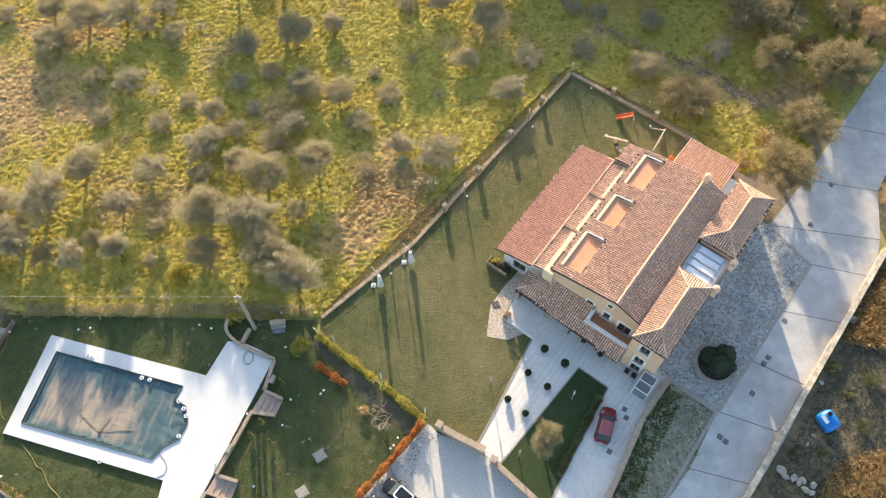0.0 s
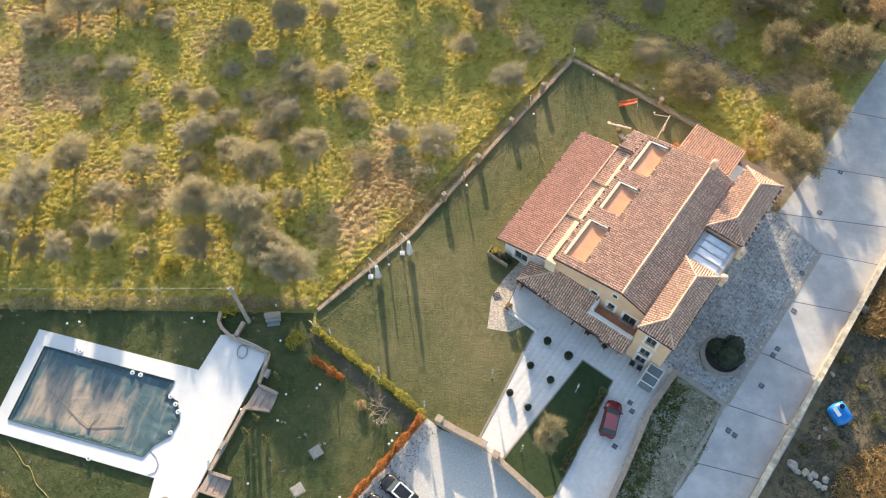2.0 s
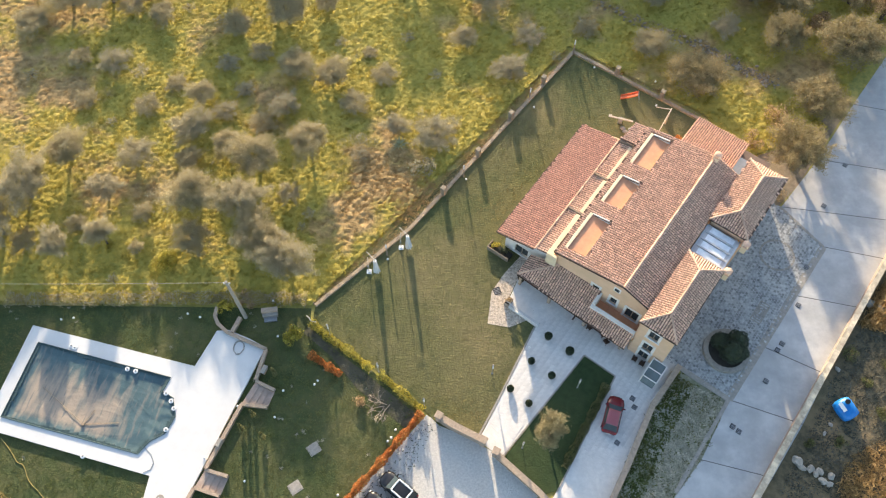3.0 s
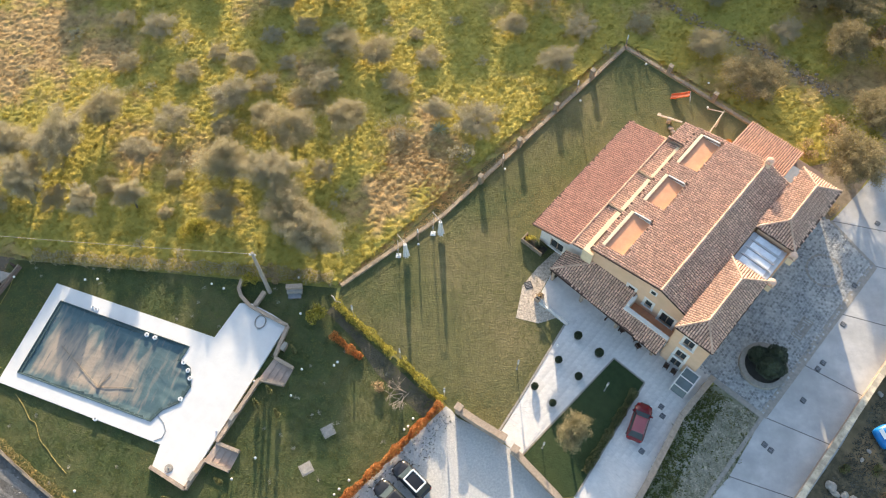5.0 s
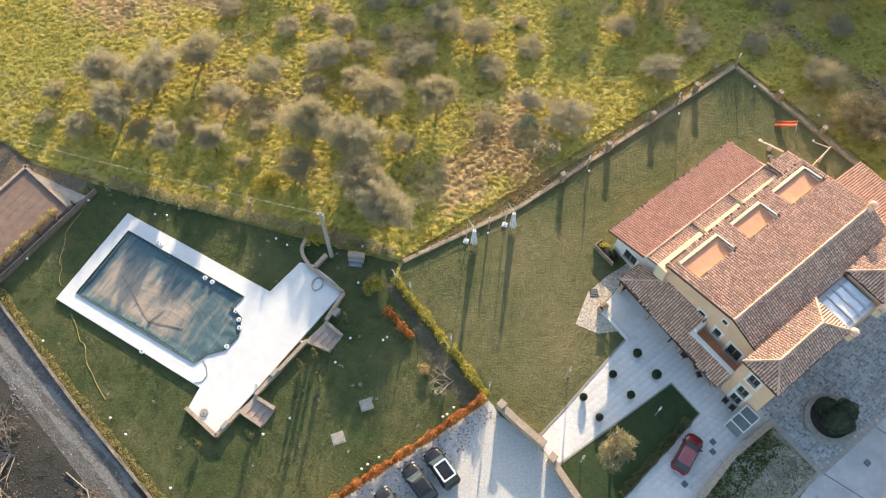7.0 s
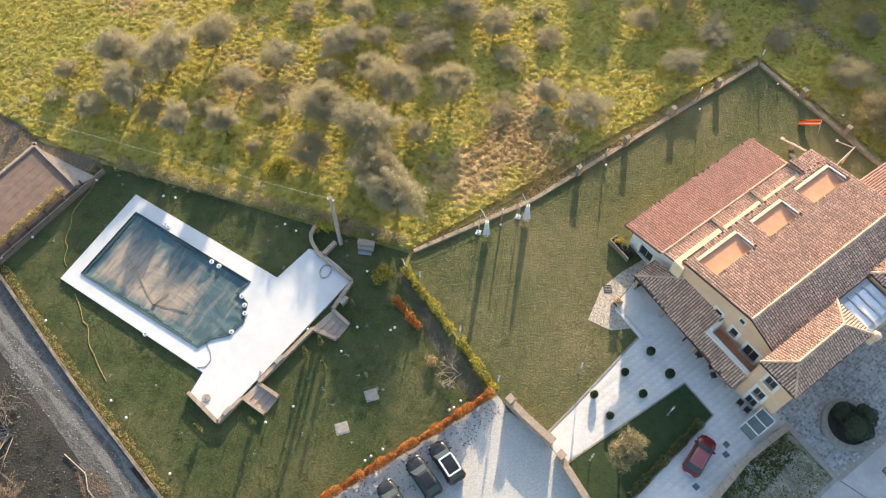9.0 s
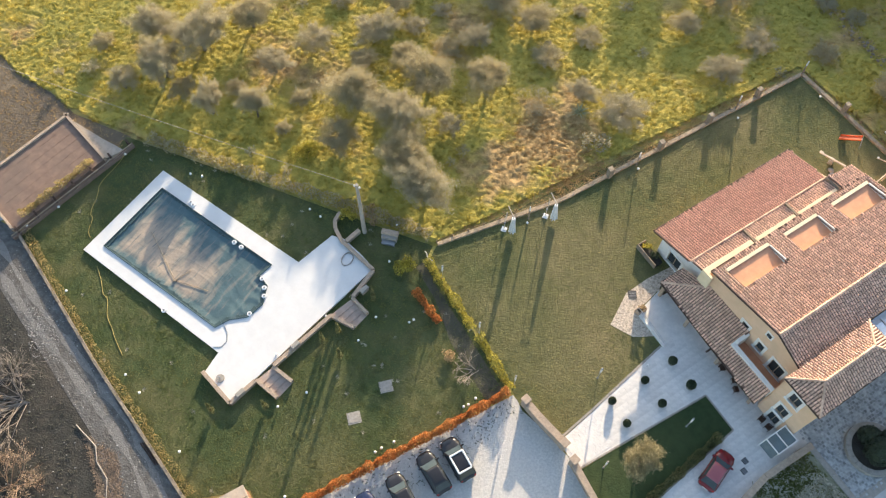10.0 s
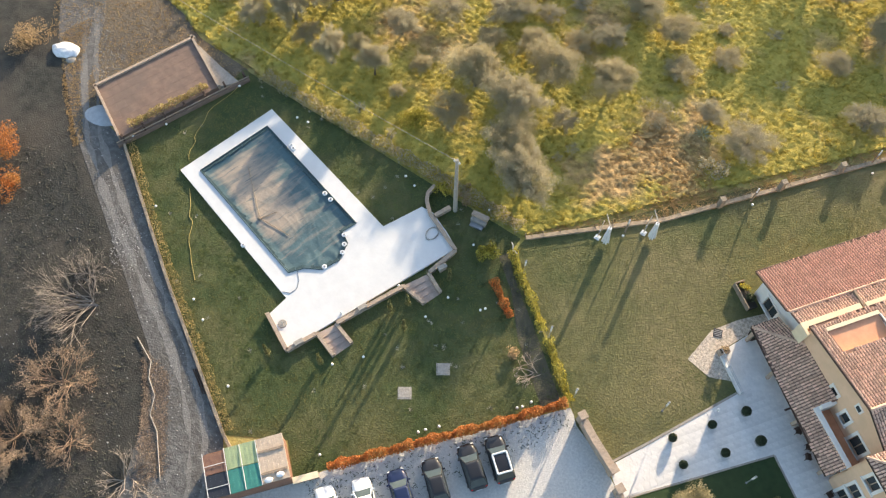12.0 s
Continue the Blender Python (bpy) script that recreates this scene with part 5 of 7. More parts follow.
GROVE_NORTH = [(1.7, 72.5, 1.7), (10.3, 72.8, 2.3), (7.3, 67.1, 1.9), (17.5, 74.4, 2.2), (-61.4, 79.2, 1.9), (-55.0, 80.0, 2.3), (-50.1, 78.2, 2.9), (-44.9, 78.9, 2.7), (-42.1, 78.0, 2.1), (-54.2, 74.2, 2.2),
               (-37.8, 76.3, 1.6), (-40.0, 80.8, 2.0), (-27.5, 74.1, 1.9), (-21.1, 76.1, 2.7), (-16.3, 78.2, 1.6), (-1.9, 82.4, 1.7), (-6.5, 82.3, 2.1), (4.7, 78.7, 2.7), (19.9, 81.5, 1.9), (16.5, 82.7, 1.6),
               (26.9, 79.4, 1.6), (25.2, 70.9, 2.3), (35.3, 74.4, 1.7)]
SAPLINGS = [(-39.0, 66.9, 1.4), (-57.6, 60.5, 1.5), (-41.4, 59.5, 1.4), (-51.7, 55.5, 1.7), (-42.3, 51.0, 1.2), (-37.6, 38.8, 1.2), (-32.9, 38.0, 1.1), (-14.2, 72.2, 1.6), (-16.2, 47.0, 1.5), (-16.9, 45.3, 1.2),
            (-5.6, 72.8, 2.0), (-1.9, 66.9, 1.7), (13.3, 70.0, 1.6), (-34.6, 77.9, 1.6), (-30.4, 75.7, 1.6), (-59.5, 41.9, 2.1), (-63.0, 40.4, 1.1), (-52.7, 66.5, 1.9)]
# unseen trees added past the upper edge to cast shade into the grove
BEYOND = [(-40, 89, 2.7), (-31, 86, 2.9), (-24, 84, 3.0), (-6, 88, 2.6), (3, 87, 2.9), (20, 90, 3.0), (28, 87, 3.0), (-28, 92, 3.2), (38, 90, 3.2)]
rng = np.random.default_rng(77)
used = set()
for k, (x, y, r) in enumerate(GROVE_WEST + GROVE_MIDDLE + GROVE_NORTH + SAPLINGS + BEYOND):
    i = 4 if (x, y, r) in SAPLINGS else int(rng.integers(0, 4))
    s = r / 2.36 * rng.uniform(0.97, 1.06)
    sz = s * rng.uniform(0.92, 1.1)
    if y < 50 and x < -15:
        sz *= 1.12      # the old trees beside the pool garden stand taller
        if x < -30 and y < 48:
            sz = max(sz, 1.2)
    if x > -13 and y < 74:
        sz *= 0.66      # lowered so that their shadows stay off the villa lawn
    elif y > 57:
        sz *= 0.74
    if y > 83:
        sz *= 1.75
    else:
        k = 1 - (1.85 * sz - 0.8 * r) / 78.0
        x, y = x * k, y * k
    m = pose(x, y, 0, 0, 0, float(rng.uniform(0, 360))) @ Matrix.Diagonal((s, s, sz, 1))
    if i not in used:
        used.add(i)
        kinds[i].matrix_basis = m
    else:
        copy_thing(kinds[i], m)

# denser trees on the road side; from y 90 on, unseen ones added for shade
oak = tree_kind(121, "evergreen_tree", "broad olive-brown evergreen tree beside the road", M_OAK_LEAF, 22000, 2.6, 2.0, 2.6, 240, 1.2, 0.2, 0.07, "tree", "roadside trees")
oak.matrix_basis = pose(40.6, 54.6, 0, 0, 0, 20) @ Matrix.Diagonal((1.5, 1.5, 1.2, 1))
for x, y, r, k in ((31.0, 66.4, 2.6, 0.6), (42.4, 72.6, 2.2, 0.8), (39.9, 80.2, 2.1, 0.8), (44.2, 80.0, 2.7, 0.8), (50.8, 70.9, 3.1, 0.9), (44.8, 62.3, 2.5, 0.8), (14.0, 97.0, 3.6, 1.3), (23.0, 98.0, 3.6, 1.3), (31.0, 97.5, 3.6, 1.3), (38.5, 98.0, 3.6, 1.3), (46.0, 97.0, 3.6, 1.3), (55.0, 95.0, 3.6, 1.3), (47.0, 85.0, 2.4, 0.9), (53.0, 80.0, 2.2, 0.8), (10.0, 92.0, 3.4, 1.05), (18.5, 93.5, 3.6, 1.05), (27.0, 92.0, 3.5, 1.05), (34.5, 93.0, 3.4, 1.05), (42.0, 92.0, 3.2, 1.05), (50.0, 90.0, 3.2, 1.05)):
    copy_thing(oak, pose(x, y, 0, 0, 0, x * 37 % 360) @ Matrix.Diagonal((r / 2.6, r / 2.6, k, 1)))
tan = tree_kind(131, "russet_tree", "rounded tree with tan winter leaves beside the road", M_TAN_LEAF, 18000, 2.6, 2.1, 2.8, 220, 1.3, 0.2, 0.075, "tree", "roadside trees")
tan.matrix_basis = pose(56.6, 77.0, 0) @ Matrix.Diagonal((1.25, 1.25, 1.1, 1))
for x, y, r in ((53.5, 50.2, 2.6), (63.0, 86.0, 3.6)):
    copy_thing(tan, pose(x, y, 0, 0, 0, x * 53 % 360) @ Matrix.Diagonal((r / 2.6, r / 2.6, r / 2.7, 1)))
young = tree_kind(141, "young_olive_tree", "pale yellowish olive tree on the small lawn", mat("pale_olive_leaves", (0.36, 0.31, 0.17), (0.25, 0.22, 0.12), 0.9, 0.7, 0.0, island=0.4, translucent=0.25), 9000, 2.1, 1.4, 2.3, 130, 1.3, 0.13, 0.075)
young.matrix_basis = pose(10.3, 21.6, 0.09)


def bush(x, y, r, h, leaf, name, label, n=900, size=0.11, z=0.0, category="bush", group=""):
    rng = np.random.default_rng(int(abs(x * 31 + y * 17) * 10))
    b = thing(name, pose(x, y, z), label, category, group)
    pts, cen = crown_points(rng, n, 12, r, h * 0.5, h * 0.52, (0.3 * r, 0.5 * r))
    pts[:, 2] = np.abs(pts[:, 2])
    bm = bmesh.new()
    for c in cen[::2]:
        tube(bm, (0, 0, -0.05), c, 0.03, 0.012, 5)
    part("stem", bm, M_BARK, b)
    part("foliage", leaf_mesh("foliage", pts, None, size, rng, leaf), leaf, b)
    return b


def hedge(name, line, w, h, leaf, label, per_m=170, size=0.10, z=0.0):
    """A clipped hedge along a line: leaves packed in an uneven band round woody stems."""
    rng = np.random.default_rng(len(label) * 7 + len(line))
    t = thing(name, Matrix(), label, "hedge")
    allp = []
    stems = bmesh.new()
    for p, q in zip(line, line[1:]):
        p, q = np.array(p), np.array(q)
        length = np.linalg.norm(q - p)
        d = (q - p) / length
        s = np.array((-d[1], d[0]))
        n = int(length * per_m)
        f = rng.uniform(0, 1, n)
        wave = 1 + 0.22 * np.sin(f * length * 2.1 + 1) + 0.12 * np.sin(f * length * 5.3)
        off = rng.uniform(-1, 1, n)
        top = h * wave * np.sqrt(np.clip(1.05 - off ** 2 * 0.6, 0, 1))
        zz = z + top * rng.uniform(0.05, 1, n) ** 0.6
        xy = p + d * (f * length)[:, None] + s * (off * w / 2 * wave)[:, None]
        allp.append(np.column_stack([xy, zz]))
        for k in range(int(length / 0.8)):
            c = p + d * (k * 0.8 + 0.4)
            tube(stems, (*c, z - 0.05), (c[0] + rng.normal() * 0.08, c[1] + rng.normal() * 0.08, z + h * 0.7), 0.03, 0.012, 5)
    tagged(part("stem_row", stems, M_BARK, t), kind="stuff")
    part("foliage", leaf_mesh("foliage", np.concatenate(allp), None, size, rng, leaf), leaf, t)
    return t


M_LOWSHRUB = mat("low_shrub_leaves", (0.17, 0.17, 0.065), (0.085, 0.10, 0.038), 1.2, 0.8, 0.0, (0.24, 0.21, 0.10), 0.8, 0.4, island=0.35, translucent=0.3)
hedge("garden_hedge", [(-14.9, 33.6), (-13.2, 32.1), (-10.8, 30.5), (-8.0, 28.2)], 0.9, 0.8, M_YELLOW_LEAF, "low yellow-green hedge along the lawn edge", 260)
hedge("garden_hedge", [(-7.3, 27.9), (-4.8, 25.8), (-2.5, 23.9)], 0.9, 0.8, M_YELLOW_LEAF, "low yellow-green hedge near the car park", 260)
hedge("beech_hedge", [(-2.7, 23.6), (-6.4, 18.9), (-11.6, 12.8), (-16.4, 7.0)], 0.75, 1.2, M_ORANGE_LEAF, "clipped hedge with orange winter leaves beside the car park", 520)
hedge("beech_hedge", [(-14.7, 29.95), (-12.8, 28.7), (-11.2, 27.7)], 0.8, 0.7, M_ORANGE_LEAF, "short row of orange-leaved shrubs on the lawn", 320)
hedge("track_hedge", [(-25.3, 4.5), (-39.6, 12.4), (-47.0, 16.8), (-54.6, 21.7)], 0.95, 0.5, M_STRAW_LEAF, "thin straw-yellow hedge along the retaining wall", 170, 0.07)
hedge("terrace_hedge", [(-55.1, 22.4), (-53.5, 26.8), (-52.0, 31.0)], 0.8, 0.7, M_STRAW_LEAF, "straw-yellow planting along the terrace edge", 240, z=0.78)
hedge("field_edge_growth", [(-48.5, 35.9), (-36.0, 36.1), (-24.5, 36.4), (-15.5, 36.3)], 1.5, 0.7, M_OLIVE, "scruffy growth along the field edge", 260)
hedge("shrub_row", [(16.5, 26.9), (14.0, 22.5), (11.6, 18.3)], 0.8, 0.55, M_LOWSHRUB, "low olive-green shrubs along the small lawn edge", 300, z=0.09)
bush(-16.6, 31.9, 1.1, 1.4, M_YELLOW_LEAF, "round_bush", "round yellowish bush on the lawn", 1300)
bush(-9.0, 24.9, 0.75, 0.8, M_TAN_LEAF, "small_bush", "small dry tan bush on the lawn", 420, 0.09)
bush(-24.3, 35.2, 0.9, 1.2, M_YELLOW_LEAF, "palm_like_bush", "yellow-green spiky bush inside the curved wall", 700)
bush(-31.8, 40.6, 1.7, 0.9, M_YELLOW_LEAF, "field_bush", "wide yellow-green bush at the field edge", 2600, 0.09)
bush(-22.2, 36.2, 1.3, 0.7, M_TAN_LEAF, "dry_bush", "dry tan brush beside the utility pole", 500)
bush(27.0, 57.0, 0.9, 1.6, M_ORANGE_LEAF, "orange_bush", "orange-leaved shrub against the house end", 900)
bush(38.3, 50.4, 1.5, 1.2, M_TAN_LEAF, "dry_bush", "tan dry shrub at the road edge", 800)

bush(-11.0, 56.3, 2.3, 0.9, M_OLIVE_GREY, "bramble", "grey leafless bramble thicket in the grove", 4200, 0.06)
bush(-3.2, 53.2, 1.6, 1.4, M_OLIVE_GREY, "grey_bush", "grey-green scrubby bush in the grove", 900)
bush(48.2, 75.9, 2.0, 1.6, M_TAN_LEAF, "dry_bush", "tan dry thicket in the far grove", 1800, 0.14)
hedge("wall_brush", [(15.0, 84.0), (23.7, 76.8), (32.4, 72.4), (40.5, 66.6)], 1.8, 0.5, M_TAN_LEAF, "dry tan brush growing over the tumbled wall", 90, 0.1)
bush(36.6, 57.4, 1.6, 1.2, M_TAN_LEAF, "dry_bush", "golden dry shrub behind the villa end", 1100, 0.09)
bush(40.3, 60.5, 2.4, 1.6, M_TAN_LEAF, "dry_bush", "reddish tan thicket above the road", 1500, 0.13)
bush(48.6, 64.8, 1.3, 1.0, M_YELLOW_LEAF, "roadside_bush", "yellow-green growth at the road edge", 700)
bush(44.4, 59.6, 1.4, 1.1, M_YELLOW_LEAF, "roadside_bush", "yellow-green growth at the road edge", 800)
for x, y in ((-18.1, 27.6), (-19.8, 23.2), (-20.8, 21.8), (-18.6, 21.0), (-27.3, 11.9), (-22.9, 14.0)):
    b = thing("cypress_sapling", pose(x, y, 0.03), "slender dark cypress sapling on the lawn", "sapling", "cypress saplings")
    rng = np.random.default_rng(int(abs(x) * 100))
    z = rng.uniform(0.1, 1, 420)
    a = rng.uniform(0, 6.28, 420)
    rr = 0.36 * (1 - z * 0.8) * rng.uniform(0.3, 1, 420)
    part("trunk", tube(bmesh.new(), (0, 0, -0.05), (0, 0, 2.2), 0.03, 0.01, 6), M_BARK, b)
    part("foliage", leaf_mesh("foliage", np.column_stack([rr * np.cos(a), rr * np.sin(a), z * 2.5]), None, 0.10, rng, M_LOWSHRUB), M_LOWSHRUB, b)
# clipped box balls on the patio
box_pts = np.random.default_rng(9).normal(size=(1500, 3))
box_pts = box_pts / np.linalg.norm(box_pts, axis=1, keepdims=True) * np.random.default_rng(10).uniform(0.85, 1.0, (1500, 1)) * 0.44 + (0, 0, 0.55)
first = None
for x, y, s in ((10.66, 32.16, 0.95), (12.84, 30.48, 1.08), (8.75, 29.37, 0.88), (10.8, 27.79, 0.92), (6.46, 26.33, 0.88), (8.31, 24.8, 0.86)):
    m = pose(x, y, 0.08, 0, 0, x * 50) @ Matrix.Diagonal((s, s, s, 1))
    if first is None:
        first = thing("box_ball", m, "clipped dark green box ball set in the patio", "topiary", "box balls")
        part("stem", tube(bmesh.new(), (0, 0, -0.02), (0, 0, 0.4), 0.05, 0.04, 8), M_BARK, first)
        part("foliage", leaf_mesh("foliage", box_pts, None, 0.08, np.random.default_rng(8), M_DARK_LEAF), M_DARK_LEAF, first)
        part("core", ball(bmesh.new(), (0, 0, 0.55), 0.38, 2), M_DARK_LEAF, first)
        part("edging", tube(bmesh.new(), (0, 0, -0.03), (0, 0, 0.03), 0.4, 0.38, 14), M_KERB, first)
    else:
        copy_thing(first, m)
# round stone planter with dark shrubs in the courtyard
pl = thing("round_planter", pose(29.45, 30.75, 0.05), "round stone planter bed in the cobbled courtyard", "planter")
for k in range(26):
    a0, a1 = 2 * math.pi * k / 26 + 0.006, 2 * math.pi * (k + 1) / 26 - 0.006
    part("rim_stone", prism(bmesh.new(), [(r * math.cos(a), r * math.sin(a)) for r, a in ((1.95, a0), (2.45, a0), (2.45, a1), (1.95, a1))], -0.1, 0.5), M_KERB, pl)
part("soil", tube(bmesh.new(), (0, 0, -0.1), (0, 0, 0.3), 1.97, 1.97, 28), M_SCRUB, pl)
M_DOME = mat("clipped_shrub_leaves", (0.075, 0.095, 0.06), (0.045, 0.06, 0.04), 1.5, 0.7, 0.0, island=0.3, translucent=0.1)
for k, (x, y, r) in enumerate(((28.75, 31.5, 0.95), (30.5, 31.6, 1.1), (29.7, 30.3, 1.25), (30.75, 30.35, 0.8))):
    rng = np.random.default_rng(500 + k)
    t = thing("dark_shrub", pose(x, y, 0.3), "dark green clipped round shrub in the stone planter", "shrub", "planter shrubs")
    d = rng.normal(size=(int(4200 * r), 3))
    d /= np.linalg.norm(d, axis=1, keepdims=True)
    wob = np.array([1 + 0.22 * noise.noise(Vector(v) * 2.4 + Vector((k * 5, 0, 0))) for v in d])
    p = d * (wob * rng.uniform(0.9, 1.03, len(d)) * r)[:, None] * (1, 1, 0.95) + (0, 0, r * 0.85)
    part("stem", tube(bmesh.new(), (0, 0, -0.1), (0, 0, r * 0.6), 0.07, 0.05, 8), M_BARK, t)
    part("core", ball(bmesh.new(), (0, 0, r * 0.85), r * 0.8, 2), M_DARK_LEAF, t)
    part("foliage", leaf_mesh("foliage", p[p[:, 2] > 0.02], None, 0.07, rng, M_DOME), M_DOME, t)

# leafless trees and thickets
M_PALE_TWIG = mat("pale_brown_twigs", (0.36, 0.25, 0.17), (0.22, 0.15, 0.10), 2.0, 0.95, 0.0, island=0.3)


M_DEAD_LEAF = mat("dead_leaves", (0.44, 0.33, 0.23), (0.28, 0.21, 0.15), 0.9, 0.9, 0.0, island=0.3, translucent=0.3)


def branching(bm, rng, p, d, length, r, depth):
    """One limb that forks as it goes."""
    q = p + d * length
    tube(bm, p, q, r, r * 0.7, 4 if depth < 3 else 3, False)
    if depth == 0:
        return
    for _ in range(2 if rng.uniform() < 0.55 else 3):
        turn = Vector(rng.normal(size=3)) * 0.42
        branching(bm, rng, p.lerp(q, rng.uniform(0.55, 1.0)), (d + turn + Vector((0, 0, 0.05))).normalized(), length * rng.uniform(0.62, 0.85), r * 0.62, depth - 1)


def leafless_tree(x, y, r, h, limbs, material, label, seed, fallen=None, leaves=0):
    """A leafless crown of forking limbs, with a few dead leaves left on it where asked."""
    rng = np.random.default_rng(seed)
    t = thing("leafless_tree", pose(x, y, 0), label, "tree", "leafless trees")
    bm = bmesh.new()
    for k in range(limbs):
        a = 2 * math.pi * k / limbs + rng.normal() * 0.2 if fallen is None else fallen + rng.normal() * 0.55
        d = Vector((math.cos(a), math.sin(a), h / r * rng.uniform(0.5, 1.3))).normalized()
        branching(bm, rng, Vector((rng.normal() * 0.25, rng.normal() * 0.25, 0.0)), d, r * rng.uniform(0.28, 0.42), 0.05, 4)
    for v in bm.verts:
        v.co.z = max(v.co.z, -0.02)
    pts = np.array([v.co for v in bm.verts])
    tagged(part("branch_mass", bm, material, t), kind="stuff")
    if leaves:
        tips = pts[rng.integers(0, len(pts), leaves)] + rng.normal(size=(leaves, 3)) * 0.12
        tips[:, 2] = np.abs(tips[:, 2])
        part("dead_leaves", leaf_mesh("dead_leaves", tips, None, 0.06, rng, M_DEAD_LEAF), M_DEAD_LEAF, t, "dead tan leaves")


leafless_tree(-44.0, 6.3, 6.2, 2.2, 26, M_TWIG, "wide leafless grey tree sprawling over bare ground", 201, radians(232))
leafless_tree(-40.4, -0.6, 4.6, 2.6, 15, M_PALE_TWIG, "leafless tan tree beside the track", 202, None, 5000)
leafless_tree(-40.2, -6.4, 4.2, 2.8, 16, M_PALE_TWIG, "tan tree thick with dead leaves beside the track", 203, None, 12000)
leafless_tree(-36.0, -4.0, 3.0, 1.8, 12, M_PALE_TWIG, "leafless tan tree beside the track", 204, None, 1600)
leafless_tree(-29.6, -3.6, 3.2, 0.9, 16, M_TWIG, "low leafless grey thicket beside the track", 205)
leafless_tree(-46.5, 14.2 - 6.0, 2.6, 0.8, 12, M_TWIG, "low leafless grey thicket beside the track", 207)
M_BRANCH = mat("bleached_branches", (0.50, 0.41, 0.31), (0.36, 0.29, 0.22), 2.0, 0.95, 0.0, island=0.2)
leafless_tree(-6.3, 24.6, 2.4, 0.8, 6, M_BRANCH, "bare pale branches of a small tree by the hedge", 206, radians(215))
for x, y, r in ((-64.3, 13.2, 2.6), (-60.6, 9.6, 2.3)):
    bush(x, y, r, 2.4, M_ORANGE_LEAF, "orange_bush", "orange-leaved bush on the dark western ground", 3200, 0.09)
bush(-73.4, 24.5, 2.4, 1.2, M_TAN_LEAF, "dry_bush", "tan dry bush beside the farm track", 2200, 0.09)
# spiky pale rosette among the straw
ag = thing("agave", pose(-6.1, 56.8, 0.05), "spiky pale green agave among straw-coloured grass", "agave")
M_AGAVE = mat("agave_leaf", (0.36, 0.35, 0.19), (0.27, 0.27, 0.14), 2.0, 0.6, 0.0)
rng = np.random.default_rng(88)
for k in range(26):
    a, tilt, ln = k * 2.4, rng.uniform(0.25, 1.15), rng.uniform(1.0, 1.5)
    d, sd = Vector((math.cos(a) * math.cos(tilt), math.sin(a) * math.cos(tilt), math.sin(tilt))), Vector((-math.sin(a), math.cos(a), 0))
    bm = bmesh.new()
    rings = [[bm.verts.new(d * (ln * f) + sd * w * e + Vector((0, 0, lift - 0.25 * f * f))) for e, lift in ((-1, 0.02), (0, -0.03), (1, 0.02), (0, 0.0))] for f, w in ((0.0, 0.05), (0.4, 0.075), (0.8, 0.04), (1.0, 0.006))]
    for ra, rb in zip(rings, rings[1:]):
        for i in range(4):
            bm.faces.new((ra[i], ra[(i + 1) % 4], rb[(i + 1) % 4], rb[i]))
    part("leaf", bm, M_AGAVE, ag)


# tall meadow grass in the grove, thinner and drier in patches
rng = np.random.default_rng(300)
MEADOW = [(-84.0, 46.0), (-67.0, 38.3), (-61.9, 37.4), (-57.9, 35.9), (-50.0, 35.8), (-49.0, 35.6), (-15.0, 35.5), (15.3, 72.2), (31.5, 61.3), (33.0, 57.5), (36.5, 55.6), (42.5, 58.2), (56.4, 73.2), (66.0, 86.0), (66.0, 96.0), (-80.0, 96.0)]
TERRACE_PLOT = [(-62.0, 22.0), (-54.0, 19.5), (-48.0, 34.0), (-58.0, 36.5), (-72.0, 32.0)]
DRY = [(-58.0, 66.0, 11.0, 8.0), (-8.0, 52.5, 6.0, 5.5), (-11.5, 46.5, 4.5, 5.0), (-49.0, 65.0, 6.0, 4.0), (44.0, 68.0, 5.0, 4.0)]


def in_plan(x, y, pts):
    """Which of many places lie inside a plan outline."""
    odd = np.zeros(len(x), bool)
    for (xi, yi), (xj, yj) in zip(pts, pts[-1:] + pts[:-1]):
        if yi != yj:
            odd ^= ((yi > y) != (yj > y)) & (x < (xj - xi) * (y - yi) / (yj - yi) + xi)
    return odd


def field(x, y, f, seed):
    """Smooth noise over the plan at f waves a metre."""
    return np.array([noise.noise(Vector((a * f, b * f, seed))) for a, b in zip(x, y)])


def dryness(x, y):
    """0 in green grass to 1 in straw: worn patches with ragged edges."""
    wob = 0.55 * field(x, y, 0.35, 7.0) + 0.3 * field(x, y, 1.1, 4.0)
    d = np.full(len(x), -1.0)
    for a, b, c, e in DRY:
        d = np.maximum(d, 1.15 - np.sqrt(((x - a) / c) ** 2 + ((y - b) / e) ** 2) + wob)
    d = np.maximum(d, 1.1 * (field(x, y, 0.11, 9.0) + 0.7 * wob) - 0.12)
    return np.clip(d * 1.5, 0, 1)


# the turf itself: a sheet of soft tussocks half a metre to a metre apart
STEP = 0.2
gx, gy = np.meshgrid(np.arange(-84.0, 66.2, STEP), np.arange(35.4, 97.0, STEP), indexing="ij")
nx, ny = gx.shape
fx, fy = gx.ravel(), gy.ravel()
warp = 0.5 * field(fx, fy, 0.5, 1.0)
hump = field(fx + warp, fy * 1.5 + warp, 1.3, 2.0)
small = field(fx, fy * 1.5, 2.3, 3.0)
swell = field(fx, fy, 0.16, 5.0)
high = 0.10 + 0.14 * (1.0 - 1.8 * np.abs(hump)) * (0.8 + 0.5 * swell) + 0.19 * small
edge = in_plan(fx, fy, MEADOW) & ~in_plan(fx, fy, LAWN) & ~in_plan(fx, fy, TERRACE_PLOT)
keep = edge.reshape(nx, ny)
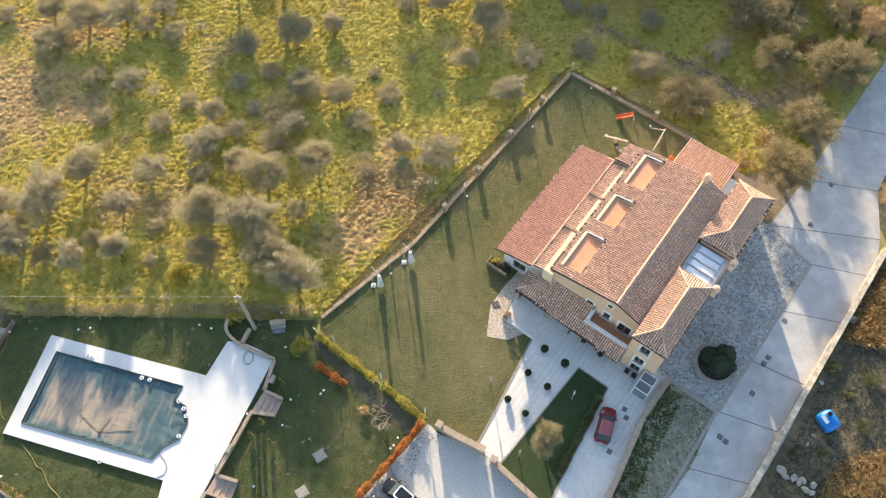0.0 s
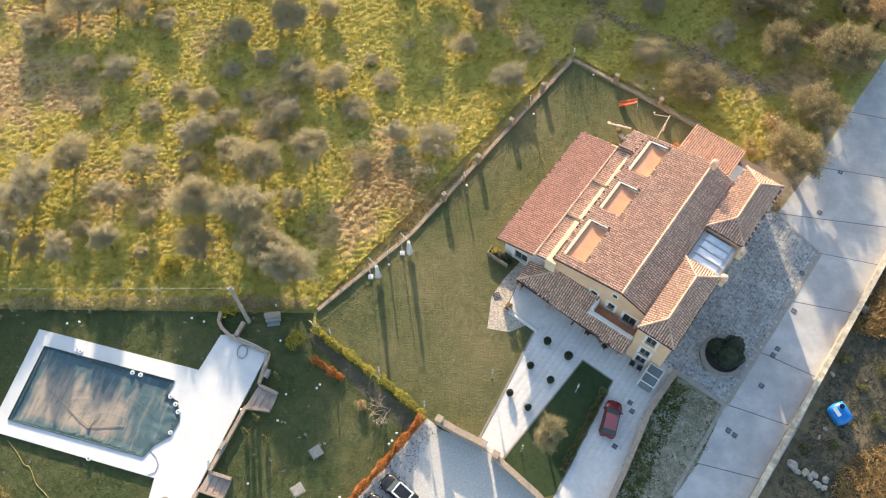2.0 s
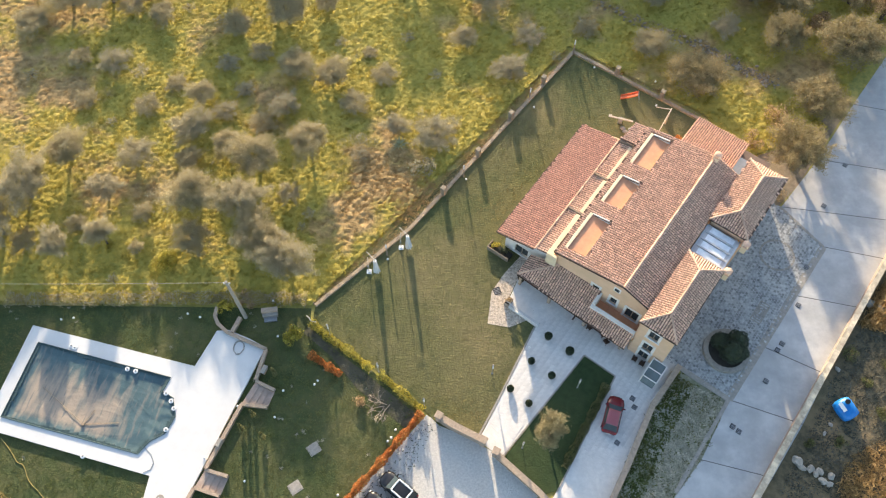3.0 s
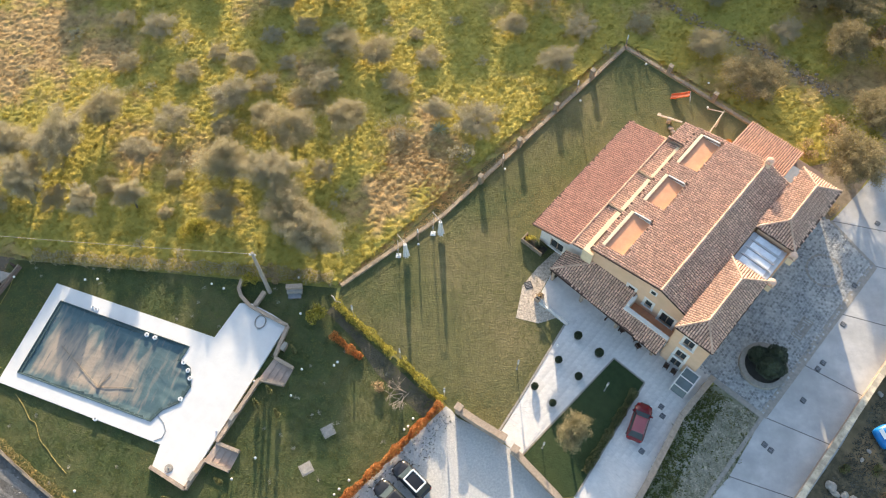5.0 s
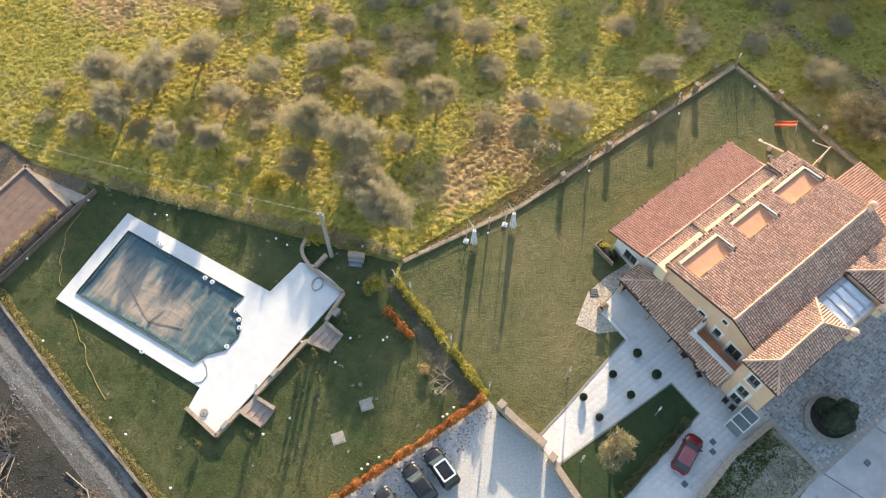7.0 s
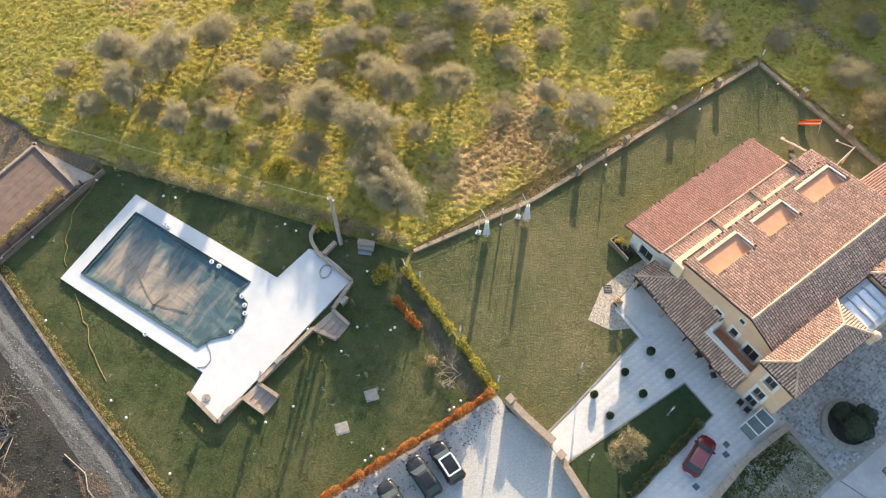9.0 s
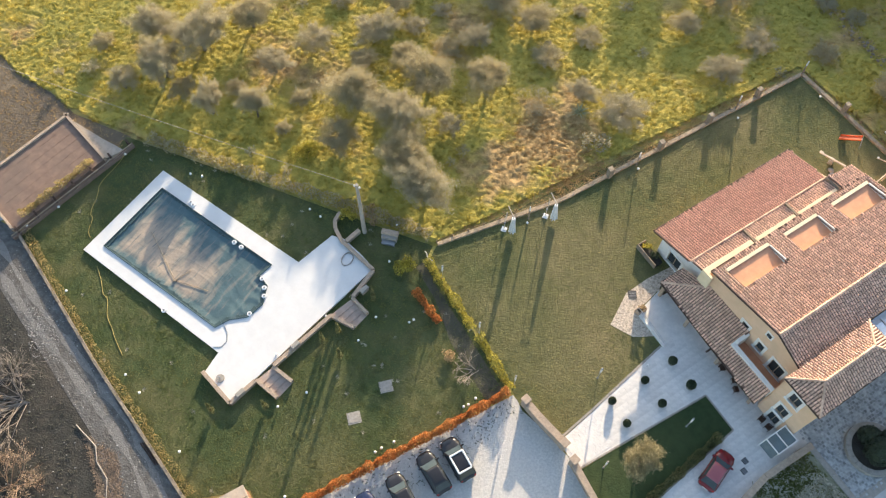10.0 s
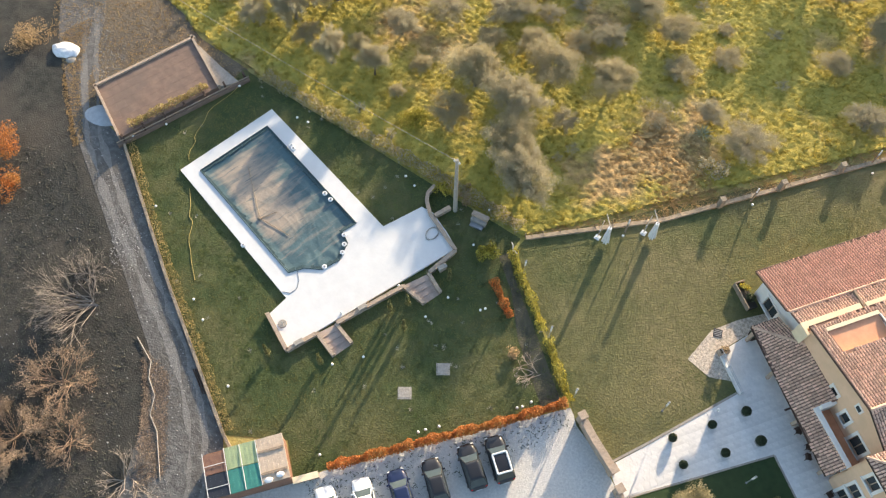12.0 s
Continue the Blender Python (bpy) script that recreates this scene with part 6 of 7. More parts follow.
quad = keep[:-1, :-1] & keep[1:, :-1] & keep[1:, 1:] & keep[:-1, 1:]
ij = np.arange(nx * ny).reshape(nx, ny)
loops = np.stack([ij[:-1, :-1][quad], ij[1:, :-1][quad], ij[1:, 1:][quad], ij[:-1, 1:][quad]], 1)
own, loops = np.unique(loops, return_inverse=True)
loops = loops.reshape(-1, 4)
me = bpy.data.meshes.new("meadow_turf")
me.vertices.add(len(own))
me.vertices.foreach_set("co", np.column_stack([fx[own], fy[own], np.maximum(high[own], 0.015)]).ravel())
me.loops.add(loops.size)
me.loops.foreach_set("vertex_index", loops.ravel())
me.polygons.add(len(loops))
me.polygons.foreach_set("loop_start", np.arange(0, loops.size, 4))
me.polygons.foreach_set("loop_total", np.full(len(loops), 4))
me.polygons.foreach_set("use_smooth", np.ones(len(loops), bool))
me.update(calc_edges=True)
at = me.attributes.new("dryness", "FLOAT", "POINT")
at.data.foreach_set("value", dryness(fx[own], fy[own]))
tagged(part("meadow_turf", me, M_MEADOW), "tussocky yellow-green meadow turf with straw-coloured patches", "grass", "", "stuff")
places = scatter(rng, 60000, MEADOW, [LAWN, TERRACE_PLOT])
dry = dryness(places[:, 0], places[:, 1]) > 0.45
lift = np.maximum(0.0, 0.05 + 0.12 * field(places[:, 0], places[:, 1], 0.9, 2.0))
tagged(part("meadow_grass", blade_mesh("meadow_grass", places[~dry], 0.26 + lift[~dry], 0.34, 6, rng, M_GRASS, 0.0, 0.028), M_GRASS), "long yellow-green meadow grass between the olive trees", "grass", "", "stuff")
tagged(part("dry_meadow_grass", blade_mesh("dry_meadow_grass", places[dry], 0.16 + lift[dry], 0.5, 6, rng, M_DRYGRASS, 0.0, 0.03), M_DRYGRASS), "dry straw-coloured grass patches in the grove", "grass", "", "stuff")
REEDS = scatter(rng, 900, [(-12.5, 47.0), (-5.0, 46.5), (-2.5, 50.5), (-4.0, 55.0), (-8.5, 56.0), (-13.0, 52.0)])
tagged(part("flattened_reeds", blade_mesh("flattened_reeds", REEDS, 0.22, 1.1, 6, rng, M_DRYGRASS, 0.0, 0.035), M_DRYGRASS), "long dry straw flattened by the wind", "grass", "", "stuff")
clumps = scatter(rng, 300, LAWN)
tagged(part("lawn_clumps", blade_mesh("lawn_clumps", clumps, 0.03, 0.30, 14, rng, M_TURF, 0.03, 0.03), M_TURF), "darker green clumps dotted over the mown lawn", "grass", "", "stuff")
clumps = scatter(rng, 500, GARDEN, [DECK])
tagged(part("garden_clumps", blade_mesh("garden_clumps", clumps, 0.04, 0.4, 16, rng, M_TURF_GREEN, 0.03, 0.03), M_TURF_GREEN), "lusher clumps in the green lawn round the pool", "grass", "", "stuff")
tagged(part("lawn_blades", blade_mesh("lawn_blades", scatter(rng, 26000, LAWN), 0.03, 0.10, 4, rng, M_TURF, 0.035, 0.025), M_TURF), "short olive-brown lawn grass", "grass", "", "stuff")
tagged(part("garden_blades", blade_mesh("garden_blades", scatter(rng, 24000, GARDEN, [DECK]), 0.035, 0.10, 4, rng, M_TURF_GREEN, 0.03, 0.025), M_TURF_GREEN), "short green lawn grass round the pool", "grass", "", "stuff")
tagged(part("verge_plants", blade_mesh("verge_plants", np.concatenate([scatter(rng, 500, VERGE), scatter(rng, 650, [(20.7, 24.4), (23.8, 28.4), (25.6, 27.0), (22.6, 22.0), (17.5, 13.0), (15.0, 13.0)])]), 0.12, 0.3, 5, rng, M_TURF_GREEN, 0.02, 0.05), M_TURF_GREEN), "low green plants on the verge", "grass", "", "stuff")
M_FROST = mat("frosted_plants", (0.43, 0.39, 0.30), (0.25, 0.245, 0.17), 0.8, 0.9, 0.0, island=0.3)
tagged(part("frosted_plants", blade_mesh("frosted_plants", scatter(rng, 2600, [(25.6, 27.0), (28.4, 25.4), (25.4, 19.6), (21.5, 14.9), (16.8, 7.0), (16.0, 10.0), (20.5, 17.5), (23.0, 22.5)]), 0.1, 0.3, 3, rng, M_FROST, 0.02, 0.06), M_FROST), "pale grey low plants on the verge", "grass", "", "stuff")
M_DEAD = mat("dead_scrub", (0.115, 0.11, 0.085), (0.06, 0.063, 0.046), 0.7, 0.95, 0.0, island=0.4)
tagged(part("pale_tufts", blade_mesh("pale_tufts", scatter(rng, 46, GARDEN, [DECK]), 0.05, 0.2, 26, rng, M_FROST, 0.03, 0.022), M_FROST), "small pale tufts dotted over the green lawn", "grass", "", "stuff")
EAST_NEAR = [(32.5, 16.0), (40.6, 28.4), (53.0, 45.0), (60.0, 45.0), (52.0, 10.0), (36.0, 8.0)]
tagged(part("east_scrub", blade_mesh("east_scrub", scatter(rng, 5500, EAST_NEAR), 0.16, 0.3, 5, rng, M_DEAD, 0.01, 0.035), M_DEAD), "grey-green scrub on the slope below the wall", "scrub", "", "stuff")
tagged(part("east_dry_grass", blade_mesh("east_dry_grass", scatter(rng, 1200, [(44.5, 34.0), (52.5, 44.5), (57.0, 44.0), (49.0, 33.0)]), 0.6, 0.6, 9, rng, M_DRYGRASS, 0.01, 0.05), M_DRYGRASS), "long straw-coloured grass below the road wall", "grass", "", "stuff")
tagged(part("slope_dry_grass", blade_mesh("slope_dry_grass", scatter(rng, 1300, [(38.6, 15.8), (39.8, 19.2), (45.0, 21.6), (50.0, 22.0), (48.0, 12.0), (39.0, 11.0)]), 0.3, 0.6, 8, rng, M_DRYGRASS, 0.01, 0.035), M_DRYGRASS), "golden dry grass on the lower slope", "grass", "", "stuff")
for x, y, r in ((42.5, 30.6, 0.9), (46.2, 29.2, 1.2), (43.6, 27.4, 0.7), (39.6, 21.2, 0.8), (49.5, 31.0, 1.3), (36.4, 21.0, 0.6), (44.6, 24.0, 0.9)):
    bush(x, y, r, r * 0.9, M_LOWSHRUB, "slope_bush", "low olive-green bush on the rough slope", int(900 * r), 0.07, 0.0, "bush", "slope bushes")
outer = Vector((-0.79, 0.615))
strip = [tuple(Vector((-4.5, 45.3)).lerp(Vector((15.75, 71.3)), float(f)) + outer * float(d)) for f, d in zip(rng.uniform(0, 1, 1500), rng.uniform(0.3, 1.5, 1500))]
strip += [tuple(Vector((-14.6, 35.6)).lerp(Vector((-4.5, 45.3)), float(f)) + Vector((-0.69, 0.72)) * float(d)) for f, d in zip(rng.uniform(0, 1, 700), rng.uniform(0.3, 1.8, 700))]
tagged(part("fence_side_grass", blade_mesh("fence_side_grass", np.array(strip)[::3], 0.12, 0.45, 5, rng, M_DRYGRASS, 0.0, 0.025), M_DRYGRASS), "dry straw grass grown up along the fence", "grass", "", "stuff")
tagged(part("west_scrub", blade_mesh("west_scrub", scatter(rng, 5000, [(-58.0, 17.0), (-37.0, 5.5), (-30.0, -8.0), (-50.0, -14.0), (-75.0, 8.0)]), 0.08, 0.3, 5, rng, M_DEAD, 0.01, 0.018), M_DEAD), "grey dead scrub on the western ground", "scrub", "", "stuff")
tagged(part("yard_grass", blade_mesh("yard_grass", np.concatenate([scatter(rng, 2600, YARD), scatter(rng, 1500, [(-71.0, 27.4), (-69.8, 31.0), (-64.5, 24.0), (-58.2, 18.6), (-58.6, 17.4), (-65.0, 22.0)]), scatter(rng, 700, [(-82.0, 40.0), (-70.0, 33.0), (-68.5, 28.0), (-72.0, 26.0)])]), 0.06, 0.2, 5, rng, M_DRYGRASS, 0.02, 0.018), M_DRYGRASS), "sparse dry golden grass in the dusty yard", "grass", "", "stuff")
tagged(part("track_side_grass", blade_mesh("track_side_grass", scatter(rng, 1500, [(-37.0, 5.6), (-33.5, 5.4), (-27.5, -1.5), (-28.6, -4.0), (-34.0, 2.8)]), 0.07, 0.3, 4, rng, M_DEAD_LEAF, 0.03, 0.02), M_DEAD_LEAF), "dry grass strip beside the track", "grass", "", "stuff")


# ---- fence round the villa lawn ----
M_POST = mat("brown_post_timber", (0.36, 0.25, 0.15), (0.24, 0.165, 0.10), 5.0, 0.85, 0.4)
M_BLEACHED = mat("bleached_timber", (0.62, 0.53, 0.42), (0.48, 0.40, 0.32), 4.0, 0.85, 0.3)
fence = thing("garden_fence", Matrix(), "low tan stone wall with thin timber rails round the lawn", "fence")
FENCE = [(-14.6, 35.6), (-4.5, 45.3), (15.75, 71.3), (31.2, 60.4)]
for p, q in zip(FENCE, FENCE[1:]):
    p, q = Vector(p), Vector(q)
    d = (q - p).normalized()
    s = Vector((-d.y, d.x))
    n = int((q - p).length / 1.7)
    for k in range(n):
        a, b = p.lerp(q, k / n), p.lerp(q, (k + 1) / n)
        part("coping_stone", box_along(a + d * 0.012, b - d * 0.012, 0.42, -0.2, 0.28 + 0.02 * (k % 3)), M_FENCESTONE, fence)
        for z in (0.55,):
            part("rail", tube(bmesh.new(), (a.x + s.x * 0.24, a.y + s.y * 0.24, z), (b.x + s.x * 0.24, b.y + s.y * 0.24, z), 0.018, 0.018, 5), M_POST, fence, "thin timber rail")
        part("post", tube(bmesh.new(), (a.x + s.x * 0.24, a.y + s.y * 0.24, -0.1), (a.x + s.x * 0.24, a.y + s.y * 0.24, 0.62), 0.05, 0.045, 7), M_POST, fence)
# square stone piers along the fence
M_PIER = mat("brown_pier_stone", (0.37, 0.305, 0.225), (0.23, 0.19, 0.14), 3.5, 0.95, 0.8)
PIERS = [(-0.74, 49.95, 52), (3.37, 55.3, 52), (7.43, 60.75, 52), (11.63, 66.2, 52), (21.0, 67.7, -35), (26.2, 64.0, -35)]
for x, y, turn in PIERS:
    t = thing("fence_pier", pose(x, y, 0, 0, 0, turn), "square tan stone pier with a flat cap in the garden fence", "pier", "fence piers")
    part("shaft", box(bmesh.new(), -0.25, 0.25, -0.25, 0.25, -0.1, 1.5, 0.02), M_PIER, t)
    part("cap", box(bmesh.new(), -0.28, 0.28, -0.28, 0.28, 1.5, 1.57, 0.02), M_PIER, t)


def lamp_post(x, y, h=2.6, z=0.0, label="slim pale garden lamp post on the lawn"):
    t = thing("lamp_post", pose(x, y, z), label, "lamp post", "lamp posts")
    part("base", tube(bmesh.new(), (0, 0, -0.02), (0, 0, 0.12), 0.12, 0.10, 10), M_LEAD, t)
    part("pole", tube(bmesh.new(), (0, 0, 0.1), (0, 0, h * 0.62), 0.045, 0.04, 8), M_STEEL, t)
    part("head", tube(bmesh.new(), (0, 0, h * 0.62), (0, 0, h), 0.085, 0.085, 10), M_BALL, t, "long white lamp head")
    part("cap", tube(bmesh.new(), (0, 0, h), (0, 0, h + 0.05), 0.11, 0.06, 10), M_LEAD, t)


for x, y, h in ((4.6, 28.1, 2.6), (13.45, 26.65, 2.6), (-12.75, 32.35, 2.7), (-7.3, 28.15, 2.7), (-2.45, 24.5, 2.7), (7.5, 20.3, 2.2)):
    lamp_post(x, y, h)
for x, y in ((15.7, 71.15), (9.8, 63.6), (1.6, 52.35), (-7.0, 41.9)):
    t = thing("floodlight_post", pose(x, y, 0), "tall pale post standing at the fence line", "post", "fence posts")
    part("pole", tube(bmesh.new(), (0, 0, -0.1), (0, 0, 1.75), 0.09, 0.08, 8), M_TIMBER, t)
    part("head", tube(bmesh.new(), (0, 0, 1.75), (0, 0, 2.5), 0.075, 0.07, 8), M_PLASTIC_WHITE, t, "white upper length")

GLOBES = [(-18.27, 31.89), (-17.09, 25.9), (-17.68, 23.09), (-19.99, 16.64), (-21.85, 14.46), (-17.62, 7.48), (-11.88, 13.95), (-11.5, 14.5), (-10.69, 15.41), (-6.03, 20.75), (-5.7, 21.1), (-5.29, 21.91), (-24.3, 18.9), (-21.6, 24.2), (-36.43, 11.94), (-34.31, 10.9), (-28.14, 7.5), (-46.4, 17.2),
          (10.3, 62.3), (1.9, 51.8), (-6.9, 41.2), (18.2, 68.6), (25.4, 62.7), (25.7, 66.4), (-41.9, 33.6), (-40.6, 33.8), (-28.3, 34.4), (-26.9, 34.0), (-19.2, 36.0), (-52.5, 25.0), (-49.6, 33.2), (-54.2, 21.9), (-13.6, 27.0), (-13.9, 26.6), (8.6, 30.9)]
for x, y in GLOBES:
    t = thing("globe_lamp", pose(x, y, 0.03), "small white globe lamp on a short stem in the grass", "lamp", "globe lamps")
    part("stem", tube(bmesh.new(), (0, 0, -0.05), (0, 0, 0.3), 0.03, 0.03, 6), M_IRON, t)
    smooth(part("globe", ball(bmesh.new(), (0, 0, 0.40), 0.135, 2), M_BALL, t))

# closed cantilever parasols standing on the lawn by the fence
def folded_canopy(seed, top, low):
    """A canopy furled round its pole: deep pleats that widen towards a ragged hem."""
    bm = bmesh.new()
    rows = []
    for j in range(13):
        f = j / 12
        row = []
        for i in range(28):
            a = 2 * math.pi * i / 28
            r = (0.19 + 0.10 * f ** 0.7) * (1 + 0.30 * (1 if i % 4 < 2 else -1) * f + 0.35 * noise.noise(Vector((math.cos(a) * 1.5, math.sin(a) * 1.5, seed + f))))
            z = top + (low - top) * f + (0.16 * noise.noise(Vector((i * 0.5, seed, 0))) if j == 12 else 0.0)
            row.append(bm.verts.new((r * math.cos(a), r * math.sin(a), z)))
        rows.append(row)
    for a, b in zip(rows, rows[1:]):
        for i in range(28):
            bm.faces.new((a[i], a[(i + 1) % 28], b[(i + 1) % 28], b[i]))
    bm.faces.new(rows[0])
    bm.faces.new(rows[-1][::-1])
    return bm


for k, (x, y) in enumerate(((-8.07, 39.7), (-4.61, 42.75))):
    t = thing("cantilever_parasol", pose(x, y, 0.035), "closed white cantilever parasol on the lawn by the fence", "parasol", "closed parasols")
    part("canopy", folded_canopy(3.0 + 7 * k, 3.0, 0.3), M_PLASTIC_WHITE, t, "furled white canvas canopy")
    part("pole", tube(bmesh.new(), (0, 0, 0.2), (0, 0, 3.45), 0.05, 0.045, 8), M_BLEACHED, t)
    part("mast", tube(bmesh.new(), (-0.85, 0.1, 0.0), (-0.80, 0.25, 3.3), 0.05, 0.045, 8), M_BLEACHED, t)
    part("arm", tube(bmesh.new(), (0.05, -0.1, 3.3), (-0.9, 0.8, 3.6), 0.055, 0.05, 8), M_BLEACHED, t)
    part("crank_box", box(bmesh.new(), -0.93, -0.77, 0.0, 0.2, 1.2, 1.5, 0.02), M_LEAD, t)
    base = part("base", box(bmesh.new(), -1.13, -0.57, -0.18, 0.38, -0.02, 0.08, 0.02), M_PLASTIC_WHITE, t, "white weighted base slab")
    part("cover_flap", box(bmesh.new(), -1.0, -0.7, -0.1, 0.3, 0.08, 0.24, 0.05), M_PLASTIC_WHITE, base)

# utility pole and its cable
pole = thing("utility_pole", pose(-22.05, 34.2, 0), "grey concrete utility pole with an overhead cable", "utility pole")
part("shaft", tube(bmesh.new(), (0, 0, -0.2), (0, 0, 9.2), 0.24, 0.15, 10), M_KERB, pole)
part("cross_arm", box(bmesh.new(), -0.35, 0.35, -0.06, 0.06, 8.75, 8.87), M_STEEL, pole)
for sx in (-0.28, 0.28):
    part("insulator", tube(bmesh.new(), (sx, 0, 8.87), (sx, 0, 9.08), 0.05, 0.04, 8), M_BALL, pole)
pts = []
for k in range(25):
    f = k / 24
    pts.append((-60.0 * f * 1.0, -0.3 * f, 9.0 - 3.2 * f * (1 - f) + 0.6 * f))
part("cable", pipe(bmesh.new(), pts, 0.02, 5), M_KERB, pole, "slack overhead cable")

# stone barbecue box by the grove edge
bbq = thing("stone_barbecue", pose(-19.35, 34.4, 0, 0, 0, 8) @ Matrix.Diagonal((0.8, 0.8, 0.8, 1)), "small grey stone barbecue block on the lawn", "barbecue")
part("base", box(bmesh.new(), -1.0, 1.0, -0.3, 0.35, 0, 0.85, 0.03), M_KERB, bbq)
part("hood", box(bmesh.new(), -1.1, 1.1, 0.1, 0.75, 0.85, 1.25, 0.03), M_TANSTONE, bbq)
part("hearth", box(bmesh.new(), -0.85, 0.85, -0.95, -0.3, 0, 0.35, 0.02), M_LEAD, bbq)
for x, y in ((-13.48, 19.98), (-15.0, 16.17)):
    t = thing("stone_slab", pose(x, y, 0.03, 0, 0, 35), "square pale stone slab lying in the lawn", "slab", "lawn slabs")
    part("slab", box(bmesh.new(), -0.5, 0.5, -0.45, 0.45, -0.05, 0.05, 0.02), M_KERB, t)
    part("rim", box(bmesh.new(), -0.62, 0.62, -0.57, 0.57, -0.05, 0.025), M_KERB, t)
cb = thing("bent_frame", pose(-14.8, 33.8, 0.03, 0, 0, 20), "small pale metal frame at the hedge corner", "frame")
part("bar", pipe(bmesh.new(), [(-0.4, 0.6, 0.5), (-0.2, 0.2, 0.8), (-0.1, -0.3, 0.8), (0.4, -0.5, 0.6)], 0.06, 6), M_STEEL, cb)
part("foot", tube(bmesh.new(), (-0.1, -0.1, -0.05), (-0.1, -0.1, 0.8), 0.05, 0.05, 6), M_STEEL, cb)

# hoses
for name, pts in (("garden_hose", [(-49.9, 33.0), (-50.2, 28.6), (-48.9, 25.2), (-47.6, 23.0)]), ("garden_hose", [(-45.2, 20.6), (-42.6, 18.0), (-40.2, 15.4), (-37.6, 13.3)])):
    t = thing(name, Matrix(), "thin yellow hose lying across the lawn", "hose")
    fine = []
    for p, q in zip(pts, pts[1:]):
        for k in range(8):
            f = k / 8
            fine.append((p[0] + (q[0] - p[0]) * f + 0.12 * math.sin(6 * f + p[0]), p[1] + (q[1] - p[1]) * f + 0.12 * math.cos(5 * f), 0.09))
    part("hose", pipe(bmesh.new(), fine, 0.03, 5), M_HOSE, t)
t = thing("coiled_hose", pose(-22.3, 30.6, 0.30), "coil of grey hose on the white terrace", "hose")
part("coil", pipe(bmesh.new(), [(math.cos(a * 0.5) * (0.55 + 0.06 * math.sin(a * 1.7)), math.sin(a * 0.5) * (0.75 + 0.08 * math.cos(a * 1.3)), 0.03 + 0.0015 * a) for a in range(46)], 0.02, 5), M_KERB, t)
t = thing("pool_hose", pose(-29.9, 19.0, 0.30), "loose grey hose on the terrace by the pool", "hose")
part("hose", pipe(bmesh.new(), [(-0.6, 0.9, 0.03), (0.2, 0.2, 0.03), (0.6, -0.6, 0.03), (0.4, -1.3, 0.03), (-0.3, -1.6, 0.03)], 0.03, 5), M_LEAD, t)
t = thing("garden_umbrella_base", pose(-28.1, 14.9, 0.30), "round grey umbrella base on the terrace", "umbrella base")
part("disc", tube(bmesh.new(), (0, 0, 0), (0, 0, 0.1), 0.42, 0.38, 16), M_KERB, t)
part("socket", tube(bmesh.new(), (0, 0, 0.1), (0, 0, 0.5), 0.06, 0.05, 8), M_STEEL, t)
for x, y in ((-19.3, 28.1), (-23.0, 20.4), (-25.6, 14.3)):
    t = thing("terrace_bench", pose(x, y, 0.0, 0, 0, 68), "small grey stone block at the parapet", "block", "parapet blocks")
    part("seat", box(bmesh.new(), -0.45, 0.45, -0.22, 0.22, 0.5, 0.76, 0.02), M_KERB, t)
    part("foot", box(bmesh.new(), -0.38, 0.38, -0.18, 0.18, 0.0, 0.5, 0.02), M_TANSTONE, t)


